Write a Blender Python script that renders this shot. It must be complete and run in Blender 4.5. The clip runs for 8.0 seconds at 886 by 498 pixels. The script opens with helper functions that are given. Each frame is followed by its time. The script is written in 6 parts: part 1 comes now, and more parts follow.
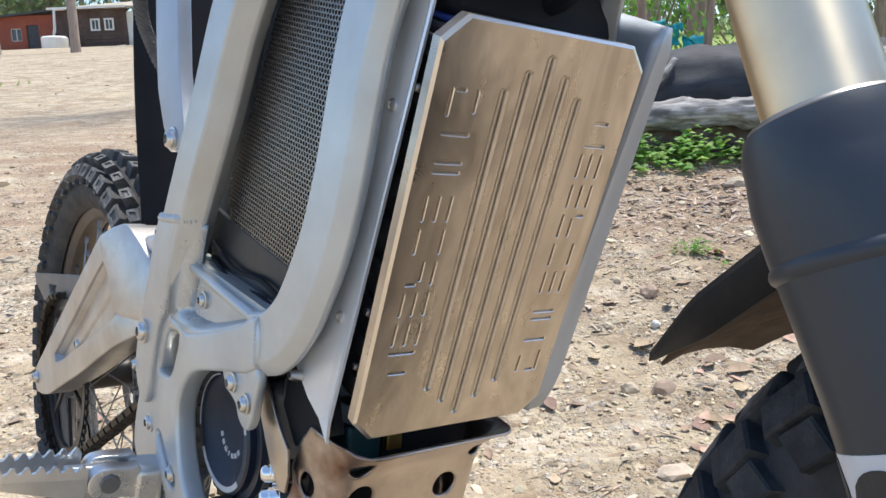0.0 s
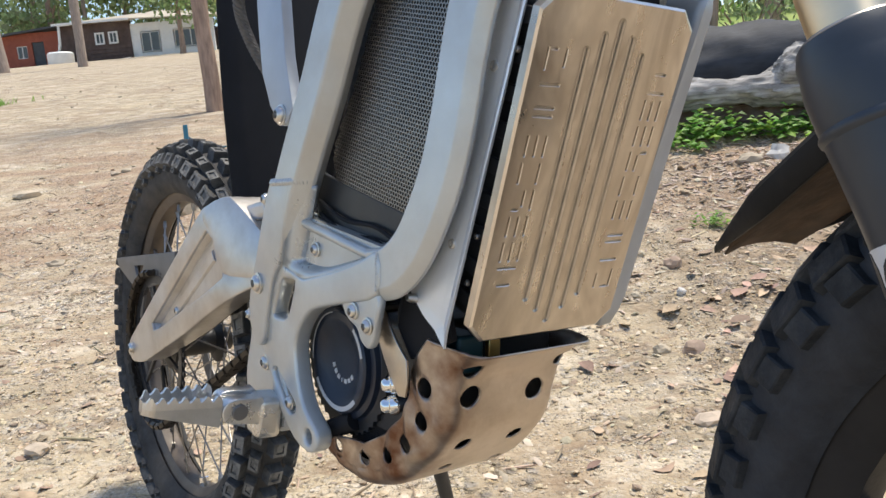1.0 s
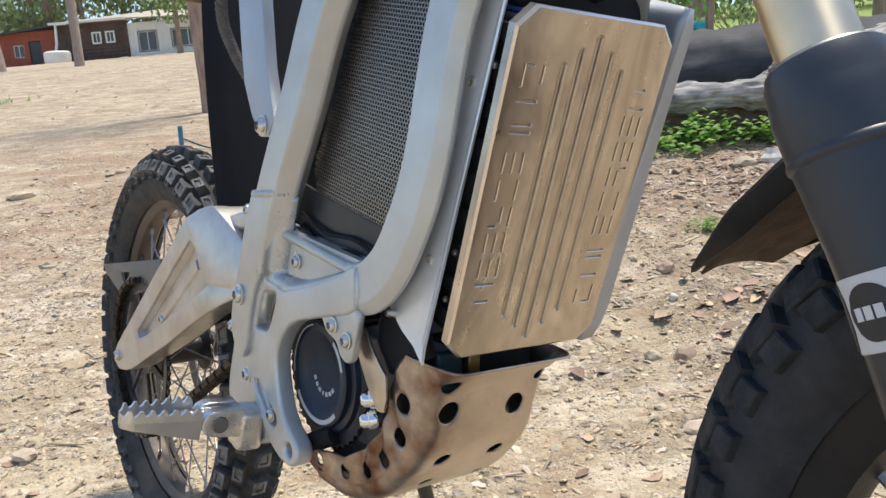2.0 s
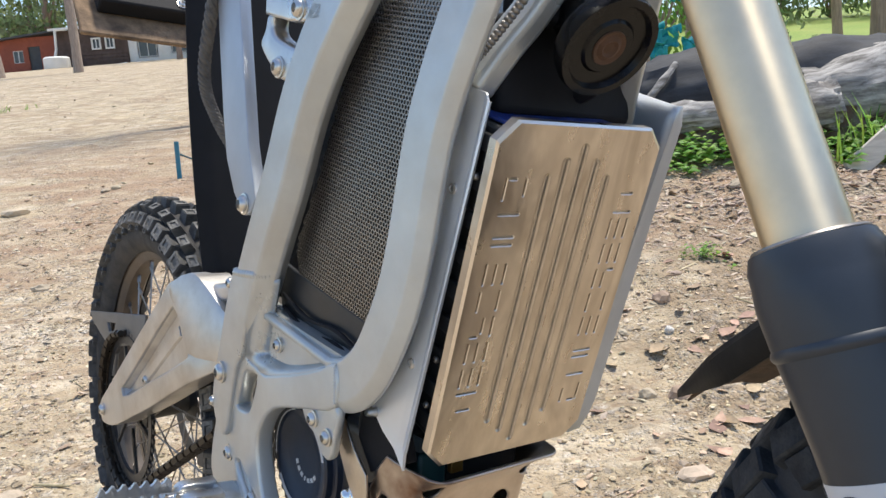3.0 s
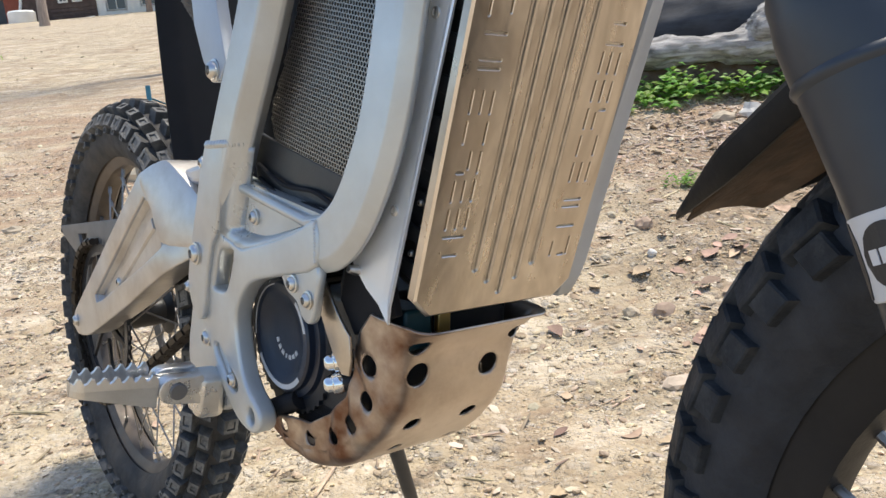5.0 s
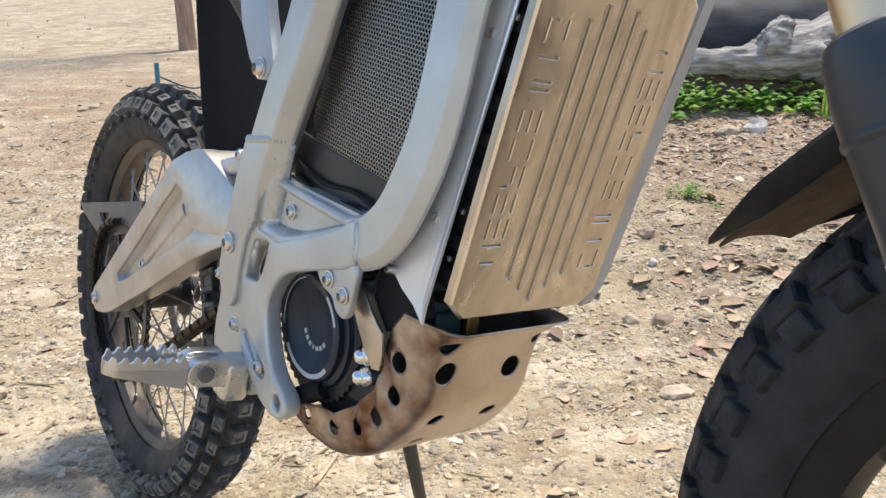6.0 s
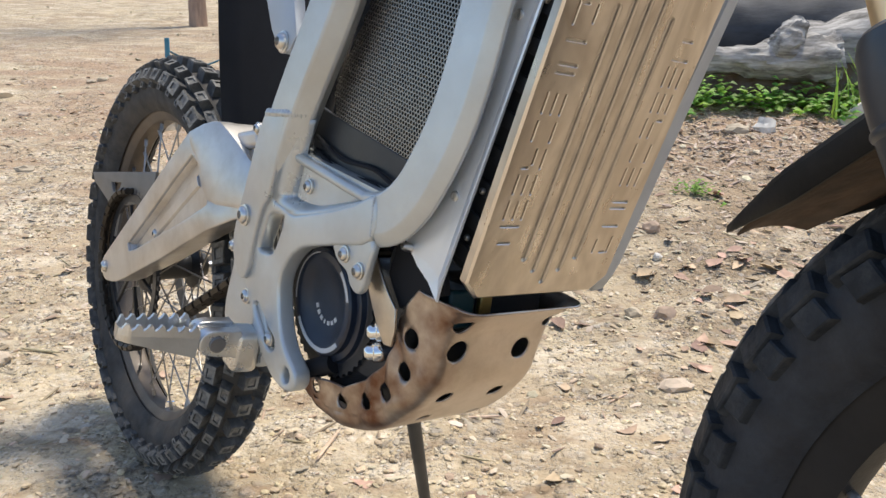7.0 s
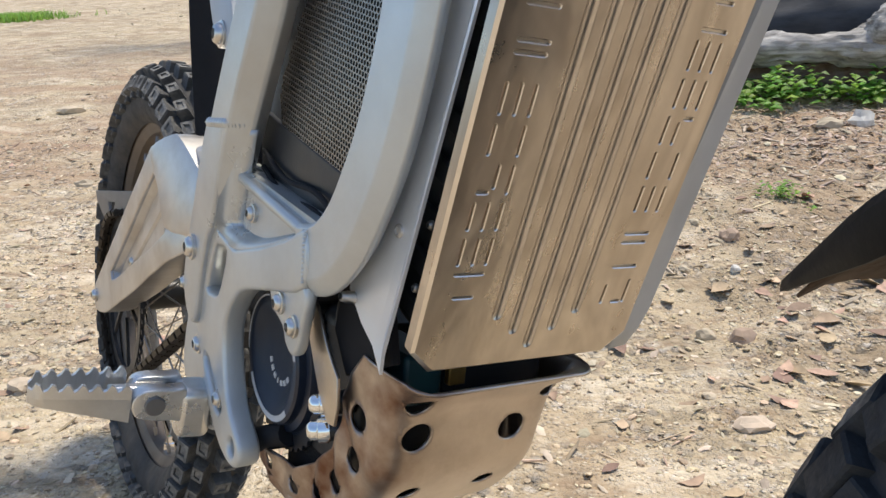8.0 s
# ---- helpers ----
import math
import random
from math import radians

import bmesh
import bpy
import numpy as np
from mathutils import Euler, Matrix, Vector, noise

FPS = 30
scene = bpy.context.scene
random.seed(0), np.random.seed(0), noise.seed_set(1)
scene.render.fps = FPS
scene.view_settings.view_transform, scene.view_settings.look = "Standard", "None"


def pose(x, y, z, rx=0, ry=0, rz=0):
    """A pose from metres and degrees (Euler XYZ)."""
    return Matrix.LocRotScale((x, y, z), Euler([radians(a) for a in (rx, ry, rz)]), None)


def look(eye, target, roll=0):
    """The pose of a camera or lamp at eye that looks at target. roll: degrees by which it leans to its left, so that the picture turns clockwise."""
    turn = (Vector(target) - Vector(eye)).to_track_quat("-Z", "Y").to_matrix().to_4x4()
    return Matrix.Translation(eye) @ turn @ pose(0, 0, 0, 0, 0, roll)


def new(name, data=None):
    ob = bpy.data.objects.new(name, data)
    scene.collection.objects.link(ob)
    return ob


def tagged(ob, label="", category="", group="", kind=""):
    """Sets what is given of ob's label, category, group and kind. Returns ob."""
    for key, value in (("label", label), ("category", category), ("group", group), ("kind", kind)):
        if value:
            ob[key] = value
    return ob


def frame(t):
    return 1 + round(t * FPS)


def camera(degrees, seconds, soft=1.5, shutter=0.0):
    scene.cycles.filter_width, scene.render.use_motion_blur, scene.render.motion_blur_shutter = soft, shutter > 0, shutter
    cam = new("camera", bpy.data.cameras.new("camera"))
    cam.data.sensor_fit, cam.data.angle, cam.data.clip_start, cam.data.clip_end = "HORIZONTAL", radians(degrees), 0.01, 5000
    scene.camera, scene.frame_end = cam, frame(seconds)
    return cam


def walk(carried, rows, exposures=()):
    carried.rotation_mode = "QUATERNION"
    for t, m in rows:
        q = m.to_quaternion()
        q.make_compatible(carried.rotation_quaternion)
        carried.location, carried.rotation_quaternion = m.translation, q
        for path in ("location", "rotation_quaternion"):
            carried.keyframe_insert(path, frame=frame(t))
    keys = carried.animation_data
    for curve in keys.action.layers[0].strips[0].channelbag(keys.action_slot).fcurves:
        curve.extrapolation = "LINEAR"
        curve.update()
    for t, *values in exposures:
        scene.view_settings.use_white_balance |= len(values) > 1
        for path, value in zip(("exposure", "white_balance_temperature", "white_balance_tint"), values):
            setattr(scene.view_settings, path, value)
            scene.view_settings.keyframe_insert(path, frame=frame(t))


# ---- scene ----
cam = camera(60.0, 8.0)
ROWS = [
    (0.0, 0.0000, 0.0000, 0.6504, 80.343, 2.198, -0.374),
    (0.2, -0.0233, -0.0283, 0.6560, 79.954, 2.731, -0.389),
    (0.5, -0.0514, -0.0774, 0.6539, 80.189, 5.408, -0.492),
    (1.0, -0.0643, -0.1128, 0.6274, 80.164, 4.904, -0.022),
    (2.5, -0.0348, -0.0918, 0.6587, 80.252, 4.657, -0.245),
    (2.8, -0.0288, -0.0806, 0.7154, 80.586, 4.818, -0.199),
    (3.0, -0.0309, -0.0785, 0.7037, 80.587, 4.517, -0.272),
    (3.5, -0.0515, -0.0844, 0.6640, 80.176, 3.930, -0.243),
    (4.0, -0.0363, -0.0714, 0.6384, 79.504, 3.884, -0.881),
    (4.5, -0.0325, -0.0667, 0.6350, 78.589, 4.559, -1.806),
    (4.7, -0.0345, -0.0634, 0.6185, 77.600, 5.306, -1.839),
    (6.0, -0.0727, -0.0882, 0.6379, 76.657, 1.628, -1.611),
    (6.5, -0.0840, -0.0993, 0.6236, 75.960, -0.632, -0.999),
    (7.0, -0.0851, -0.0949, 0.6322, 75.786, -0.700, -0.977),
    (7.5, -0.0449, -0.0304, 0.6180, 75.715, -0.506, 0.648),
    (8.0, -0.0065, 0.0656, 0.6203, 76.051, 1.379, 4.774),
]
LIGHT = [(0.0, 0.66, 6080, 10), (0.5, 0.61, 6260, 10), (1.0, 0.52, 6450, 10), (2.5, 0.54, 6420, 10), (3.0, 0.56, 6380, 10), (3.5, 0.52, 6500, 10), (4.0, 0.48, 6500, 10), (4.5, 0.62, 6450, 10),
         (6.0, 0.62, 6500, 10), (6.5, 0.53, 6500, 10), (7.0, 0.53, 6500, 10), (7.5, 0.53, 6500, 10), (8.0, 0.47, 6500, 10)]
walk(cam, [(t, pose(x, y, z, rx, ry, rz)) for t, x, y, z, rx, ry, rz in ROWS], LIGHT)

BIKE = Matrix(((0.61139, 0.78456, 0.10329, -0.02678), (-0.79133, 0.60616, 0.07980, 0.41905), (0.00000, -0.13053, 0.99144, 0.00000), (0, 0, 0, 1)))

# ---- light ----
world = bpy.data.worlds.new("world")
scene.world = world
world.use_nodes = True
wn = world.node_tree
sky = wn.nodes.new("ShaderNodeTexSky")
sky.sky_type = "NISHITA"
sky.sun_disc = False
sky.sun_elevation = radians(72)
sky.sun_rotation = radians(48)
wn.nodes["Background"].inputs["Strength"].default_value = 0.15
wn.links.new(sky.outputs[0], wn.nodes["Background"].inputs["Color"])
sun_data = bpy.data.lights.new("sun", "SUN")
sun_data.energy = 3.2
sun_data.angle = radians(8)
sun_data.color = (1.0, 0.92, 0.78)
sun = new("sun", sun_data)
sun.matrix_world = look((1.7, 1.5, 7.0), (0, 0, 0))


# ---- materials ----
def material(name, base, rough=0.6, metal=0.0, var=0.0, scale=20.0, bump=0.0, bump_scale=120.0, second=None, spots=0.0,
             spot_scale=6.0, rough_var=0.0, coat=0.0, random_tint=0.0, island=0.0, stretch=(1, 1, 1), thresh=(0.45, 0.65)):
    m = bpy.data.materials.new(name)
    m.use_nodes = True
    nt = m.node_tree
    N, L = nt.nodes, nt.links
    b = N["Principled BSDF"]
    b.inputs["Roughness"].default_value = rough
    b.inputs["Metallic"].default_value = metal
    b.inputs["Coat Weight"].default_value = coat
    co = N.new("ShaderNodeTexCoord")
    mp = N.new("ShaderNodeMapping")
    mp.inputs["Scale"].default_value = stretch
    L.new(co.outputs["Object"], mp.inputs["Vector"])

    def noise_node(s, detail=6.0, rgh=0.6):
        n = N.new("ShaderNodeTexNoise")
        n.inputs["Scale"].default_value = s
        n.inputs["Detail"].default_value = detail
        n.inputs["Roughness"].default_value = rgh
        L.new(mp.outputs[0], n.inputs["Vector"])
        return n

    def ramp(n, lo, hi):
        r = N.new("ShaderNodeMapRange")
        r.inputs["From Min"].default_value, r.inputs["From Max"].default_value = lo, hi
        L.new(n.outputs[0], r.inputs["Value"])
        return r

    def mix(a, bcol, fac, kind="MIX"):
        x = N.new("ShaderNodeMix")
        x.data_type = "RGBA"
        x.blend_type = kind
        if isinstance(a, bpy.types.NodeSocket):
            L.new(a, x.inputs[6])
        else:
            x.inputs[6].default_value = (*a, 1)
        if isinstance(bcol, bpy.types.NodeSocket):
            L.new(bcol, x.inputs[7])
        else:
            x.inputs[7].default_value = (*bcol, 1)
        if isinstance(fac, bpy.types.NodeSocket):
            L.new(fac, x.inputs[0])
        else:
            x.inputs[0].default_value = fac
        return x.outputs[2]

    col = base
    fine = noise_node(scale)
    if var:
        dark = tuple(c * (1 - var) for c in base)
        light = tuple(min(1, c * (1 + var)) for c in base)
        col = mix(dark, light, ramp(fine, 0.3, 0.7).outputs[0])
    if second:
        big = noise_node(spot_scale, 8.0, 0.65)
        f = ramp(big, *thresh)
        ml = N.new("ShaderNodeMath")
        ml.operation = "MULTIPLY"
        ml.use_clamp = True
        ml.inputs[1].default_value = spots
        L.new(f.outputs[0], ml.inputs[0])
        col = mix(col, second, ml.outputs[0])
    if random_tint or island:
        hsv = N.new("ShaderNodeHueSaturation")
        src = N.new("ShaderNodeObjectInfo").outputs["Random"] if random_tint else N.new("ShaderNodeNewGeometry").outputs["Random Per Island"]
        amount = random_tint or island
        r = N.new("ShaderNodeMapRange")
        r.inputs["To Min"].default_value, r.inputs["To Max"].default_value = 1 - amount, 1 + amount
        L.new(src, r.inputs["Value"])
        L.new(r.outputs[0], hsv.inputs["Value"])
        r2 = N.new("ShaderNodeMapRange")
        r2.inputs["To Min"].default_value, r2.inputs["To Max"].default_value = 0.5 - amount * 0.06, 0.5 + amount * 0.06
        ml2 = N.new("ShaderNodeMath")
        ml2.operation = "FRACT"
        ml3 = N.new("ShaderNodeMath")
        ml3.operation = "MULTIPLY"
        ml3.inputs[1].default_value = 7.3
        L.new(src, ml3.inputs[0])
        L.new(ml3.outputs[0], ml2.inputs[0])
        L.new(ml2.outputs[0], r2.inputs["Value"])
        L.new(r2.outputs[0], hsv.inputs["Hue"])
        if isinstance(col, bpy.types.NodeSocket):
            L.new(col, hsv.inputs["Color"])
        else:
            hsv.inputs["Color"].default_value = (*col, 1)
        col = hsv.outputs[0]
    if isinstance(col, bpy.types.NodeSocket):
        L.new(col, b.inputs["Base Color"])
    else:
        b.inputs["Base Color"].default_value = (*col, 1)
    if rough_var:
        n = noise_node(scale * 0.6)
        r = ramp(n, 0.3, 0.7)
        r.inputs["To Min"].default_value, r.inputs["To Max"].default_value = max(0.02, rough - rough_var), min(1, rough + rough_var)
        L.new(r.outputs[0], b.inputs["Roughness"])
    if bump:
        n = noise_node(bump_scale, 4.0, 0.55)
        bp = N.new("ShaderNodeBump")
        bp.inputs["Strength"].default_value = bump
        bp.inputs["Distance"].default_value = 0.002
        L.new(n.outputs[0], bp.inputs["Height"])
        L.new(bp.outputs[0], b.inputs["Normal"])
    return m


def leafy(name, base, tint=0.4):
    """Leaves that let light through."""
    m = material(name, base, 0.55, 0.0, 0.2, 12, 0.0, 10, island=tint)
    N, L = m.node_tree.nodes, m.node_tree.links
    b = N["Principled BSDF"]
    tr = N.new("ShaderNodeBsdfTranslucent")
    mx = N.new("ShaderNodeMixShader")
    mx.inputs[0].default_value = 0.5
    src = b.inputs["Base Color"].links[0].from_socket
    L.new(src, tr.inputs["Color"])
    L.new(b.outputs[0], mx.inputs[1])
    L.new(tr.outputs[0], mx.inputs[2])
    L.new(mx.outputs[0], N["Material Output"].inputs["Surface"])
    return m


def dirt(name):
    """Sandy dirt: broad stains, damp patches, packed grit and small stones."""
    m = material(name, (0.468, 0.375, 0.244), 0.95, 0.0, 0.26, 5, 0.0, 45, (0.29, 0.195, 0.12), 0.8, 1.3, thresh=(0.46, 0.70))
    N, L = m.node_tree.nodes, m.node_tree.links
    b = N["Principled BSDF"]
    src = b.inputs["Base Color"].links[0].from_socket
    co = N.new("ShaderNodeTexCoord")
    for scale, lo, hi, tone, most in ((4.5, 0.50, 0.62, (0.62, 0.52, 0.38, 1), 0.85), (9.0, 0.52, 0.66, (0.28, 0.195, 0.12, 1), 0.85), (24.0, 0.56, 0.70, (0.63, 0.55, 0.43, 1), 0.6)):
        patch_n = N.new("ShaderNodeTexNoise")
        patch_n.inputs["Scale"].default_value = scale
        patch_n.inputs["Detail"].default_value = 7
        patch_n.inputs["Roughness"].default_value = 0.62
        squash = N.new("ShaderNodeMapping")
        squash.inputs["Scale"].default_value = (0.75, 1.5, 1.0)
        squash.inputs["Location"].default_value = (scale, 0, 0)
        L.new(co.outputs["Object"], squash.inputs["Vector"])
        L.new(squash.outputs[0], patch_n.inputs["Vector"])
        pm = N.new("ShaderNodeMapRange")
        pm.inputs["From Min"].default_value, pm.inputs["From Max"].default_value = lo, hi
        pm.inputs["To Max"].default_value = most
        L.new(patch_n.outputs[0], pm.inputs["Value"])
        tint = N.new("ShaderNodeMix")
        tint.data_type = "RGBA"
        L.new(pm.outputs[0], tint.inputs[0])
        L.new(src, tint.inputs[6])
        tint.inputs[7].default_value = tone
        src = tint.outputs[2]
    where = N.new("ShaderNodeSeparateXYZ")
    L.new(co.outputs["Object"], where.inputs[0])
    soil = None
    for axis, lo, hi in ((0, 0.15, 0.75), (1, 0.7, 1.5)):
        edge = N.new("ShaderNodeMapRange")
        edge.inputs["From Min"].default_value, edge.inputs["From Max"].default_value = lo, hi
        L.new(where.outputs[axis], edge.inputs["Value"])
        if soil:
            both = N.new("ShaderNodeMath")
            both.operation = "MULTIPLY"
            L.new(soil, both.inputs[0])
            L.new(edge.outputs[0], both.inputs[1])
            soil = both.outputs[0]
        else:
            soil = edge.outputs[0]
    lumps = N.new("ShaderNodeTexNoise")
    lumps.inputs["Scale"].default_value = 7
    lumps.inputs["Detail"].default_value = 8
    L.new(co.outputs["Object"], lumps.inputs["Vector"])
    spread = N.new("ShaderNodeMapRange")
    spread.inputs["From Min"].default_value, spread.inputs["From Max"].default_value = 0.35, 0.62
    spread.inputs["To Max"].default_value = 0.92
    L.new(lumps.outputs[0], spread.inputs["Value"])
    dark = N.new("ShaderNodeMath")
    dark.operation = "MULTIPLY"
    L.new(soil, dark.inputs[0])
    L.new(spread.outputs[0], dark.inputs[1])
    tint = N.new("ShaderNodeMix")
    tint.data_type = "RGBA"
    L.new(dark.outputs[0], tint.inputs[0])
    L.new(src, tint.inputs[6])
    tint.inputs[7].default_value = (0.25, 0.184, 0.113, 1)
    src = tint.outputs[2]
    band = None
    for lo, hi in ((1.9, 3.4), (8.5, 5.5)):
        edge = N.new("ShaderNodeMapRange")
        edge.inputs["From Min"].default_value, edge.inputs["From Max"].default_value = lo, hi
        L.new(where.outputs[1], edge.inputs["Value"])
        if band:
            both = N.new("ShaderNodeMath")
            both.operation = "MULTIPLY"
            L.new(band, both.inputs[0])
            L.new(edge.outputs[0], both.inputs[1])
            band = both.outputs[0]
        else:
            band = edge.outputs[0]
    streak = N.new("ShaderNodeTexNoise")
    streak.inputs["Scale"].default_value = 1.7
    streak.inputs["Detail"].default_value = 7
    long_way = N.new("ShaderNodeMapping")
    long_way.inputs["Scale"].default_value = (0.8, 2.2, 1.0)
    L.new(co.outputs["Object"], long_way.inputs["Vector"])
    L.new(long_way.outputs[0], streak.inputs["Vector"])
    amount_r = N.new("ShaderNodeMapRange")
    amount_r.inputs["From Min"].default_value, amount_r.inputs["From Max"].default_value = 0.36, 0.60
    amount_r.inputs["To Max"].default_value = 0.85
    L.new(streak.outputs[0], amount_r.inputs["Value"])
    brown = N.new("ShaderNodeMath")
    brown.operation = "MULTIPLY"
    L.new(band, brown.inputs[0])
    L.new(amount_r.outputs[0], brown.inputs[1])
    tint = N.new("ShaderNodeMix")
    tint.data_type = "RGBA"
    L.new(brown.outputs[0], tint.inputs[0])
    L.new(src, tint.inputs[6])
    tint.inputs[7].default_value = (0.36, 0.240, 0.150, 1)
    src = tint.outputs[2]
    heights = []
    for scale, amount, size in ((38.0, 0.55, 0.010), (110.0, 0.6, 0.004), (300.0, 0.35, 0.0015)):
        v = N.new("ShaderNodeTexVoronoi")
        v.inputs["Scale"].default_value = scale
        L.new(co.outputs["Object"], v.inputs["Vector"])
        hsv = N.new("ShaderNodeHueSaturation")
        sep = N.new("ShaderNodeSeparateColor")
        L.new(v.outputs["Color"], sep.inputs[0])
        r = N.new("ShaderNodeMapRange")
        r.inputs["To Min"].default_value, r.inputs["To Max"].default_value = 1 - amount, 1 + amount * 0.8
        L.new(sep.outputs[0], r.inputs["Value"])
        L.new(r.outputs[0], hsv.inputs["Value"])
        r2 = N.new("ShaderNodeMapRange")
        r2.inputs["To Min"].default_value, r2.inputs["To Max"].default_value = 0.55, 1.15
        L.new(sep.outputs[1], r2.inputs["Value"])
        L.new(r2.outputs[0], hsv.inputs["Saturation"])
        L.new(src, hsv.inputs["Color"])
        mixer = N.new("ShaderNodeMix")
        mixer.data_type = "RGBA"
        rim_r = N.new("ShaderNodeMapRange")
        rim_r.inputs["From Min"].default_value, rim_r.inputs["From Max"].default_value = 0.55, 0.25
        L.new(v.outputs["Distance"], rim_r.inputs["Value"])
        pick = N.new("ShaderNodeMath")
        pick.operation = "MULTIPLY"
        ns = N.new("ShaderNodeTexNoise")
        ns.inputs["Scale"].default_value = scale * 0.09
        L.new(co.outputs["Object"], ns.inputs["Vector"])
        pr = N.new("ShaderNodeMapRange")
        pr.inputs["From Min"].default_value, pr.inputs["From Max"].default_value = 0.38, 0.58
        L.new(ns.outputs[0], pr.inputs["Value"])
        L.new(rim_r.outputs[0], pick.inputs[0])
        L.new(pr.outputs[0], pick.inputs[1])
        L.new(pick.outputs[0], mixer.inputs[0])
        L.new(src, mixer.inputs[6])
        L.new(hsv.outputs[0], mixer.inputs[7])
        src = mixer.outputs[2]
        heights.append((pick.outputs[0], size))
    L.new(src, b.inputs["Base Color"])
    normal = None
    grain = N.new("ShaderNodeTexNoise")
    grain.inputs["Scale"].default_value = 60
    grain.inputs["Detail"].default_value = 8
    L.new(co.outputs["Object"], grain.inputs["Vector"])
    heights.append((grain.outputs[0], 0.012))
    for h, size in heights:
        bp = N.new("ShaderNodeBump")
        bp.inputs["Strength"].default_value = 0.8
        bp.inputs["Distance"].default_value = size
        L.new(h, bp.inputs["Height"])
        if normal:
            L.new(normal, bp.inputs["Normal"])
        normal = bp.outputs[0]
    L.new(normal, b.inputs["Normal"])
    return m


M_FRAME = material("satin_silver_paint", (0.575, 0.60, 0.60), 0.36, 0.55, 0.07, 14, 0.08, 420, (0.43, 0.41, 0.375), 0.5, 5, 0.13)
M_ARM = material("cast_aluminium", (0.58, 0.565, 0.55), 0.37, 0.85, 0.08, 20, 0.10, 400, (0.37, 0.325, 0.28), 0.6, 9, 0.1)
# Brushed steel; the large dark blotches are wavy reflections painted into the colour.
M_PLATE = material("brushed_stainless", (0.69, 0.615, 0.53), 0.32, 1.0, 0.08, 70, 0.5, 18, (0.33, 0.27, 0.215), 0.9, 9, 0.08, stretch=(1, 1.3, 0.6), thresh=(0.34, 0.70))
for node in M_PLATE.node_tree.nodes:
    if node.type == "TEX_NOISE" and node.inputs["Scale"].default_value == 9:
        node.inputs["Distortion"].default_value = 1.4
        node.inputs["Detail"].default_value = 3.0
M_GROOVE = material("machined_groove", (0.56, 0.50, 0.43), 0.34, 1.0, 0.12, 60, 0.05, 300)
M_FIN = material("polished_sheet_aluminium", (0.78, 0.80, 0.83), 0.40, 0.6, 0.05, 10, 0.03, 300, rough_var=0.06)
def stained_steel():
    """Stainless sheet with brown heat tint along its right-hand ridges."""
    m = material("stainless_heat_stained", (0.565, 0.49, 0.425), 0.40, 1.0, 0.08, 18, 0.05, 260, (0.36, 0.29, 0.23), 0.6, 16, 0.08)
    N, L = m.node_tree.nodes, m.node_tree.links
    b = N["Principled BSDF"]
    src = b.inputs["Base Color"].links[0].from_socket
    co = N.new("ShaderNodeTexCoord")
    sep = N.new("ShaderNodeSeparateXYZ")
    L.new(co.outputs["Object"], sep.inputs[0])
    near = N.new("ShaderNodeMapRange")
    near.inputs["From Min"].default_value, near.inputs["From Max"].default_value = -0.034, -0.066
    L.new(sep.outputs[1], near.inputs["Value"])
    ns = N.new("ShaderNodeTexNoise")
    ns.inputs["Scale"].default_value = 26
    ns.inputs["Detail"].default_value = 5
    L.new(co.outputs["Object"], ns.inputs["Vector"])
    r = N.new("ShaderNodeMapRange")
    r.inputs["From Min"].default_value, r.inputs["From Max"].default_value = 0.32, 0.60
    L.new(ns.outputs[0], r.inputs["Value"])
    ml = N.new("ShaderNodeMath")
    ml.operation = "MULTIPLY"
    L.new(near.outputs[0], ml.inputs[0])
    L.new(r.outputs[0], ml.inputs[1])
    mx = N.new("ShaderNodeMix")
    mx.data_type = "RGBA"
    L.new(ml.outputs[0], mx.inputs[0])
    L.new(src, mx.inputs[6])
    mx.inputs[7].default_value = (0.17, 0.085, 0.052, 1)
    L.new(mx.outputs[2], b.inputs["Base Color"])
    return m


M_SKID = stained_steel()
M_PEG = material("cast_peg_aluminium", (0.66, 0.655, 0.64), 0.30, 0.9, 0.08, 30, 0.1, 300, (0.50, 0.48, 0.45), 0.5, 20, 0.08)
M_EDGE = material("bare_steel_edge", (0.80, 0.73, 0.65), 0.30, 1.0, 0.05, 40)
M_BOLT = material("zinc_bolt", (0.62, 0.60, 0.57), 0.28, 1.0, 0.1, 60, 0.05, 400)
M_CHROME = material("chrome", (0.85, 0.85, 0.84), 0.10, 1.0, 0.04, 60)
M_TYRE = material("dusty_black_rubber", (0.042, 0.042, 0.043), 0.75, 0.0, 0.35, 60, 0.25, 500, (0.13, 0.11, 0.09), 0.45, 14, 0.1)
M_TYRE_F = material("black_rubber", (0.033, 0.037, 0.045), 0.62, 0.0, 0.35, 40, 0.6, 130, (0.034, 0.030, 0.030), 0.4, 18, 0.1)
# Rear block tops: worn rubber, made paler still for the sky's light on them.
M_KNOBTOP = material("worn_tread_face", (0.10, 0.098, 0.093), 0.85, 0.0, 0.4, 90, 0.6, 250, (0.29, 0.275, 0.25), 0.9, 60, thresh=(0.42, 0.66))
M_KNOB = material("scuffed_tread_rubber", (0.050, 0.050, 0.051), 0.8, 0.0, 0.4, 70, 0.6, 200, (0.16, 0.155, 0.145), 0.5, 55, 0.1, thresh=(0.42, 0.64))
M_SPOKE = material("dull_spoke_steel", (0.30, 0.28, 0.26), 0.4, 0.8, 0.2, 60)
M_RIM = material("dusty_rim", (0.115, 0.096, 0.082), 0.5, 0.4, 0.3, 20, 0.1, 300, (0.17, 0.125, 0.085), 0.6, 8, 0.1)
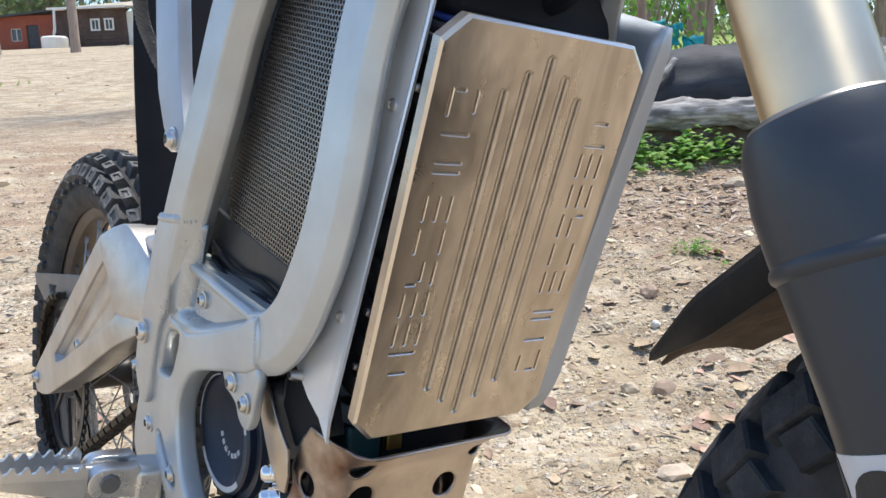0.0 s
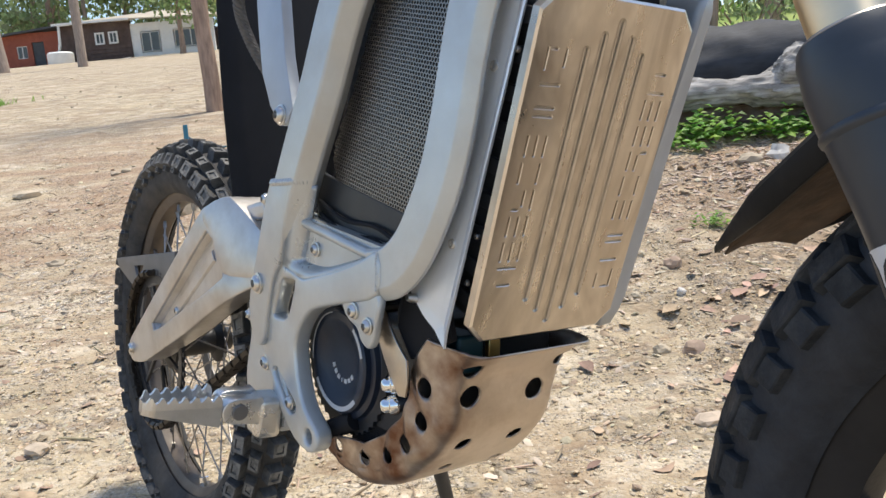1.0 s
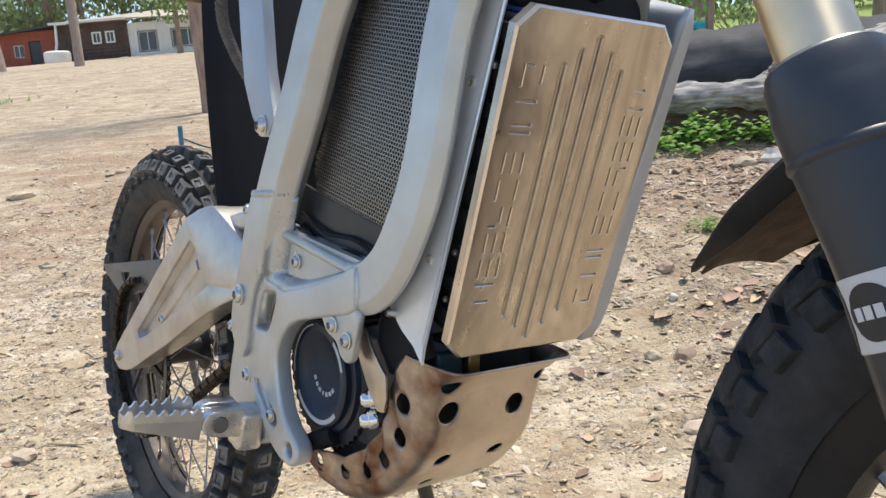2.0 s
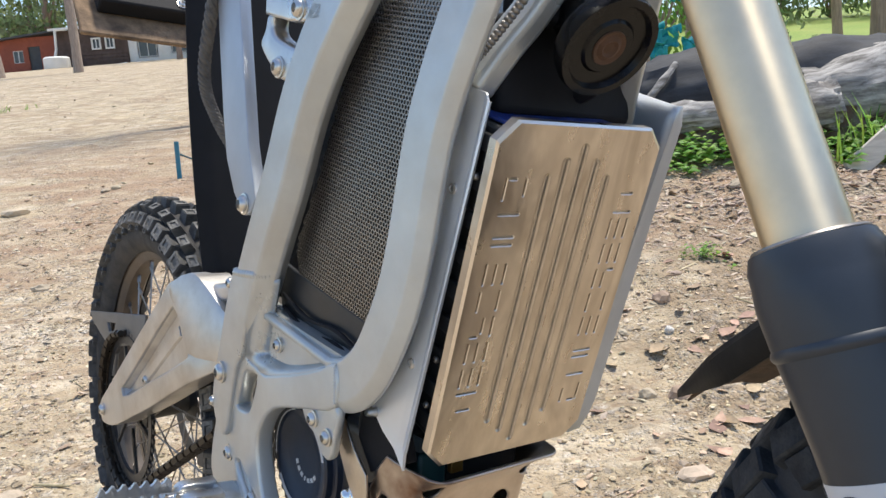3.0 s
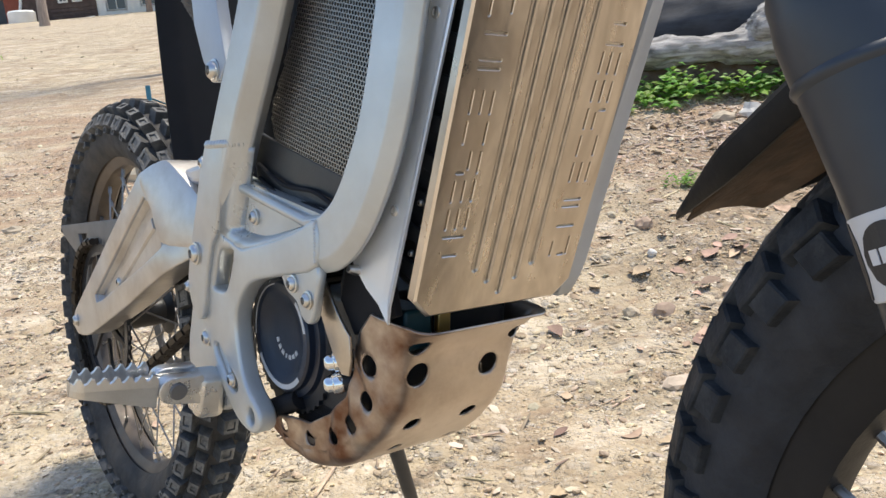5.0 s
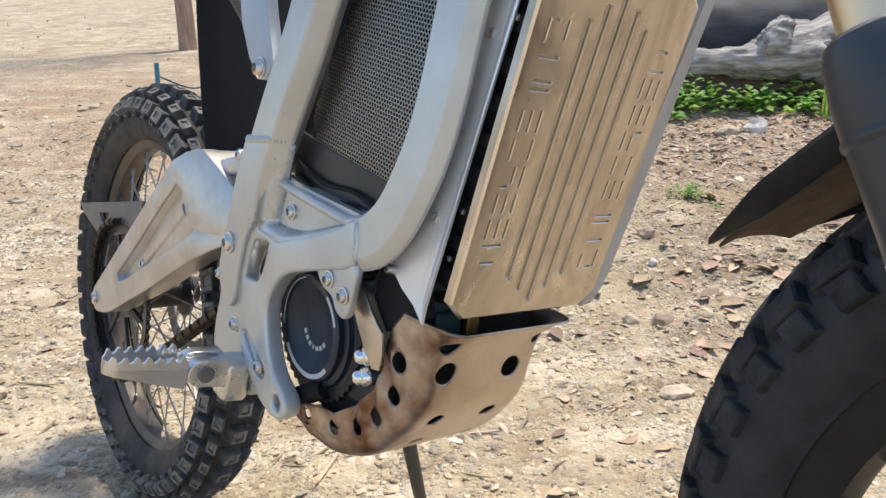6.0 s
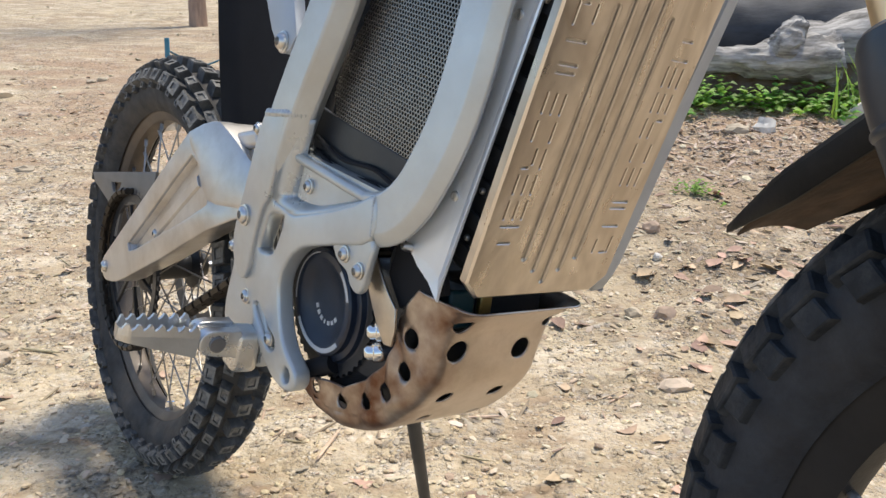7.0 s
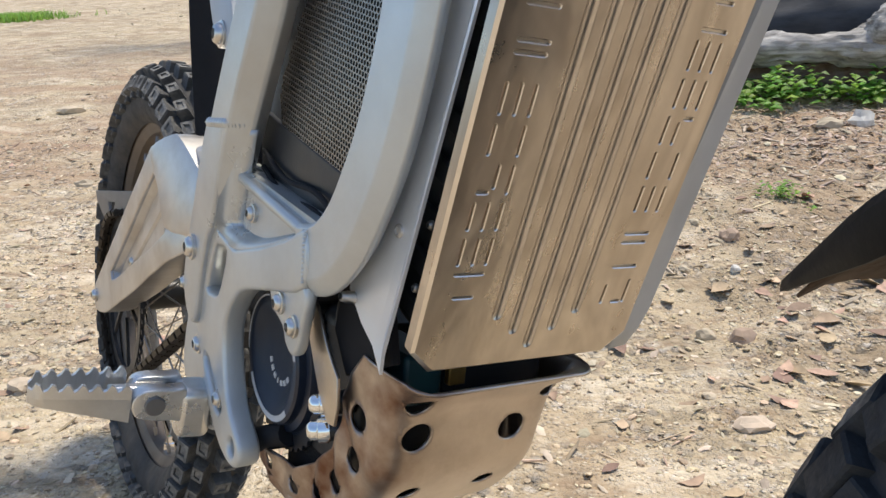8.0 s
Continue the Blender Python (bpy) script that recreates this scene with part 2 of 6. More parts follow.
for rubber in (M_TYRE_F, M_TYRE):
    rubber.node_tree.nodes["Principled BSDF"].inputs["Specular IOR Level"].default_value = 0.25
M_RIM_F = material("black_rim", (0.016, 0.016, 0.018), 0.5, 0.0, 0.3, 20, 0.1, 300, (0.03, 0.028, 0.026), 0.5, 8, 0.1)
M_KNOBTOP_F = material("scuffed_tread_face", (0.045, 0.048, 0.054), 0.8, 0.0, 0.4, 60, 0.9, 110, (0.26, 0.26, 0.26), 0.8, 55, 0.1, thresh=(0.48, 0.64))
M_KNOB_F = material("scuffed_black_rubber", (0.028, 0.032, 0.038), 0.7, 0.0, 0.4, 60, 0.9, 110, (0.085, 0.085, 0.085), 0.65, 45, 0.1, thresh=(0.5, 0.7))
for rubber in (M_RIM_F, M_KNOB_F):
    rubber.node_tree.nodes["Principled BSDF"].inputs["Specular IOR Level"].default_value = 0.25
M_BLACK = material("black_plastic", (0.020, 0.021, 0.024), 0.42, 0.0, 0.2, 30, 0.08, 600, (0.03, 0.03, 0.03), 0.3, 12, 0.1)
M_SATIN = material("satin_black_fork_leg", (0.030, 0.037, 0.048), 0.36, 0.0, 0.2, 12, 0.2, 35, (0.016, 0.016, 0.018), 0.4, 9, 0.08)
M_FLAP = material("matte_black_sheet", (0.010, 0.010, 0.012), 0.75, 0.0, 0.2, 20, 0.05, 300)
M_FENDER = material("scuffed_black_plastic", (0.011, 0.012, 0.014), 0.6, 0.0, 0.25, 30, 0.15, 200, (0.03, 0.028, 0.026), 0.4, 20)
M_FENDER.node_tree.nodes["Principled BSDF"].inputs["Specular IOR Level"].default_value = 0.25
M_FLAP.node_tree.nodes["Principled BSDF"].inputs["Specular IOR Level"].default_value = 0.3
M_DARKMUD = material("damp_dark_mud", (0.085, 0.053, 0.033), 0.9, 0.0, 0.4, 50, 0.6, 160, (0.035, 0.024, 0.018), 0.8, 18)
M_MUD = material("dried_mud", (0.23, 0.155, 0.095), 0.9, 0.0, 0.4, 50, 0.5, 200, (0.05, 0.035, 0.025), 0.7, 18)
M_STANCHION = material("gold_hard_chrome", (0.80, 0.70, 0.52), 0.45, 1.0, 0.06, 60)
M_MOTOR = material("dark_blue_black_cover", (0.010, 0.017, 0.034), 0.36, 0.0, 0.2, 20, 0.05, 500, (0.026, 0.034, 0.052), 0.3, 20, 0.08, coat=0.1)
M_HORN = material("glossy_black_enamel", (0.006, 0.006, 0.007), 0.24, 0.0, 0.2, 30, 0.05, 300, (0.020, 0.018, 0.016), 0.5, 40, 0.1)
M_HORN.node_tree.nodes["Principled BSDF"].inputs["Specular IOR Level"].default_value = 0.22
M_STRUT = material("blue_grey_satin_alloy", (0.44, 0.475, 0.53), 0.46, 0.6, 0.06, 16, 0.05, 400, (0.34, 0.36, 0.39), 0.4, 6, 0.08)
M_MARK = material("pale_mark", (0.55, 0.56, 0.57), 0.5, 0.0, 0.05, 40)
M_WHITE = material("white_sticker", (0.58, 0.59, 0.61), 0.4, 0.0, 0.05, 30)
M_MESH = material("perforated_aluminium", (0.29, 0.27, 0.245), 0.38, 1.0, 0.1, 10, 0.0, 10, (0.22, 0.20, 0.18), 0.5, 7)
M_TEAL = material("dark_teal_box", (0.01, 0.05, 0.06), 0.4)
M_BLUE = material("blue_tape", (0.015, 0.04, 0.22), 0.3)
M_BRASS = material("brass", (0.55, 0.38, 0.14), 0.35, 1.0)
M_GUARD = material("grey_alloy_guard", (0.17, 0.165, 0.16), 0.5, 0.5, 0.15, 20, 0.1, 200)
M_CABLE = material("braided_cable", (0.13, 0.12, 0.11), 0.7, 0.2, 0.3, 90, 0.5, 400)
M_RUST = material("rusty_metal", (0.105, 0.056, 0.034), 0.8, 0.2, 0.4, 60, 0.3, 200, (0.05, 0.03, 0.02), 0.6, 30)
M_CHAIN = material("oily_chain", (0.05, 0.04, 0.03), 0.5, 0.7, 0.4, 90)


# ---- mesh helpers ----
from mathutils import geometry

def part(name, bm, mat, parent=None, label="", bevel=0.0, smooth=True, solid=0.0, m=None, segs=2, angle=35, crease=40):
    me = bpy.data.meshes.new(name)
    bmesh.ops.recalc_face_normals(bm, faces=bm.faces)
    bm.to_mesh(me)
    bm.free()
    mats = mat if isinstance(mat, (list, tuple)) else [mat]
    for x in mats:
        me.materials.append(x)
    ob = new(name, me)
    if parent:
        ob.parent = parent
    if m is not None:
        ob.matrix_basis = m
    if label:
        ob["label"] = label
    if solid:
        md = ob.modifiers.new("thick", "SOLIDIFY")
        md.thickness = solid
        md.offset = 0
    if bevel:
        md = ob.modifiers.new("soft_edges", "BEVEL")
        md.width = bevel
        md.segments = segs
        md.limit_method = "ANGLE"
        md.angle_limit = radians(angle)
        md.use_clamp_overlap = True
    if smooth:
        for p in me.polygons:
            p.use_smooth = True
        me.set_sharp_from_angle(angle=radians(crease))
    return ob


def inset(loop, d):
    """The loop (turning left) moved inwards by d."""
    out, n = [], len(loop)
    for i in range(n):
        p, q, r = Vector(loop[i - 1]), Vector(loop[i]), Vector(loop[(i + 1) % n])
        e1, e2 = (q - p).normalized(), (r - q).normalized()
        n1, n2 = Vector((-e1.y, e1.x)), Vector((-e2.y, e2.x))
        m = n1 + n2
        k = max(m.dot(n1), 0.55)
        out.append(tuple(q + m * (d / k)))
    return out


def turning(loop, left=True):
    area = sum(a[0] * b[1] - b[0] * a[1] for a, b in zip(loop, loop[1:] + loop[:1]))
    return list(loop) if (area > 0) == left else list(loop)[::-1]


def closed_spline(points, per=4):
    n = len(points)
    P = [Vector(p) for p in points]
    out = []
    for i in range(n):
        a, b, c, d = P[i - 1], P[i], P[(i + 1) % n], P[(i + 2) % n]
        for k in range(per):
            t = k / per
            out.append(tuple(0.5 * ((2 * b) + (c - a) * t + (2 * a - 5 * b + 4 * c - d) * t * t + (3 * b - a - 3 * c + d) * t ** 3)))
    return out


def inside(x, z, loop):
    hit = False
    for (x1, z1), (x2, z2) in zip(loop, loop[1:] + loop[:1]):
        if (z1 > z) != (z2 > z) and x < (x2 - x1) * (z - z1) / (z2 - z1) + x1:
            hit = not hit
    return hit


def fill(bm, rings, flat, index=0):
    """Faces between an outer ring of vertices and the rings of its holes."""
    vs = [v for r in rings for v in r]
    pts = [Vector(flat(v.co)) for v in vs]
    edges, o = [], 0
    for r in rings:
        edges += [(o + i, o + (i + 1) % len(r)) for i in range(len(r))]
        o += len(r)
    loops, o = [], 0
    for r in rings:
        loops.append([tuple(p) for p in pts[o:o + len(r)]])
        o += len(r)
    got = geometry.delaunay_2d_cdt(pts, edges, [], 0, 1e-7)
    where = [vs[k[0]] if k else None for k in got[3]]
    for f in got[2]:
        q = [where[i] for i in f]
        c = sum((got[0][i] for i in f), Vector((0, 0))) / len(f)
        if not inside(c.x, c.y, loops[0]) or any(inside(c.x, c.y, h) for h in loops[1:]):
            continue
        if None not in q and len(set(q)) > 2:
            try:
                bm.faces.new(q).material_index = index
            except ValueError:
                pass


def sheet(outer, y0, y1, holes=(), r=0.0, bm=None):
    """A piece with its outline in x and z, from y0 to y1, its edges rounded by r."""
    bm = bm or bmesh.new()
    loops = [turning(list(outer))] + [turning(list(h), False) for h in holes]
    way = 1 if y1 > y0 else -1
    arcs = [(0.0, 0.0)] if r <= 0 else [(r * (1 - math.sin(a)), r * (1 - math.cos(a))) for a in (0, 0.5, 1.0, math.pi / 2)]
    caps = ([], [])
    for loop in loops:
        rings = []
        for d, dy in arcs:
            rings.append([bm.verts.new((x, y0 + way * dy, z)) for x, z in (inset(loop, d) if d else loop)])
        for d, dy in arcs[::-1]:
            rings.append([bm.verts.new((x, y1 - way * dy, z)) for x, z in (inset(loop, d) if d else loop)])
        n = len(loop)
        for p, q in zip(rings, rings[1:]):
            for i in range(n):
                bm.faces.new((p[i], p[(i + 1) % n], q[(i + 1) % n], q[i]))
        caps[0].append(rings[0])
        caps[1].append(rings[-1])
    for cap in caps:
        fill(bm, cap, lambda c: (c.x, c.z))
    return bm


def spline(points, per=6):
    """Points on a smooth curve through the points given."""
    P = [Vector(p) for p in points]
    out = []
    for i in range(len(P) - 1):
        a, b, c, d = P[max(i - 1, 0)], P[i], P[i + 1], P[min(i + 2, len(P) - 1)]
        for k in range(per):
            t = k / per
            out.append(0.5 * ((2 * b) + (c - a) * t + (2 * a - 5 * b + 4 * c - d) * t * t + (3 * b - a - 3 * c + d) * t ** 3))
    return out + [P[-1]]


def tube(points, section, bm=None, side=(0, 1, 0), caps=True):
    """Sweeps a section (list of (a, b): a across the path, b along side) over points."""
    bm = bm or bmesh.new()
    side = Vector(side).normalized()
    rings = []
    for i, p in enumerate(points):
        d = (points[min(i + 1, len(points) - 1)] - points[max(i - 1, 0)]).normalized()
        a = d.cross(side).normalized()
        s = a.cross(d).normalized()
        rings.append([bm.verts.new(p + a * u + s * v) for u, v in section])
    n = len(section)
    for r, q in zip(rings, rings[1:]):
        for i in range(n):
            bm.faces.new((r[i], r[(i + 1) % n], q[(i + 1) % n], q[i]))
    if caps:
        bm.faces.new(rings[0])
        bm.faces.new(rings[-1][::-1])
    return bm


def round_section(r, n=12):
    return [(r * math.cos(2 * math.pi * i / n), r * math.sin(2 * math.pi * i / n)) for i in range(n)]


def box_section(w, h, c):
    """A rectangle w by h with its corners cut by c."""
    w, h = w / 2, h / 2
    return [(w, h - c), (w - c, h), (-w + c, h), (-w, h - c), (-w, -h + c), (-w + c, -h), (w - c, -h), (w, -h + c)]


def rod(a, b, r, bm=None, n=12, r2=None):
    bm = bm or bmesh.new()
    a, b = Vector(a), Vector(b)
    d = (b - a).normalized()
    u = d.orthogonal().normalized()
    v = d.cross(u)
    ra, rb = r, r if r2 is None else r2
    A = [bm.verts.new(a + (u * math.cos(t) + v * math.sin(t)) * ra) for t in (2 * math.pi * i / n for i in range(n))]
    Bv = [bm.verts.new(b + (u * math.cos(t) + v * math.sin(t)) * rb) for t in (2 * math.pi * i / n for i in range(n))]
    for i in range(n):
        bm.faces.new((A[i], A[(i + 1) % n], Bv[(i + 1) % n], Bv[i]))
    bm.faces.new(A[::-1])
    bm.faces.new(Bv)
    return bm


def lathe(profile, origin, axis, bm=None, n=32, closed=False):
    """Turns a profile of (radius, height along axis) round the axis through origin."""
    bm = bm or bmesh.new()
    o, d = Vector(origin), Vector(axis).normalized()
    u = d.orthogonal().normalized()
    v = d.cross(u)
    rings = []
    for r, h in profile:
        if r < 1e-6:
            rings.append([bm.verts.new(o + d * h)] * n)
        else:
            rings.append([bm.verts.new(o + d * h + (u * math.cos(t) + v * math.sin(t)) * r) for t in (2 * math.pi * i / n for i in range(n))])
    pairs = list(zip(rings, rings[1:])) + ([(rings[-1], rings[0])] if closed else [])
    for p, q in pairs:
        for i in range(n):
            vs = []
            for w in (p[i], p[(i + 1) % n], q[(i + 1) % n], q[i]):
                if w not in vs:
                    vs.append(w)
            if len(vs) > 2:
                bm.faces.new(vs)
    return bm


def block(lo, hi, bm=None, m=None):
    bm = bm or bmesh.new()
    made = bmesh.ops.create_cube(bm, size=1)
    lo, hi = Vector(lo), Vector(hi)
    for v in made["verts"]:
        v.co = Vector([(lo[i] + hi[i]) / 2 + v.co[i] * (hi[i] - lo[i]) for i in range(3)])
        if m is not None:
            v.co = m @ v.co
    return bm


def mirrored(ob, name=None):
    """The same part on the other side of the bike."""
    me = ob.data.copy()
    for v in me.vertices:
        v.co.y = -v.co.y
    me.flip_normals()
    o = new(name or ob.name, me)
    o.parent = ob.parent
    for md in ob.modifiers:
        q = o.modifiers.new(md.name, md.type)
        if md.type == "BEVEL":
            q.width, q.segments, q.limit_method, q.angle_limit = md.width, md.segments, md.limit_method, md.angle_limit
        if md.type == "SOLIDIFY":
            q.thickness, q.offset = md.thickness, md.offset
    return o


def bolt(parent, p, axis=(0, -1, 0), r=0.008, h=0.005, mat=None, washer=True):
    """A button-head bolt with a socket, on a washer."""
    bm = bmesh.new()
    d = Vector(axis).normalized()
    o = Vector(p)
    r, h = r * 0.76, h * 0.9
    if washer:
        lathe([(0, -0.002), (r * 1.25, -0.002), (r * 1.25, 0.0008), (r, 0.0012)], o, d, bm, 18)
    lathe([(r, 0), (r, h * 0.4), (r * 0.8, h * 0.85), (r * 0.5, h), (r * 0.5, h * 0.3), (0, h * 0.3)], o, d, bm, 16)
    return part("bolt", bm, mat or M_BOLT, parent, smooth=True)


# ---- ground ----
def rise(x, y):
    """Height of the ground: level round the bike, climbing behind it."""
    far = max(0.0, y - 1.1)
    z = 0.135 * (math.sqrt(far * far + 0.16) - 0.4)
    if y > 20:
        z -= 0.020 * (y - 20)
    if y > 54:
        z -= 0.115 * (y - 54)
    return z


def ground_height(x, y):
    d = math.hypot(x, y - 0.8)
    z = rise(x, y)
    amp = min(1.0, 0.25 + d / 6)
    z += amp * 0.05 * noise.fractal(Vector((x * 0.55, y * 0.55, 3.1)), 1.0, 2.0, 4)
    near = max(0.0, min(1.0, (9 - y) / 4))
    z += 0.013 * noise.fractal(Vector((x * 3.2, y * 4, 7.7)), 0.8, 2.1, 4)
    crust = noise.noise(Vector((x * 5.0, y * 8.5, 2.2)))
    z += near * 0.020 * max(0.0, crust) ** 1.5
    if -2.4 < x < 2.9 and 0.4 < y < 4.6:
        rubble = 1.0 + max(0.0, min(1.0, (x - 0.1) / 0.5)) * max(0.0, min(1.0, (y - 1.0) / 0.5))
        z += rubble * 0.005 * noise.fractal(Vector((x * 11, y * 13, 5.5)), 0.7, 2.1, 3)
        z += rubble * 0.006 * max(0.0, noise.noise(Vector((x * 24, y * 30, 9.1))) - 0.05)
    if x > 0.2 and 1.2 < y < 5.5:
        w = min(1, (x - 0.2) / 0.5) * min(1, (y - 1.2) / 0.8) * min(1, (5.5 - y) / 0.8)
        z += w * 0.035 * noise.fractal(Vector((x * 2.2, y * 2.2, 1.2)), 1.0, 2.0, 3)
    return z


def steps(near_lo, near_hi, step, far_lo, far_hi, grow=1.16):
    out, v, s = [], near_lo, step
    while v < near_hi:
        out.append(v)
        v += step
    while v < far_hi:
        out.append(v)
        s *= grow
        v += s
    out.append(far_hi)
    v, s = near_lo, step
    while v > far_lo:
        s *= grow
        v -= s
        out.insert(0, max(v, far_lo))
    return out


M_GROUND = dirt("sandy_dirt")
gx = steps(-1.9, 2.4, 0.016, -300, 300, 1.06)
gy = steps(0.6, 3.9, 0.016, -60, 600, 1.06)
verts = [(x, y, ground_height(x, y)) for y in gy for x in gx]
nx = len(gx)
faces = [(j * nx + i, j * nx + i + 1, (j + 1) * nx + i + 1, (j + 1) * nx + i) for j in range(len(gy) - 1) for i in range(nx - 1)]
me = bpy.data.meshes.new("ground")
me.from_pydata(verts, [], faces)
me.materials.append(M_GROUND)
for p in me.polygons:
    p.use_smooth = True
tagged(new("ground", me), "dry sandy dirt ground strewn with gravel and leaf litter", "ground", kind="structure")

# ---- the bike ----
bike = new("electric_motorbike")
bike.matrix_world = BIKE
tagged(bike, "silver electric dirt bike leaning on its side stand on bare dirt", "motorbike")

# main spars
OUT = -0.095
rear_path = [(-0.035, 0.875), (-0.092, 0.838), (-0.144, 0.79), (-0.173, 0.76), (-0.202, 0.72), (-0.234, 0.660), (-0.266, 0.607), (-0.292, 0.562), (-0.312, 0.52)]
spar_section = [(0.0270, 0.0045), (0.0250, 0.0060), (-0.0185, 0.0060), (-0.0205, 0.0040), (-0.0205, -0.0175), (-0.0170, -0.0210), (0.0180, -0.0210), (0.0210, -0.0195), (0.0310, -0.0075), (0.0320, -0.0040)]
spar = part("rear_spar", tube(spline([(x, OUT + 0.014, z) for x, z in rear_path], 5), spar_section), M_FRAME, bike, bevel=0.0008, segs=2, angle=20, crease=24)
mirrored(spar)
front_path = [(0.10, 0.885), (0.065, 0.845), (0.035, 0.805), (0.014, 0.77), (-0.006, 0.735), (-0.024, 0.695), (-0.0345, 0.657), (-0.0435, 0.618), (-0.056, 0.580), (-0.072, 0.549), (-0.092, 0.521), (-0.117, 0.503), (-0.145, 0.497)]
down_section = [(0.0200, -0.0020), (0.0180, 0.0000), (-0.0175, 0.0000), (-0.0190, -0.0015), (-0.0190, -0.0150), (-0.0160, -0.0180), (0.0150, -0.0180), (0.0180, -0.0166), (0.0255, -0.0105), (0.0255, -0.0080)]
down = part("down_tube", tube(spline([(x, OUT + 0.018, z) for x, z in front_path], 5), down_section), M_FRAME, bike, bevel=0.0008, segs=2, angle=20, crease=24)
far_tube = mirrored(down)
for v in far_tube.data.vertices:
    v.co.y -= 0.055 * max(0.0, min(1.0, (v.co.z - 0.70) / 0.14))
part("head_tube", rod((0.055, 0, 0.93), (0.095, 0, 0.83), 0.03, n=24), M_FRAME, bike, bevel=0.003)

casting = [(-0.128, 0.5145), (-0.1525, 0.5063), (-0.1955, 0.4930), (-0.246, 0.4808), (-0.258, 0.4790), (-0.276, 0.4830), (-0.2985, 0.4885), (-0.2955, 0.503), (-0.286, 0.535), (-0.2765, 0.566), (-0.282, 0.5705), (-0.313, 0.573), (-0.318, 0.569),
           (-0.328, 0.545), (-0.340, 0.513), (-0.357, 0.482), (-0.369, 0.450), (-0.374, 0.430), (-0.364, 0.408), (-0.347, 0.395), (-0.331, 0.372),
           (-0.316, 0.349), (-0.297, 0.331), (-0.275, 0.3165), (-0.254, 0.3110), (-0.239, 0.3125), (-0.2285, 0.3210), (-0.2290, 0.3330), (-0.2370, 0.3405), (-0.2500, 0.3490), (-0.2620, 0.3640),
           (-0.2705, 0.387), (-0.2735, 0.411), (-0.2640, 0.430), (-0.2470, 0.4460), (-0.225, 0.4550), (-0.180, 0.465), (-0.128, 0.479)]
window = closed_spline([(-0.303, 0.4715), (-0.290, 0.474), (-0.274, 0.4735), (-0.280, 0.455), (-0.291, 0.436), (-0.307, 0.433), (-0.321, 0.435), (-0.313, 0.453)], 2)
slot = [(-0.322, 0.375), (-0.314, 0.380), (-0.303, 0.374), (-0.288, 0.362), (-0.274, 0.353), (-0.274, 0.344), (-0.286, 0.341), (-0.304, 0.355)]
hole = [(-0.2465 + 0.0075 * math.cos(a * math.pi / 8), 0.3265 + 0.0075 * math.sin(a * math.pi / 8)) for a in range(16)]
lower = part("lower_bracket", sheet(closed_spline(casting, 3), OUT - 0.002, OUT + 0.016, [window, closed_spline(slot, 3), hole], 0.0035), M_FRAME, bike, angle=50)
mirrored(lower)
part("bracket_pillar", sheet(closed_spline([(-0.3185, 0.5685), (-0.3165, 0.5715), (-0.313, 0.5725), (-0.278, 0.5705), (-0.274, 0.5690), (-0.2745, 0.565), (-0.2870, 0.525), (-0.2985, 0.4895), (-0.312, 0.474), (-0.327, 0.434), (-0.333, 0.408), (-0.346, 0.398), (-0.364, 0.412), (-0.370, 0.440), (-0.353, 0.488), (-0.333, 0.540)], 3), OUT - 0.0072, OUT + 0.004, (), 0.003), M_FRAME, bike, angle=50)


def shelf():
    """The sloping faces from the bracket's front down into the sunk gusset."""
    front = [(-0.2745, -0.0990, 0.567), (-0.286, -0.0985, 0.535), (-0.2955, -0.0980, 0.503), (-0.2990, -0.0965, 0.4885), (-0.276, -0.0955, 0.4815), (-0.258, -0.0955, 0.4780), (-0.1955, -0.0955, 0.4915), (-0.1500, -0.0955, 0.5060)]
    back = [(-0.2500, -0.0840, 0.567), (-0.262, -0.0835, 0.535), (-0.2715, -0.0832, 0.506), (-0.2745, -0.0830, 0.4935), (-0.262, -0.0830, 0.4905), (-0.2300, -0.0830, 0.4905), (-0.190, -0.0830, 0.4995), (-0.150, -0.0830, 0.5095)]
    bm = bmesh.new()
    rows = [[bm.verts.new(p) for p in spline(line, 4)] for line in (front, back)]
    for i in range(len(rows[0]) - 1):
        bm.faces.new((rows[0][i], rows[0][i + 1], rows[1][i + 1], rows[1][i]))
    return bm


mirrored(part("bracket_shelf", shelf(), M_FRAME, bike, solid=0.003))
gusset = part("gusset_panel", sheet([(-0.252, 0.533), (-0.128, 0.516), (-0.128, 0.497), (-0.25, 0.474), (-0.29, 0.485), (-0.285, 0.54)], OUT + 0.011, OUT + 0.026), M_FRAME, bike)
mirrored(gusset)
rib = part("gusset_rib", tube([Vector((-0.272, OUT + 0.014, 0.5305)), Vector((-0.130, OUT + 0.014, 0.5060))], box_section(0.010, 0.020, 0.003)), M_FRAME, bike, bevel=0.0015)
mirrored(rib)
mount = part("rear_mount_plate", sheet(closed_spline([(-0.381, 0.440), (-0.345, 0.445), (-0.322, 0.40), (-0.300, 0.355), (-0.285, 0.334), (-0.300, 0.318), (-0.327, 0.309), (-0.358, 0.313), (-0.397, 0.336), (-0.400, 0.364), (-0.388, 0.402)], 3), OUT + 0.003, OUT + 0.024, (), 0.003), M_FRAME, bike)
mirrored(mount)


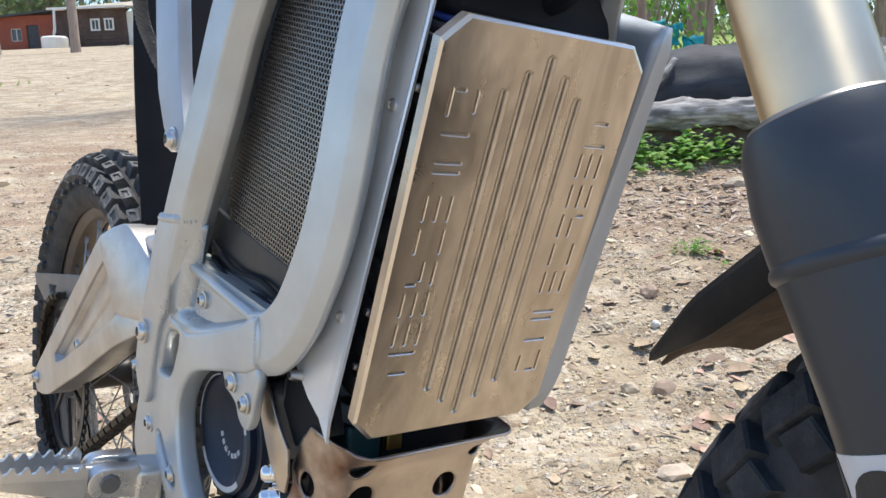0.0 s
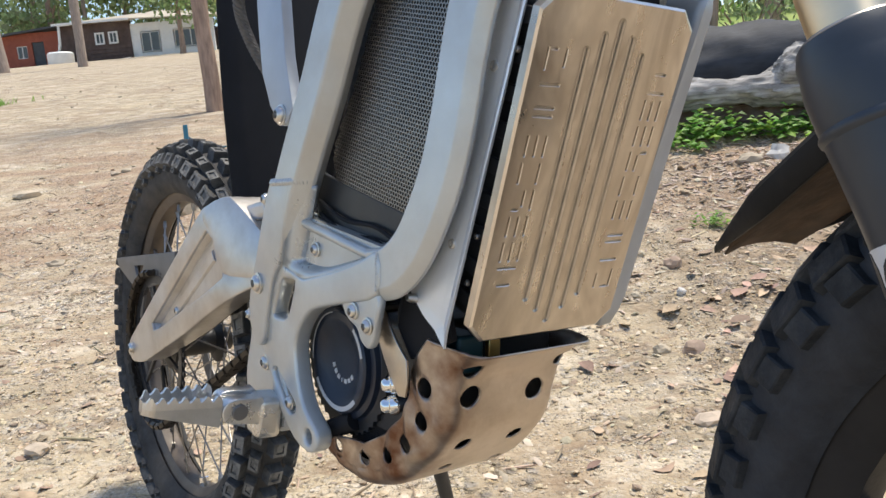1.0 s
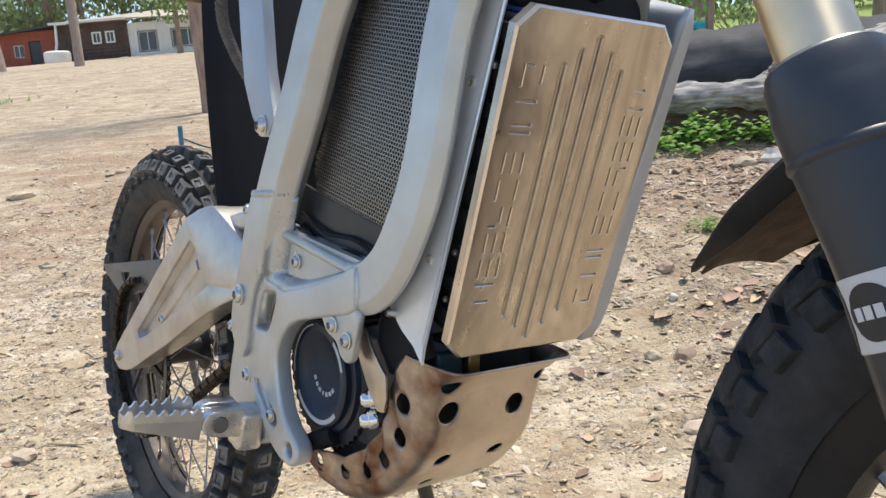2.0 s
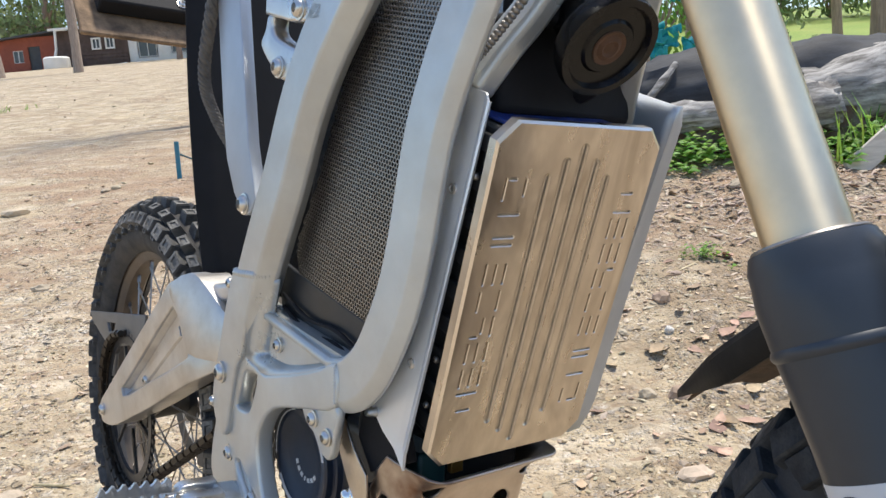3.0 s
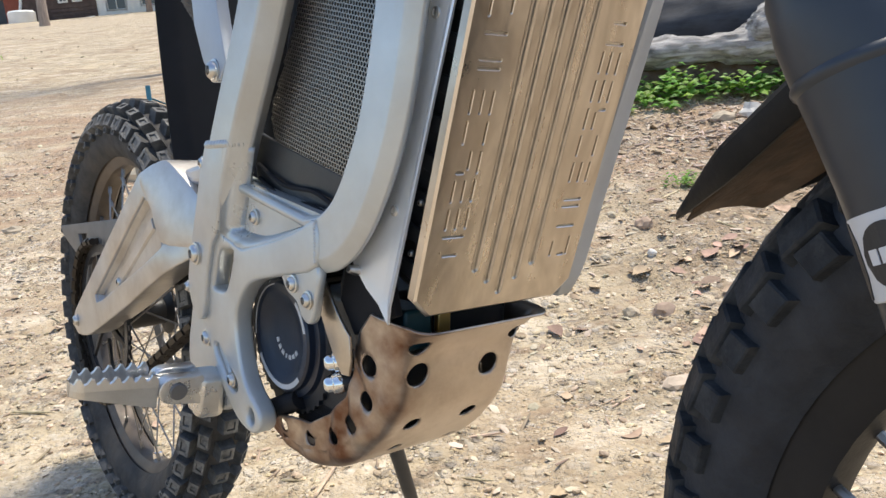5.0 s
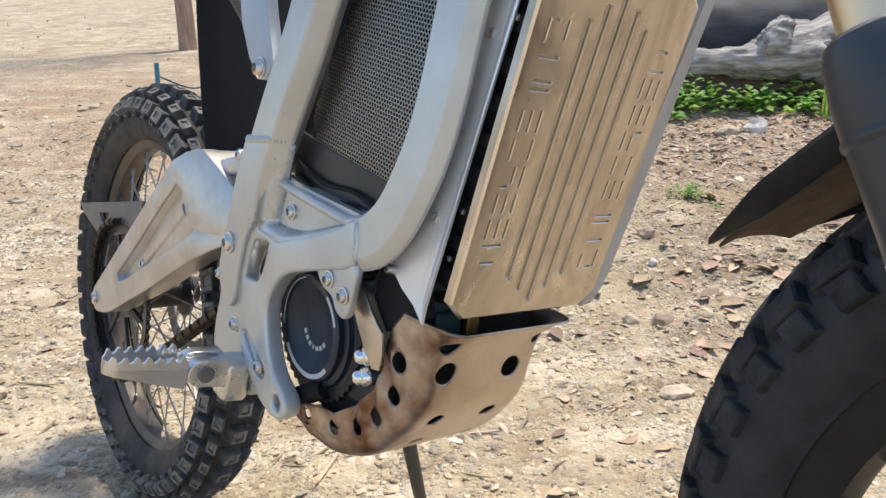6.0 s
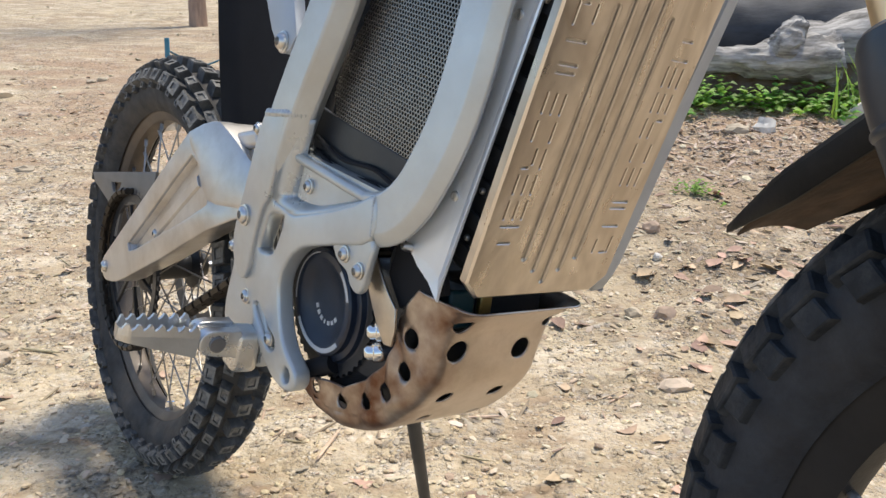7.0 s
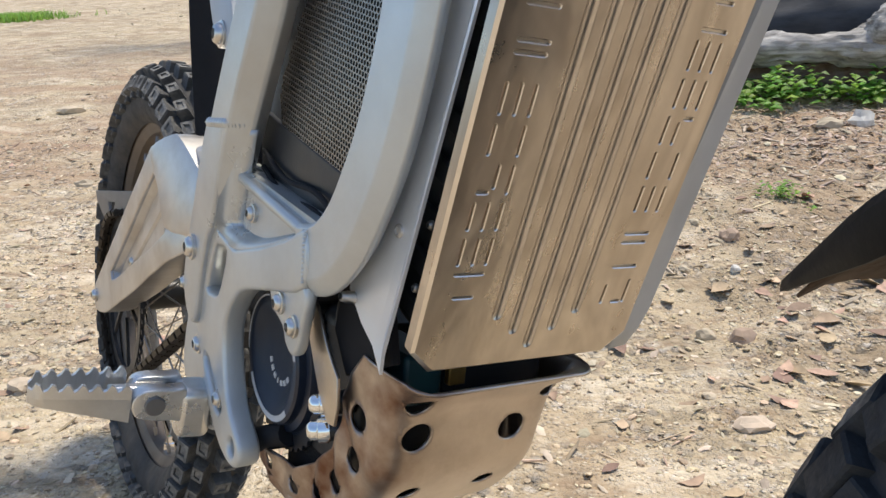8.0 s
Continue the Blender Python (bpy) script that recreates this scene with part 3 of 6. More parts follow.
def weld(name, points, r=0.0032, count=16, mat=None):
    """A rippled bead along a line."""
    P = spline([Vector(p) for p in points], max(2, count * 4 // (len(points) - 1)))
    bm = bmesh.new()
    rings = []
    for i, p in enumerate(P):
        d = (P[min(i + 1, len(P) - 1)] - P[max(i - 1, 0)]).normalized()
        u = d.orthogonal().normalized()
        v = d.cross(u)
        k = r * (0.78 + 0.32 * abs(math.sin(i * math.pi / 4)))
        rings.append([bm.verts.new(p + (u * math.cos(a) + v * math.sin(a)) * k) for a in (2 * math.pi * j / 8 for j in range(8))])
    for p, q in zip(rings, rings[1:]):
        for j in range(8):
            bm.faces.new((p[j], p[(j + 1) % 8], q[(j + 1) % 8], q[j]))
    return part(name, bm, mat or M_FRAME, bike)


weld("weld_bead", [(-0.318, OUT + 0.002, 0.5665), (-0.3140, OUT - 0.0040, 0.5680), (-0.291, OUT - 0.0046, 0.5690), (-0.271, OUT - 0.0042, 0.570), (-0.263, OUT + 0.001, 0.5705), (-0.255, OUT + 0.010, 0.571)], 0.0044, 18)
weld("weld_bead", [(-0.129, OUT + 0.004, 0.5165), (-0.129, OUT - 0.001, 0.512), (-0.128, OUT - 0.0015, 0.497), (-0.129, OUT - 0.001, 0.482)], 0.0015, 18)

# side panel: perforated above, plain below
panel_edge = [(-0.235, 0.548), (-0.118, 0.520), (-0.085, 0.545), (-0.066, 0.585), (-0.052, 0.64), (-0.04, 0.69), (-0.015, 0.745), (0.01, 0.79), (-0.02, 0.86), (-0.09, 0.83), (-0.13, 0.78), (-0.17, 0.73), (-0.205, 0.66), (-0.245, 0.60)]


def perforated(y, pitch=0.0039, hole_r=0.00158):
    """A panel of six-sided cells, each with a round hole."""
    bm = bmesh.new()
    tilt = radians(-13)
    ca, sa = math.cos(tilt), math.sin(tilt)
    R = pitch / math.sqrt(3)
    corners = [(R * math.cos(radians(60 * k + 30)), R * math.sin(radians(60 * k + 30))) for k in range(6)]
    low = lambda x: 0.5715 + (x + 0.239) * (0.543 - 0.5715) / 0.123
    known = {}

    def vert(x, z, tag):
        key = (round(x * 20000), round(z * 20000), tag)
        if key not in known:
            known[key] = bm.verts.new((x, y, z))
        return known[key]

    for j in range(-90, 91):
        for i in range(-72, 73):
            u = (i + 0.5 * (j % 2)) * pitch
            w = j * pitch * math.sqrt(3) / 2
            x, z = -0.125 + u * ca - w * sa, 0.69 + u * sa + w * ca
            if not inside(x, z, panel_edge) or z < low(x):
                continue
            o, n = [], []
            for k in range(6):
                cu, cw = corners[k]
                o.append(vert(x + cu * ca - cw * sa, z + cu * sa + cw * ca, 0))
                f = hole_r / R
                n.append(bm.verts.new((x + (cu * ca - cw * sa) * f, y, z + (cu * sa + cw * ca) * f)))
            for k in range(6):
                bm.faces.new((o[k], o[(k + 1) % 6], n[(k + 1) % 6], n[k]))
    return bm


for sgn in (-1, 1):
    part("perforated_panel", perforated(sgn * 0.070), M_MESH, bike, "perforated metal side panel", smooth=False, solid=0.0012)
    part("lower_panel", sheet([(-0.285, 0.585), (-0.239, 0.5725), (-0.104, 0.541), (-0.10, 0.515), (-0.14, 0.505), (-0.27, 0.52)], sgn * 0.071, sgn * 0.067), M_BLACK, bike, "glossy black lower panel", bevel=0.001)
for dz in (0.0, 0.012):
    part("wire", tube(spline([(-0.262, -0.0745, 0.552 - dz), (-0.215, -0.0755, 0.536 - dz), (-0.165, -0.0750, 0.533 - dz), (-0.125, -0.0755, 0.520 - dz)], 6), round_section(0.0020, 8)), M_FLAP, bike)
part("battery", block((-0.24, -0.055, 0.50), (-0.05, 0.055, 0.80), m=Matrix.Translation((-0.14, 0, 0.66)) @ Matrix.Rotation(radians(20), 4, "Y") @ Matrix.Translation((0.14, 0, -0.66))), M_FLAP, bike, "black battery box", bevel=0.006)

# front plate over the controller: local u across, v up the plate, w outward
PL = Matrix.Translation((0.0097, -0.0061, 0.5762)) @ Matrix.Rotation(radians(2.2), 4, "X") @ Matrix.Rotation(radians(18.6), 4, "Y") @ Matrix.Rotation(radians(-3.7), 4, "Z")
SIDE = Matrix.Translation((0.008, -0.001, 0.5735)) @ Matrix.Rotation(radians(19.5), 4, "Y")
HW, HH, CH = 0.0740, 0.1293, 0.0135


def plate_point(u, v, w=0.0):
    return PL @ Vector((w, u, v))


def outline(hw, hh, ch):
    return [(-hw + ch, hh), (hw - ch, hh), (hw, hh - ch), (hw, -hh + ch), (hw - ch, -hh), (-hw + ch, -hh), (-hw, -hh + ch), (-hw, hh - ch)]


def stadium(u1, v1, u2, v2, r, n=6):
    """A slot from one point to another, as a loop."""
    d = Vector((u2 - u1, v2 - v1)).normalized()
    a0 = math.atan2(d.y, d.x)
    loop = [(u2 + r * math.cos(a0 - math.pi / 2 + math.pi * k / n), v2 + r * math.sin(a0 - math.pi / 2 + math.pi * k / n)) for k in range(n + 1)]
    return loop + [(u1 + r * math.cos(a0 + math.pi / 2 + math.pi * k / n), v1 + r * math.sin(a0 + math.pi / 2 + math.pi * k / n)) for k in range(n + 1)]


# slots: five long grooves and, on each side, a column of short ones
slots = []
for k, (u, top, bottom) in enumerate([(-0.0268, 0.0925, -0.0945), (-0.0134, 0.1035, -0.105), (0.0, 0.1135, -0.1155), (0.0134, 0.1035, -0.105), (0.0268, 0.0925, -0.0945)]):
    slots.append(("long", u, bottom, u, top, 0.0036))
glyph = []
CELL = 0.0199
for k in range(9):
    v0 = 0.0915 - k * CELL
    t = v0 - CELL * 0.70
    a, b = -0.0605, -0.0440
    kind = (0, 1, 2, 3, 4, 5, 3, 3, 6)[k]
    mid = (a + b) / 2
    g = 0.0028
    segs = {0: [(a, v0, a, t), (a + g, v0, mid, v0), (b, v0, b, t + g)],
            1: [(a, v0 - 0.004, b, v0 - 0.004)],
            2: [(a, v0, b, v0), (a, v0 - 2 * g, b, v0 - 2 * g)],
            3: [(a, v0, a, t), (mid, v0, mid, t), (b, v0, b, t)],
            4: [(a, v0, a, t), (b, v0, b, t)],
            5: [(b, v0, b, t), (mid, v0, mid, t + g), (a, t, mid - g, t)],
            6: [(a, v0, b, v0), (a + g, t, b - g, t)]}[kind]
    for s in segs:
        glyph.append(s)
for u1, v1, u2, v2 in glyph:
    slots.append(("short", u1, v1, u2, v2, 0.00135))
    slots.append(("short", -u1, -v1, -u2, -v2, 0.00135))


def guard_plate():
    """The plate's face with every slot cut in as a floor set back and sloping walls."""
    bm = bmesh.new()
    inner = []
    rim = [bm.verts.new(plate_point(u, v, 0.0)) for u, v in outline(HW - 0.0018, HH - 0.0018, CH)]
    for kind, u1, v1, u2, v2, r in slots:
        loop = stadium(u1, v1, u2, v2, r, 5 if kind == "long" else 3)
        vs = [bm.verts.new(plate_point(u, v)) for u, v in loop]
        inner.append((kind, vs, loop, (u1, v1, u2, v2, r)))
    back = PL.inverted()
    fill(bm, [rim] + [q[1] for q in inner], lambda c: ((back @ c).y, (back @ c).z))
    for kind, vs, loop, (u1, v1, u2, v2, r) in inner:
        n = 5 if kind == "long" else 3
        steps_in = ((0.90, 0.0003), (0.72, 0.0010), (0.45, 0.0016), (0.12, 0.0018)) if kind == "long" else ((0.62, 0.0006), (0.54, 0.0019))
        prev = vs
        for j, (fac, depth) in enumerate(steps_in):
            ring = [bm.verts.new(plate_point(u, v, -depth)) for u, v in stadium(u1, v1, u2, v2, r * fac, n)]
            for i in range(len(ring)):
                f = bm.faces.new((prev[i], prev[(i + 1) % len(prev)], ring[(i + 1) % len(ring)], ring[i]))
                f.material_index = 2 if j == 0 and kind == "short" else 1
                f.smooth = kind == "long"
            prev = ring
        f = bm.faces.new(prev)
        f.material_index = 1
    # rim bevel, side and back
    rings = [rim]
    for grow, w in ((0.0, -0.0016), (0.0, -0.0085), (-0.003, -0.0090)):
        ring = [bm.verts.new(plate_point(u, v, w)) for u, v in outline(HW + grow, HH + grow, CH)]
        for i in range(8):
            f = bm.faces.new((rings[-1][i], rings[-1][(i + 1) % 8], ring[(i + 1) % 8], ring[i]))
            f.material_index = 2 if len(rings) < 2 else 0
        rings.append(ring)
    bm.faces.new(rings[-1])
    return bm


plate = part("front_plate", guard_plate(), [M_PLATE, M_GROOVE, M_EDGE], bike, "brushed aluminium plate with milled grooves and slots", smooth=False)
part("controller_box", block((-0.062, -0.060, -0.120), (-0.0085, 0.060, 0.120), m=PL), M_BLACK, bike, "black finned controller box", bevel=0.003)
for k in range(9):
    for lo, hi in ((-0.0645, -0.0603), (0.0603, 0.0645)):
        part("cooling_fin", block((-0.062, lo, -0.11 + k * 0.0265), (-0.011, hi, -0.098 + k * 0.0265), m=PL), M_BLACK, bike, bevel=0.001)
part("blue_tape", block((-0.050, -0.055, 0.1205), (-0.008, 0.055, 0.1235), m=PL), M_BLUE, bike, "strip of blue tape", bevel=0.001)


def near_cheek():
    """A flat sheet beside the controller with a lip folded along its front edge and a tongue at its foot."""
    bm = bmesh.new()
    edge = [Vector((0.0262, -0.0770, 0.7095)).lerp(Vector((-0.0564, -0.0780, 0.4585)), k / 28) for k in range(29)]
    tip = Vector((-0.0620, -0.0755, 0.4445))
    lines = [[bm.verts.new(p) for p in edge]]
    for back, y in ((0.0018, -0.0774), (0.0085, -0.0735), (0.0105, -0.0722), (0.0250, -0.0715), (0.0420, -0.0715)):
        line = []
        for k, p in enumerate(edge):
            line.append(bm.verts.new((p.x - back * (0.93 - (0.26 * k / len(edge) if back > 0.02 else 0.0)), y, p.z + back * 0.30 + (0.004 if k == 0 and back > 0.008 else 0.0))))
        lines.append(line)
    for p, q in zip(lines, lines[1:]):
        for a in range(len(edge) - 1):
            bm.faces.new((p[a], p[a + 1], q[a + 1], q[a]))
    foot = [bm.verts.new(tip)] + [bm.verts.new(p) for p in ((-0.0785, -0.0722, 0.4560), (-0.0940, -0.0722, 0.4655), (-0.1035, -0.0722, 0.4745), (-0.1115, -0.0722, 0.4825), (-0.1100, -0.0720, 0.4880), (-0.0960, -0.0718, 0.5021), (-0.0930, -0.0715, 0.5200))]
    ends = [line[-1] for line in lines]
    fill(bm, [ends + [lines[-1][-1 - k] for k in (1, 2, 3, 4, 5, 6, 7, 8)] + foot[::-1]], lambda c: (c.x, c.z))
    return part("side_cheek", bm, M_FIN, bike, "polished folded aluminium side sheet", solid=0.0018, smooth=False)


def far_cheek():
    """The folded sheet on the other side, its lip turned outwards."""
    bm = bmesh.new()
    rows = []
    n = 20
    for k in range(n + 1):
        t = k / n
        v = 0.150 - t * 0.287
        w_front = -0.012
        w_back = -0.11 if t < 0.8 else -0.11 + 0.08 * (t - 0.8) / 0.2
        lip = 0.0125 + 0.012 * t - 0.006 * max(0, 1 - t / 0.05) - 0.009 * max(0, (t - 0.93) / 0.07)
        row = []
        for w, yy in ((w_front - 0.002, 0.088 + lip), (w_front, 0.0875), (w_front - 0.002, 0.0852), (w_front - 0.006, 0.0845), (-0.06, 0.083), (w_back, 0.081)):
            p = SIDE @ Vector((w, 0, v))
            row.append(bm.verts.new((p.x, yy, p.z)))
        rows.append(row)
    for r, q in zip(rows, rows[1:]):
        for i in range(5):
            bm.faces.new((r[i], r[i + 1], q[i + 1], q[i]))
    # Strut's darker blue-grey puts this side's dimmer light into the colour; near sheet is paler.
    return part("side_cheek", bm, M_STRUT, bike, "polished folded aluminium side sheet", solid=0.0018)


near_cheek()
far_cheek()
for x, z in ((-0.0150, 0.6550), (-0.0590, 0.5262)):
    part("rivet", lathe([(0.0042, -0.001), (0.0038, 0.0014), (0.0024, 0.0020), (0.0020, 0.0008), (0, 0.0008)], (x, -0.0722, z), (0, -1, 0), n=14), M_BOLT, bike)
for v in (0.085, -0.052, -0.09):
    bolt(bike, PL @ Vector((-0.024, -0.0655, v)), (0, -1, 0), 0.0035, 0.003, M_SPOKE, False)

# ---- skid plate ----
spine = spline([(-0.036, 0, 0.442), (-0.0585, 0, 0.4205), (-0.0655, 0, 0.398), (-0.0745, 0, 0.368), (-0.1020, 0, 0.337), (-0.130, 0, 0.315), (-0.160, 0, 0.299), (-0.200, 0, 0.289), (-0.235, 0, 0.291), (-0.262, 0, 0.298)], 13)


def skid():
    bm = bmesh.new()
    nv = len(spine)
    key = [0, 0.11, 0.22, 0.33, 0.44, 0.56, 0.67, 0.78, 0.89, 1.0]
    half = [0.068, 0.067, 0.067, 0.066, 0.066, 0.066, 0.066, 0.067, 0.067, 0.067]
    far_half = [0.062, 0.058, 0.056, 0.055, 0.060, 0.064, 0.066, 0.067, 0.067, 0.067]
    # the wall's upper edge: a raised flap at the front, then scooped out round the motor
    top_x = [-0.068, -0.0900, -0.1040, -0.1140, -0.1170, -0.1290, -0.1520, -0.1830, -0.2300, -0.2600]
    top_z = [0.4440, 0.4470, 0.4320, 0.4130, 0.3910, 0.3710, 0.3510, 0.3340, 0.3280, 0.3180]
    along = lambda t, values: float(np.interp(t, key, values))
    nu_flat, nu_wall, nu_corner = 48, 16, 9
    rc = 0.014
    grid = []
    for j, p in enumerate(spine):
        t = j / (nv - 1)
        d = (spine[min(j + 1, nv - 1)] - spine[max(j - 1, 0)]).normalized()
        inward = Vector((0, 1, 0)).cross(d).normalized()
        if inward.dot(Vector((-0.19, 0, 0.42)) - p) < 0:
            inward = -inward
        k = max(0.0, 1 - t / 0.16)
        inward = inward.lerp(Vector((-1, 0, 0.16)), k).normalized()
        top = Vector((along(t, top_x), 0, along(t, top_z)))
        lip = 0.006 * max(0, 1 - t / 0.035)
        ridge = 0.0019 * math.sin(t * 2 * math.pi * 7.0) * min(1.0, max(0.0, (t - 0.25) / 0.1)) * min(1.0, max(0.0, (0.97 - t) / 0.06))
        row = []
        for side in (-1, 1):
            w = along(t, half if side < 0 else far_half)
            pts = []
            foot = p + inward * (rc - lip)
            for k in range(nu_wall):
                s = k / nu_wall
                q = foot.lerp(top, 1 - s)
                pts.append(Vector((q.x, side * (w + 0.004 * (1 - s) + ridge * math.sin(math.pi * (0.15 + 0.85 * s))), q.z)))
            for k in range(nu_corner):
                a = math.pi / 2 * k / nu_corner
                q = p + inward * (rc - rc * math.sin(a) - lip)
                pts.append(Vector((q.x, side * (w - rc + rc * math.cos(a) + ridge * math.cos(a) ** 2), q.z)))
            if side == 1:
                pts = pts[::-1]
            row.append(pts)
        y0, y1 = -along(t, half) + rc, along(t, far_half) - rc
        base = p - inward * lip
        flat = [Vector((base.x, y0 + (y1 - y0) * k / nu_flat, base.z)) for k in range(nu_flat + 1)]
        grid.append([bm.verts.new(q) for q in row[0] + flat + row[1]])
    for r, q in zip(grid, grid[1:]):
        for i in range(len(r) - 1):
            bm.faces.new((r[i], r[i + 1], q[i + 1], q[i]))
    holes = [((-0.0655, -0.0480, 0.4020), 0.0098), ((-0.0660, 0.0250, 0.3985), 0.0098), ((-0.0530, -0.0535, 0.4255), 0.0085), ((-0.0545, 0.0475, 0.4240), 0.0085),
             ((-0.0840, -0.0385, 0.3575), 0.0078), ((-0.0870, 0.0215, 0.3540), 0.0078), ((-0.1180, -0.0315, 0.3240), 0.0070), ((-0.1290, 0.0375, 0.3160), 0.0070),
             ((-0.0947, -0.071, 0.4055), 0.0085), ((-0.1029, -0.071, 0.3736), 0.0082), ((-0.1256, -0.071, 0.3483), 0.0080), ((-0.1518, -0.071, 0.3320), 0.0076),
             ((-0.1846, -0.071, 0.3188), 0.0072), ((-0.2303, -0.071, 0.3182), 0.0068)]
    for c, r in holes:
        c = Vector(c)
        near = min(bm.verts, key=lambda v: (v.co - c).length)
        c = near.co.copy()
        nrm = Vector((0, 0, 0))
        for f in near.link_faces:
            f.normal_update()
            nrm += f.normal
        nrm.normalize()
        gone = [f for f in bm.faces if (f.calc_center_median() - c).length < r]
        bmesh.ops.delete(bm, geom=gone, context="FACES")
        for v in bm.verts:
            dd = v.co - c
            if dd.length < r * 1.45 and v.is_boundary:
                flat_d = dd - nrm * dd.dot(nrm)
                if flat_d.length > 1e-6:
                    v.co = c + flat_d.normalized() * r + nrm * dd.dot(nrm)
    bmesh.ops.delete(bm, geom=[v for v in bm.verts if not v.link_faces], context="VERTS")
    return bm


part("skid_plate", skid(), M_SKID, bike, "drilled stainless skid plate with brown heat stains", solid=0.002)

# ---- motor ----
MC = (-0.2315, 0.0, 0.4005)
bm = lathe([(0, -0.0640), (0.014, -0.0643), (0.024, -0.0656), (0.034, -0.0688), (0.0405, -0.0728), (0.0425, -0.0735), (0.0482, -0.0735), (0.0500, -0.0718), (0.0506, -0.0665), (0.0560, -0.0652), (0.0575, -0.0605), (0.0625, -0.0590), (0.0645, -0.053), (0.0645, 0.06), (0.06, 0.085), (0, 0.085)], MC, (0, 1, 0), n=64)
motor = part("motor", bm, M_MOTOR, bike, "blue-black round motor housing")
bm = bmesh.new()
rings = [[], [], [], []]
for k in range(176):
    a = 2 * math.pi * k / 176
    r = 0.0745 if k % 4 in (0, 1) else 0.0720
    for ring, (rr, y) in zip(rings, ((0.058, -0.030), (r, -0.030), (r, -0.0600), (0.058, -0.0600))):
        ring.append(bm.verts.new((MC[0] - 0.007 + rr * math.cos(a), y, MC[2] + rr * math.sin(a))))
for i in range(4):
    p, q = rings[i], rings[(i + 1) % 4]
    for k in range(176):
        bm.faces.new((p[k], p[(k + 1) % 176], q[(k + 1) % 176], q[k]))
part("toothed_ring", bm, M_BLACK, motor, smooth=False)


def arc_mark(a0, a1, r0, r1, name="mark", y0=-0.0739):
    bm = bmesh.new()
    n = 12
    ring = []
    for k in range(n + 1):
        a = radians(a0 + (a1 - a0) * k / n)
        ring.append([bm.verts.new((MC[0] + r * math.cos(a), y, MC[2] + r * math.sin(a))) for r, y in ((r0, y0), (r1, y0), (r1, y0 + 0.0012), (r0, y0 + 0.0012))])
    for p, q in zip(ring, ring[1:]):
        for i in range(4):
            bm.faces.new((p[i], p[(i + 1) % 4], q[(i + 1) % 4], q[i]))
    bm.faces.new(ring[0])
    bm.faces.new(ring[-1][::-1])
    return part(name, bm, M_MARK, motor, smooth=False)


arc_mark(212, 316, 0.0432, 0.0476)
arc_mark(14, 50, 0.0440, 0.0476)
arc_mark(100, 188, 0.0464, 0.0476)
for k in range(7):
    a0 = 197 + k * 19
    arc_mark(a0 + (3 if k == 3 else 0), a0 + (8 if k == 3 else 12), 0.0185, 0.0225, "emblem_bar", -0.0658)
part("gearbox", block((-0.215, -0.056, 0.325), (-0.118, 0.056, 0.452)), M_BLACK, bike, "black gearbox housing beside the motor", bevel=0.010, segs=3)
part("sump", block((-0.236, -0.056, 0.306), (-0.142, 0.056, 0.352)), M_FLAP, bike, "black underside of the motor", bevel=0.006)
part("lower_stay", rod((-0.262, -0.070, 0.322), (-0.215, -0.062, 0.345), 0.010), M_FLAP, bike)
part("motor_mount", sheet(closed_spline([(-0.188, 0.480), (-0.182, 0.455), (-0.163, 0.446), (-0.156, 0.436), (-0.146, 0.431), (-0.138, 0.435), (-0.133, 0.450), (-0.130, 0.482)], 3), -0.0945, -0.086, (), 0.003), M_FRAME, bike)
bolt(bike, (-0.1650, -0.0955, 0.4608), r=0.0078)
bolt(bike, (-0.1420, -0.0955, 0.4512), r=0.0078)
for x, z in ((-0.1355, 0.4000), (-0.1365, 0.3815)):
    way_out = Vector((-0.42, -0.88, -0.12)).normalized()
    foot = Vector((x, -0.0700, z))
    bm = lathe([(0, -0.002), (0.0090, -0.002), (0.0095, 0.0005), (0.0088, 0.0055), (0.0070, 0.0065), (0.0064, 0.0105), (0.0040, 0.013), (0, 0.0135)], foot, way_out, n=12)
    nut = part("terminal_nut", bm, M_CHROME, bike, "chrome cap nut")
    part("terminal_boot", rod(foot - way_out * 0.016, foot - way_out * 0.001, 0.0078, n=14), M_BLACK, nut, "black rubber boot")
part("motor_stay", sheet([(-0.160, 0.452), (-0.1495, 0.4345), (-0.1420, 0.4220), (-0.1340, 0.4100), (-0.1200, 0.3940), (-0.1100, 0.3950), (-0.1070, 0.4080), (-0.1085, 0.4265), (-0.1165, 0.4330), (-0.1256, 0.4415), (-0.1330, 0.4500), (-0.1400, 0.4600), (-0.150, 0.4680)], -0.0790, -0.0765, (), 0.0006), M_GROOVE, bike, "stainless strap from the skid plate to the motor mount")
part("electronics_box", block((-0.125, -0.055, 0.418), (-0.070, -0.028, 0.450)), M_TEAL, bike, "dark teal electronics box", bevel=0.003)
# Matte black block added for the dark gap beside the teal box.
part("junction_box", block((-0.125, -0.027, 0.418), (-0.071, 0.050, 0.446)), M_FLAP, bike, bevel=0.004)
part("connector", block((-0.072, -0.026, 0.430), (-0.066, -0.014, 0.446)), M_BRASS, bike, bevel=0.001)
part("cable_loom", tube(spline([(-0.10, -0.05, 0.50), (-0.13, -0.06, 0.47), (-0.125, -0.06, 0.44), (-0.09, -0.055, 0.43)], 6), round_section(0.009)), M_BLACK, bike)
part("dark_bracket", sheet([(-0.125, 0.485), (-0.075, 0.50), (-0.06, 0.45), (-0.115, 0.425), (-0.135, 0.45)], -0.070, -0.064), M_FLAP, bike, bevel=0.001)
bolt(bike, (-0.105, -0.0735, 0.478), (0.3, -1, 0.2), 0.005, 0.012, washer=False)

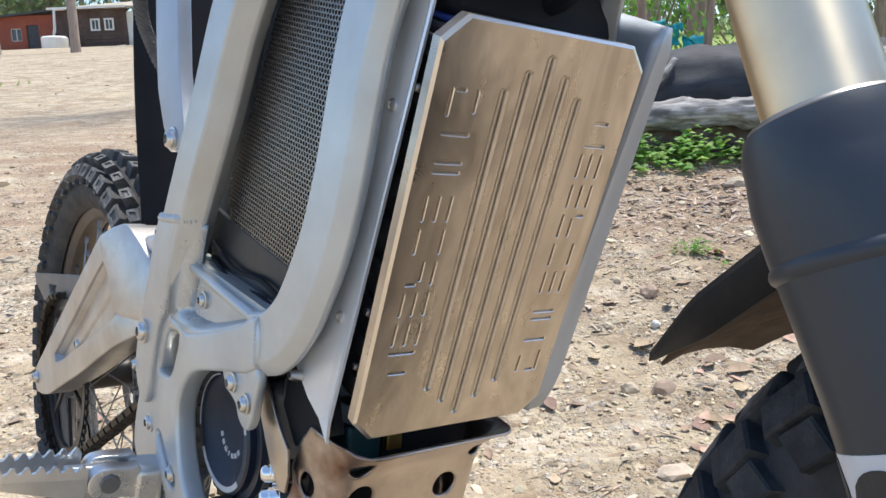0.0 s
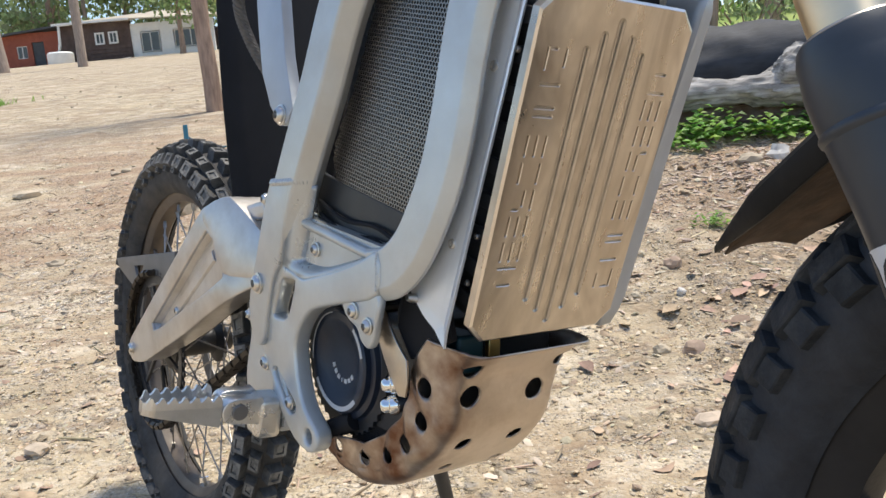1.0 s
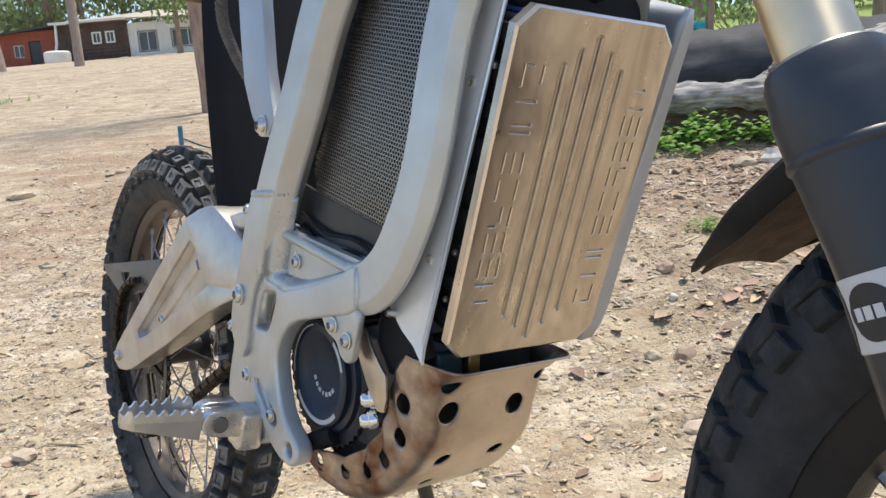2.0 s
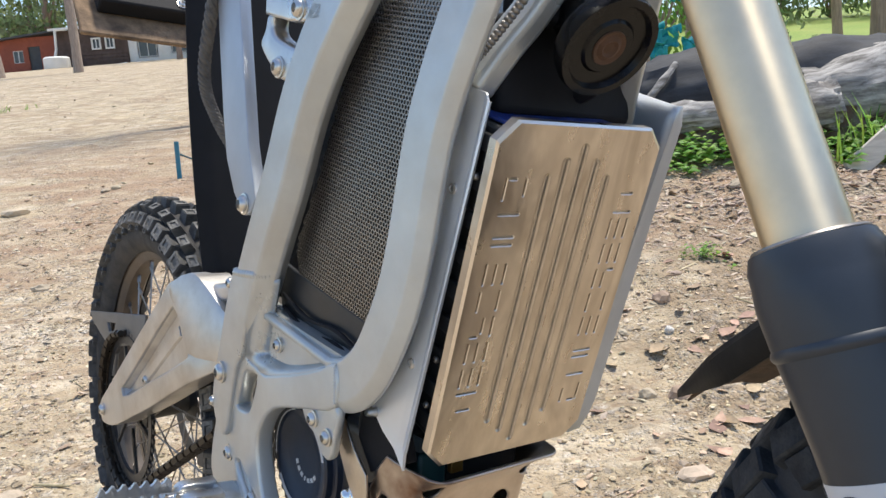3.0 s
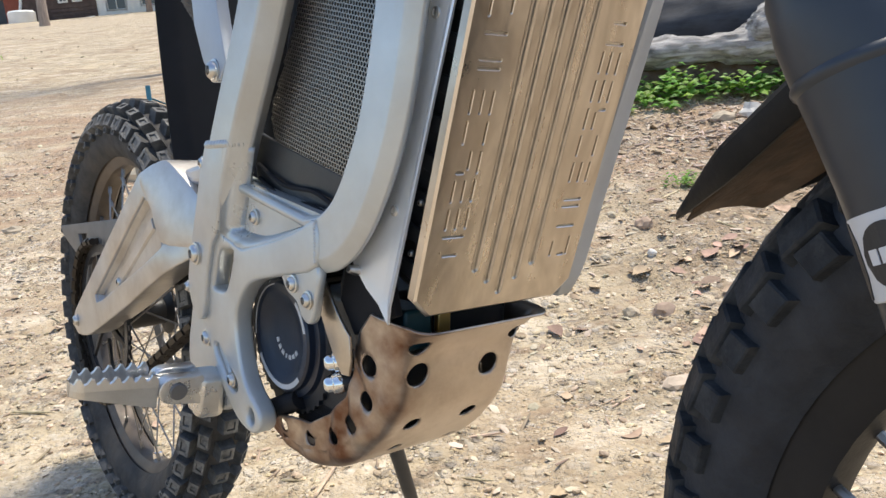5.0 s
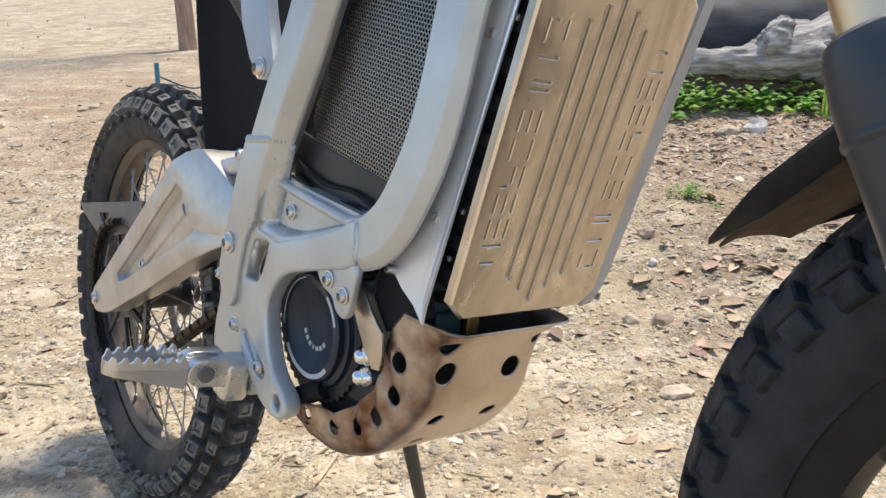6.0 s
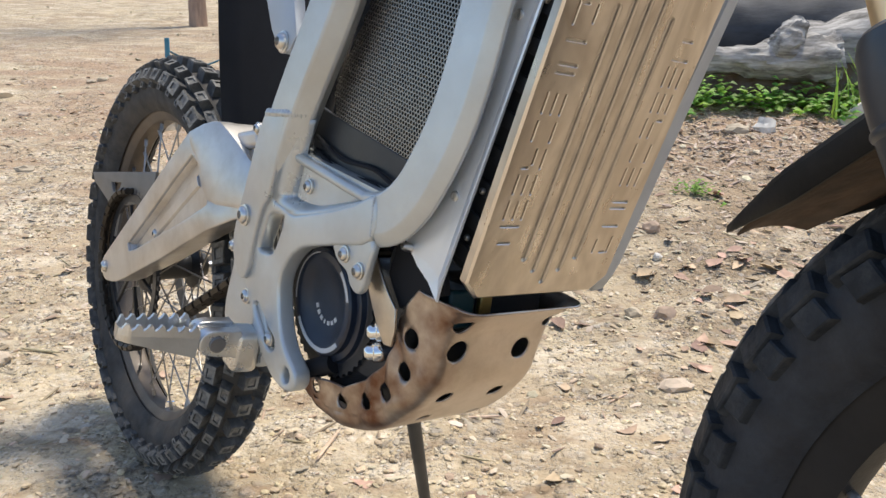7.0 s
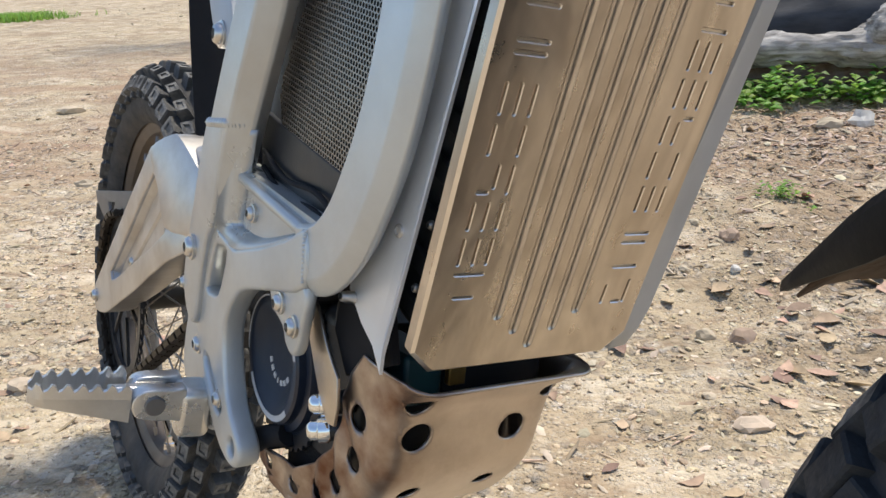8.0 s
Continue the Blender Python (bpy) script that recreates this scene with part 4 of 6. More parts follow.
# ---- bolts of the frame ----
bolt(bike, (-0.3435, -0.1040, 0.4640), r=0.0115, h=0.006)
bolt(bike, (-0.3725, -0.1000, 0.4270), r=0.0065)
bolt(bike, (-0.3415, -0.0960, 0.3800), r=0.009)
bolt(bike, (-0.2880, -0.0940, 0.3500), r=0.008)
bolt(bike, (-0.2510, -0.0855, 0.5062), r=0.0075)
bolt(bike, (-0.325, -0.090, 0.535), r=0.007)

# ---- foot peg ----
peg = part("foot_peg", bmesh.new(), M_PEG, bike, "silver folding foot peg with saw-tooth edges")


def peg_shape():
    bm = bmesh.new()
    n = 7
    L0, L1 = -0.154, -0.226
    top, bot = [], []
    for side, hw0, hw1 in ((1, 0.020, 0.014), (-1, 0.020, 0.014)):
        for k in range(n * 4 + 1):
            t = k / (n * 4)
            y = L0 + (L1 - L0) * t
            hw = hw0 + (hw1 - hw0) * t
            if t > 0.86:
                hw *= math.sqrt(max(0.03, 1 - ((t - 0.86) / 0.14) ** 2 * 0.8))
            tooth = (0.0, 0.0050, 0.0056, 0.0016)[k % 4] * (1 if t < 0.95 else 0)
            xo, zo = side * hw, 0.010 + tooth
            low = -0.018 + 0.016 * t
            ring = [bm.verts.new((xo, y, zo)), bm.verts.new((xo - side * 0.004, y, zo)), bm.verts.new((xo - side * 0.0055, y, -0.004)), bm.verts.new((xo * 0.80, y, low)), bm.verts.new((xo, y, 0.004))]
            (top if side > 0 else bot).append(ring)
    for rows_ in (top, bot):
        for r, q in zip(rows_, rows_[1:]):
            for i in range(5):
                bm.faces.new((r[i], r[(i + 1) % 5], q[(i + 1) % 5], q[i]))
        bm.faces.new(rows_[0])
        bm.faces.new(rows_[-1][::-1])
    for r, q, r2, q2 in zip(top, top[1:], bot, bot[1:]):
        bm.faces.new((r[2], q[2], q2[2], r2[2]))
        bm.faces.new((r[3], q[3], q2[3], r2[3]))
    a, b = top[-1], bot[-1]
    bm.faces.new((a[0], a[3], b[3], b[0]))
    return bm


PEG = Matrix.Translation((-0.330, 0, 0.346)) @ Matrix.Translation((0, -0.14, 0)) @ Matrix.Rotation(radians(-4), 4, "Z") @ Matrix.Rotation(radians(-4), 4, "X") @ Matrix.Rotation(radians(6), 4, "Y") @ Matrix.Translation((0, 0.14, 0))
me_old = peg.data
bm = peg_shape()
bmesh.ops.recalc_face_normals(bm, faces=bm.faces)
bm.to_mesh(me_old)
bm.free()
for v in me_old.vertices:
    v.co = PEG @ v.co
hinge_edge = closed_spline([(-0.112, -0.015), (-0.112, 0.010), (-0.122, 0.011), (-0.140, 0.011), (-0.150, 0.0075), (-0.1535, -0.002), (-0.150, -0.0115), (-0.140, -0.015), (-0.122, -0.016)], 3)
for x0, x1 in ((0.0055, 0.0200), (-0.0200, -0.0055)):
    bm = sheet(hinge_edge, x0, x1, (), 0.0015)
    for v in bm.verts:
        v.co = PEG @ Vector((v.co.y, v.co.x, v.co.z))
    part("peg_hinge", bm, M_PEG, peg)
part("peg_tongue", block((-0.0050, -0.170, -0.013), (0.0050, -0.124, 0.007), m=PEG), M_PEG, peg, bevel=0.002)
part("hinge_pin", lathe([(0, -0.044), (0.0082, -0.044), (0.0082, 0.0015), (0.0072, 0.0026), (0, 0.0026)], PEG @ Vector((0.0202, -0.136, -0.002)), PEG.to_3x3() @ Vector((1, 0, 0)), n=24), M_GUARD, peg, "dull grey hinge pin")
part("peg_bracket", block((-0.012, -0.118, -0.034), (0.021, -0.090, 0.010), m=PEG), M_PEG, bike, bevel=0.007, segs=3)

# ---- swingarm ----
arm_edge = [(-0.350, 0.492), (-0.360, 0.500), (-0.401, 0.523), (-0.447, 0.546), (-0.469, 0.550), (-0.490, 0.546), (-0.513, 0.534), (-0.640, 0.448), (-0.800, 0.3375), (-0.823, 0.321), (-0.830, 0.306), (-0.822, 0.290),
            (-0.800, 0.288), (-0.748, 0.300), (-0.660, 0.336), (-0.576, 0.371), (-0.510, 0.401), (-0.443, 0.430), (-0.379, 0.456), (-0.345, 0.455), (-0.338, 0.475)]
recess = [(-0.502, 0.508), (-0.557, 0.471), (-0.628, 0.421), (-0.715, 0.362), (-0.708, 0.353), (-0.680, 0.361), (-0.598, 0.395), (-0.511, 0.430), (-0.450, 0.458), (-0.450, 0.468), (-0.478, 0.498)]
arm = part("swingarm_side", sheet(closed_spline(arm_edge, 3), -0.100, -0.066, [recess], 0.0025), M_ARM, bike, "bead-blasted swingarm side", angle=50)
# forward of the fold the side slopes inwards under the shoulder facet
for v in arm.data.vertices:
    past = (v.co.x + 0.507) * 0.72 + (v.co.z - 0.530) * 0.69
    if past > 0 and v.co.y < -0.08:
        v.co.y = min(-0.068, v.co.y + 0.004 + past * 0.24)
mirrored(arm)


def recess_floor():
    """Sloping walls and a sunk floor closing the arm's recess."""
    bm = bmesh.new()
    loop = turning(recess)
    rings = []
    for d, y in ((-0.003, -0.0985), (0.0030, -0.0900), (0.0042, -0.0880)):
        rings.append([bm.verts.new((x, y, z)) for x, z in inset(loop, d)])
    for p, q in zip(rings, rings[1:]):
        for i in range(len(p)):
            bm.faces.new((p[i], p[(i + 1) % len(p)], q[(i + 1) % len(q)], q[i]))
    fill(bm, [rings[-1]], lambda c: (c.x, c.z))
    return bm


inner = part("swingarm_web", recess_floor(), M_ARM, bike, smooth=False, solid=0.002)
mirrored(inner)


def shoulder():
    """The facet between the recess and the pivot, sloping inwards as it goes forward."""
    bm = bmesh.new()
    loop = closed_spline([(-0.507, 0.530), (-0.462, 0.5495), (-0.435, 0.543), (-0.385, 0.517), (-0.352, 0.498), (-0.350, 0.464), (-0.388, 0.464), (-0.444, 0.464), (-0.474, 0.498)], 3)
    face = lambda x, z: -0.1035 + 0.23 * max(0.0, (x + 0.507) * 0.72 + (z - 0.530) * 0.69)
    rings = [[bm.verts.new((x, -0.05, z)) for x, z in loop], [bm.verts.new((x, face(x, z) + 0.0018, z)) for x, z in loop], [bm.verts.new((x, face(x, z), z)) for x, z in inset(turning(loop), 0.005)]]
    if turning(loop) != loop:
        rings[2] = rings[2][::-1]
    for p, q in zip(rings, rings[1:]):
        for i in range(len(p)):
            bm.faces.new((p[i], p[(i + 1) % len(p)], q[(i + 1) % len(q)], q[i]))
    fill(bm, [rings[2]], lambda c: (c.x, c.z))
    return bm


top_facet = part("swingarm_shoulder", shoulder(), M_ARM, bike)
mirrored(top_facet)
fold = part("swingarm_ridge", tube([Vector((-0.50, -0.0885, 0.478)), Vector((-0.56, -0.0885, 0.440)), Vector((-0.635, -0.0885, 0.392))], box_section(0.016, 0.006, 0.0025)), M_ARM, bike, bevel=0.002)
mirrored(fold)
part("swingarm_bridge", block((-0.47, -0.04, 0.46), (-0.41, 0.04, 0.495)), M_ARM, bike, bevel=0.01)
bolt(bike, (-0.6320, -0.0900, 0.3910), r=0.008)
bolt(bike, (-0.8130, -0.1005, 0.3075), r=0.010, h=0.006)
part("chain_adjuster", block((-0.846, -0.097, 0.290), (-0.826, -0.070, 0.310)), M_BOLT, bike, bevel=0.003)
part("axle", rod((-0.783, -0.066, 0.308), (-0.783, 0.075, 0.308), 0.010), M_BOLT, bike)
guard = part("wheel_guard", sheet([(-1.006, 0.427), (-0.70, 0.465), (-0.709, 0.424), (-0.846, 0.393), (-0.864, 0.342), (-0.882, 0.340), (-0.915, 0.391), (-0.99, 0.412)], -0.071, -0.066, [[(-0.90, 0.424), (-0.85, 0.430), (-0.862, 0.414), (-0.89, 0.411)]], 0.0015), M_GUARD, bike, "grey alloy bracket with a window")


# ---- wheels ----
def wheel(name, m, label, tyre_mat, knob_mat, rows_n, carcass=0.301, R=0.312, half=0.034, spokes=36, rear=True, rim_mat=None):
    """A spoked wheel with its axle along local y."""
    prof = []
    for k in range(25):
        a = -math.pi * 0.80 + 1.60 * math.pi * k / 24
        prof.append((carcass - half * 1.02 + half * 1.02 * math.cos(a), half * math.sin(a)))
    rim_prof = [(0.232, -0.019), (0.249, -0.022), (0.2515, -0.020), (0.246, -0.017), (0.234, -0.010), (0.228, 0), (0.234, 0.010), (0.246, 0.017), (0.2515, 0.020), (0.249, 0.022), (0.232, 0.019), (0.222, 0.012), (0.220, 0), (0.222, -0.012)]
    rim = part(name, lathe(rim_prof, (0, 0, 0), (0, 1, 0), n=72, closed=True), rim_mat or M_RIM, bike, label, m=m)
    part("tyre", lathe(prof, (0, 0, 0), (0, 1, 0), n=96), tyre_mat, rim, "knobbly black rubber tyre")
    bm = bmesh.new()
    rc = half * 1.02
    cc = carcass - rc

    def knob(a, phi, w, l, h, twist=0.0):
        """A block on the tread: angle round the wheel, angle across it, width, length, height."""
        out = Vector((0, math.sin(phi), math.cos(phi)))
        across = Vector((0, math.cos(phi), -math.sin(phi)))
        rot = Matrix.Rotation(a, 3, "Y")
        base = Vector((0, half * math.sin(phi), cc + rc * math.cos(phi)))
        quads = []
        for hh, f in ((-0.003, 1.12), (h * 0.8, 1.0), (h, 0.9)):
            ring = []
            for sx, sy in ((-1, -1), (1, -1), (1, 1), (-1, 1)):
                p = base + across * (sy * w / 2 * f) + Vector((1, 0, 0)) * (sx * l / 2 * f + sy * twist) + out * hh
                ring.append(bm.verts.new(rot @ p))
            quads.append(ring)
        for r, q in zip(quads, quads[1:]):
            for i in range(4):
                bm.faces.new((r[i], r[(i + 1) % 4], q[(i + 1) % 4], q[i]))
        if not rear:
            bm.faces.new(quads[-1]).material_index = 1 if abs(phi) < 0.8 else 0
            return
        # worn outer edge round a sunk middle; the pale tops include painted sky light
        for hh, f, mi in ((h, 0.52, 1), (h - 0.0018, 0.42, 0)):
            ring = []
            for sx, sy in ((-1, -1), (1, -1), (1, 1), (-1, 1)):
                ring.append(bm.verts.new(rot @ (base + across * (sy * w / 2 * f) + Vector((1, 0, 0)) * (sx * l / 2 * f + sy * twist) + out * hh)))
            for i in range(4):
                bm.faces.new((quads[-1][i], quads[-1][(i + 1) % 4], ring[(i + 1) % 4], ring[i])).material_index = mi
            quads.append(ring)
        bm.faces.new(quads[-1]).material_index = 1

    rnd = random.Random(5)
    for k in range(rows_n):
        a = 2 * math.pi * k / rows_n
        h = R - carcass + 0.0015
        step = 2 * math.pi / rows_n
        L = R * step
        j = lambda: rnd.uniform(-0.06, 0.06)
        knob(a + j() * 0.05, 0.0, 0.020, L * (0.50 if rear else 0.62), h)
        knob(a + step * 0.5, -0.62, 0.014, L * (0.52 if rear else 0.60), h, 0.002)
        knob(a + step * 0.5, 0.62, 0.014, L * (0.52 if rear else 0.60), h, -0.002)
        if rear:
            knob(a, -1.12, 0.019, L * 0.66, h * 0.85, -0.001)
            knob(a, 1.12, 0.019, L * 0.66, h * 0.85, 0.001)
        else:
            for side in (-1, 1):
                knob(a, side * 0.98, 0.017, L * 0.70, 0.0068, side * 0.001)
                knob(a + step * 0.10, side * 1.38, 0.016, L * 0.46, 0.0052, side * 0.002)
        if rear:
            knob(a + step * 0.5, -1.42, 0.010, L * 0.30, h * 0.45)
            knob(a + step * 0.5, 1.42, 0.010, L * 0.30, h * 0.45)
    for side in (-1, 1):
        part("bead_line", lathe([(0.2585, side * 0.0300), (0.2605, side * 0.0322), (0.2625, side * 0.0322), (0.2645, side * 0.0305)], (0, 0, 0), (0, 1, 0), n=72), tyre_mat, rim)
    part("tread", bm, [knob_mat, M_KNOBTOP if rear else M_KNOBTOP_F], rim, "worn square tread blocks", smooth=False)
    if not rear:
        for side in (-1, 1):
            part("bead_line", lathe([(0.2665, side * 0.0330), (0.2680, side * 0.0350), (0.2700, side * 0.0350), (0.2715, side * 0.0335)], (0, 0, 0), (0, 1, 0), n=72), tyre_mat, rim)
        for k in range(22):
            a = radians(8.0 * k + (6 if k > 6 else 0) + (9 if k > 13 else 0))
            bm2 = block((-0.0050, -0.0400, 0.2790), (0.0050, -0.0375, 0.2900), m=Matrix.Rotation(a, 4, "Y"))
            part("sidewall_mark", bm2, tyre_mat, rim, smooth=False)
    part("hub", lathe([(0, -0.056), (0.018, -0.056), (0.020, -0.045), (0.036, -0.040), (0.036, -0.034), (0.022, -0.028), (0.020, 0.028), (0.036, 0.034), (0.036, 0.040), (0.020, 0.045), (0.018, 0.056), (0, 0.056)], (0, 0, 0), (0, 1, 0), n=28), M_BLACK, rim, "black hub")
    for k in range(spokes):
        side = -1 if k % 2 else 1
        a = 2 * math.pi * k / spokes
        lead = (1 if (k // 2) % 2 else -1) * 0.75
        p0 = Vector((0.034 * math.sin(a + lead), side * 0.036, 0.034 * math.cos(a + lead)))
        p1 = Vector((0.221 * math.sin(a), side * 0.004, 0.221 * math.cos(a)))
        part("spoke", rod(p0, p1, 0.0013, n=5), M_SPOKE, rim, smooth=True)
        part("nipple", rod(p1, p1.lerp(p0, 0.06), 0.003, n=6), M_SPOKE, rim)
    bm = lathe([(0, 0), (0.008, 0), (0.008, 0.010), (0.005, 0.011), (0.005, 0.020), (0, 0.020)], (0.02, 0, -0.220), (0, 0, 1), n=6)
    part("rim_lock", bm, M_CHROME, rim)
    return rim


rear_wheel = wheel("rear_wheel", Matrix.Translation((-0.783, -0.014, 0.312)) @ Matrix.Rotation(radians(-4), 4, "Y"), "dusty spoked rear wheel with a knobbly tyre", M_TYRE, M_KNOB, 46, carcass=0.304, R=0.316, half=0.038)
part("brake_disc", lathe([(0.078, 0.046), (0.108, 0.046), (0.108, 0.049), (0.078, 0.049)], (0, 0, 0), (0, 1, 0), n=40, closed=True), M_GUARD, rear_wheel)
bm = bmesh.new()
lathe([(0.097, -0.058), (0.110, -0.058), (0.110, -0.053), (0.097, -0.053)], (0, 0, 0), (0, 1, 0), bm, 52, True)
for k in range(52):
    block((0.108, -0.057, -0.0030), (0.117, -0.054, 0.0030), bm, Matrix.Rotation(2 * math.pi * k / 52, 4, "Y"))
for k in range(8):
    block((0.030, -0.056, -0.003), (0.099, -0.052, 0.003), bm, Matrix.Rotation(2 * math.pi * (k + 0.3) / 6, 4, "Y"))
part("sprocket", bm, M_BLACK, rear_wheel, "toothed black rear sprocket", smooth=False)
part("brake_caliper", block((-0.85, 0.020, 0.37), (-0.79, 0.042, 0.44)), M_BLACK, bike, bevel=0.006)
CY = -0.0755
sprocket_way = [Vector((-0.783 + 0.1165 * math.sin(t), CY, 0.308 + 0.1165 * math.cos(t))) for t in [radians(-5 - 5.71 * k) for k in range(36)]]
lower_end = Vector((-0.37, CY, 0.402))
chain_way = sprocket_way + [sprocket_way[-1].lerp(lower_end, (k + 1) / 31) for k in range(31)]
for k, (p, q) in enumerate(zip(chain_way, chain_way[1:])):
    w = 0.0056 if k % 2 else 0.0036
    bm = bmesh.new()
    for s in (-1, 1):
        e = (q - p).normalized() * 0.003
        rod(p - e + Vector((0, s * w, 0)), q + e + Vector((0, s * w, 0)), 0.0056, bm, 6)
    rod(p - Vector((0, 0.0075, 0)), p + Vector((0, 0.0075, 0)), 0.0034, bm, 8)
    part("chain_link", bm, M_CHAIN, bike)

# ---- front end ----
S = Vector((-0.38697, 0, 0.92209))
STEER = Matrix.Rotation(radians(-14.7), 3, S)
NRM = (STEER @ Vector((0, 1, 0))).normalized()
FWD = NRM.cross(S).normalized()
# fine turning marks round the stanchions stretch their highlights lengthwise
along = M_STANCHION.node_tree.nodes.new("ShaderNodeCombineXYZ")
along.inputs[0].default_value, along.inputs[1].default_value, along.inputs[2].default_value = BIKE.to_3x3() @ S
M_STANCHION.node_tree.nodes["Principled BSDF"].inputs["Anisotropic"].default_value = 0.75
M_STANCHION.node_tree.links.new(along.outputs[0], M_STANCHION.node_tree.nodes["Principled BSDF"].inputs["Tangent"])
FC = Vector((0.4150, -0.017, 0.318))
FORK = Matrix((FWD, NRM, S)).transposed().to_4x4()
FORK.translation = FC
wheel("front_wheel", FORK @ Matrix.Rotation(radians(3), 4, "Y"), "spoked front wheel with a black knobbly tyre", M_TYRE_F, M_KNOB_F, 46, carcass=0.3165, R=0.322, half=0.039, rear=False, rim_mat=M_RIM_F)
fork = part("fork_crown", bmesh.new(), M_SATIN, bike, "black fork crown")
bm = block((-0.05, -0.115, 0.68), (0.02, 0.115, 0.71), m=FORK)
bm.to_mesh(fork.data)
bm.free()
for side in (-1, 1):
    o = FORK @ Vector((-0.012, side * 0.089, 0))
    a = lambda h: o + S * h
    part("stanchion", rod(a(0.30), a(0.80), 0.0174, n=40), M_STANCHION, bike, "pale gold fork stanchion")
    leg = part("fork_leg", lathe([(0, -0.03), (0.020, -0.03), (0.0222, 0.0), (0.0216, 0.20), (0.0216, 0.26), (0.0226, 0.285), (0.0243, 0.308), (0.0260, 0.326), (0.0268, 0.340), (0.0262, 0.347), (0.0258, 0.349), (0.0258, 0.355), (0.0238, 0.361), (0.0185, 0.362), (0.0176, 0.36)], o, S, n=48), M_SATIN, bike, "satin black lower fork leg")
    part("seal_ring", lathe([(0.0225, 0.3608), (0.0228, 0.3618), (0.0222, 0.3628), (0.0182, 0.3628)], o, S, n=40), M_SPOKE, leg)

    part("collar_ridge", lathe([(0.0252, 0.319), (0.0266, 0.3205), (0.0269, 0.322), (0.0264, 0.3235), (0.0252, 0.325)], o, S, n=44), M_SATIN, leg)

    def patch(loop, r, name, mat, parent, centre=0.2590):
        """A shape lying on the leg's round side: loop of (across, up) in metres."""
        bm = bmesh.new()
        pts = []
        for rr in (r, r - 0.0006):
            vs = []
            for u, h in loop:
                t = u / r
                vs.append(bm.verts.new(o + S * (centre + h) + NRM * (side * math.cos(t) * rr) + FWD * (math.sin(t) * rr)))
            pts.append(vs)
        bm.faces.new(pts[0])
        n = len(loop)
        for i in range(n):
            bm.faces.new((pts[0][i], pts[0][(i + 1) % n], pts[1][(i + 1) % n], pts[1][i]))
        bmesh.ops.triangulate(bm, faces=[f for f in bm.faces if len(f.verts) > 4])
        return part(name, bm, mat, parent, smooth=False)

    band = part("sticker_band", lathe([(0.0216, 0.2440), (0.0221, 0.2445), (0.0223, 0.2735), (0.0217, 0.2740)], o, S, n=64), M_WHITE, leg, "white band with a dark round emblem")
    for k in range(9):
        lo, hi = -0.0108 + k * 0.0024, -0.0108 + (k + 1) * 0.0024
        f = lambda u: math.sqrt(max(0, 0.0109 ** 2 - u * u)) + 0.0002
        patch([(lo, -f(lo)), (hi, -f(hi)), (hi, f(hi)), (lo, f(lo))], 0.0226, "emblem_disc", M_BLACK, band)
    for u0 in (-0.0075, -0.0028, 0.0019):
        patch([(u0, -0.0026), (u0 + 0.0036, -0.0026), (u0 + 0.0036, 0.0026), (u0, 0.0026)], 0.0229, "emblem_bar", M_WHITE, band)
    for u0 in (-0.0185, 0.0135):
        patch([(u0, -0.0135), (u0 + 0.0020, -0.0135), (u0 + 0.0048, -0.0060), (u0 + 0.0048, 0.0060), (u0 + 0.0020, 0.0135), (u0, 0.0135)] if u0 < 0 else
              [(u0, -0.0060), (u0 + 0.0028, -0.0135), (u0 + 0.0048, -0.0135), (u0 + 0.0048, 0.0135), (u0 + 0.0028, 0.0135), (u0, 0.0060)], 0.0226, "emblem_edge", M_BLACK, band)
arch = [FORK @ Vector(p) for p in ((-0.004, -0.089, 0.315), (0.022, -0.075, 0.345), (0.050, -0.045, 0.372), (0.058, 0.0, 0.382), (0.050, 0.045, 0.372), (0.022, 0.075, 0.345), (-0.004, 0.089, 0.315))]
part("fork_arch", tube(spline(arch, 6), box_section(0.020, 0.030, 0.006), side=FWD), M_SATIN, bike, "satin black fork arch", bevel=0.002)


def fender_point(t, y, h):
    """t from the rear tip (0) to the front (1); straight behind the fork, round over the wheel."""
    bend = 0.32
    if t < bend:
        a, slope = radians(6), radians(13.4)
        along = (bend - t) / bend * 0.157
        base = Vector((-math.sin(a), 0, math.cos(a))) * 0.353 + Vector((-math.cos(slope), 0, -math.sin(slope))) * along
        up = Vector((-math.sin(slope), 0, math.cos(slope)))
    else:
        a = radians(6 - 74 * (t - bend) / (1 - bend))
        base = Vector((-math.sin(a), 0, math.cos(a))) * 0.353
        up = Vector((-math.sin(a), 0, math.cos(a)))
    return FORK @ (base + up * h + Vector((0, y, 0)))


def fender_half(t):
    return 0.030 + 0.022 * min(1, t / 0.14) + 0.008 * math.sin(math.pi * min(1, t * 1.2))


def fender():
    bm = bmesh.new()
    rings = []
    n = 40
    for k in range(n + 1):
        t = k / n
        w = fender_half(t)
        lip = 0.017 * min(1, 0.18 + t / 0.17)
        prof = [(-w, -lip), (-w, -0.003), (-w * 0.95, 0.0), (-w * 0.5, 0.002), (0, 0.003), (w * 0.5, 0.002), (w * 0.95, 0.0), (w, -0.003), (w, -lip)]
        rings.append([bm.verts.new(fender_point(t, y, h)) for y, h in prof])
    for p, q in zip(rings, rings[1:]):
        for i in range(len(p) - 1):
            bm.faces.new((p[i], p[i + 1], q[i + 1], q[i]))
    return bm


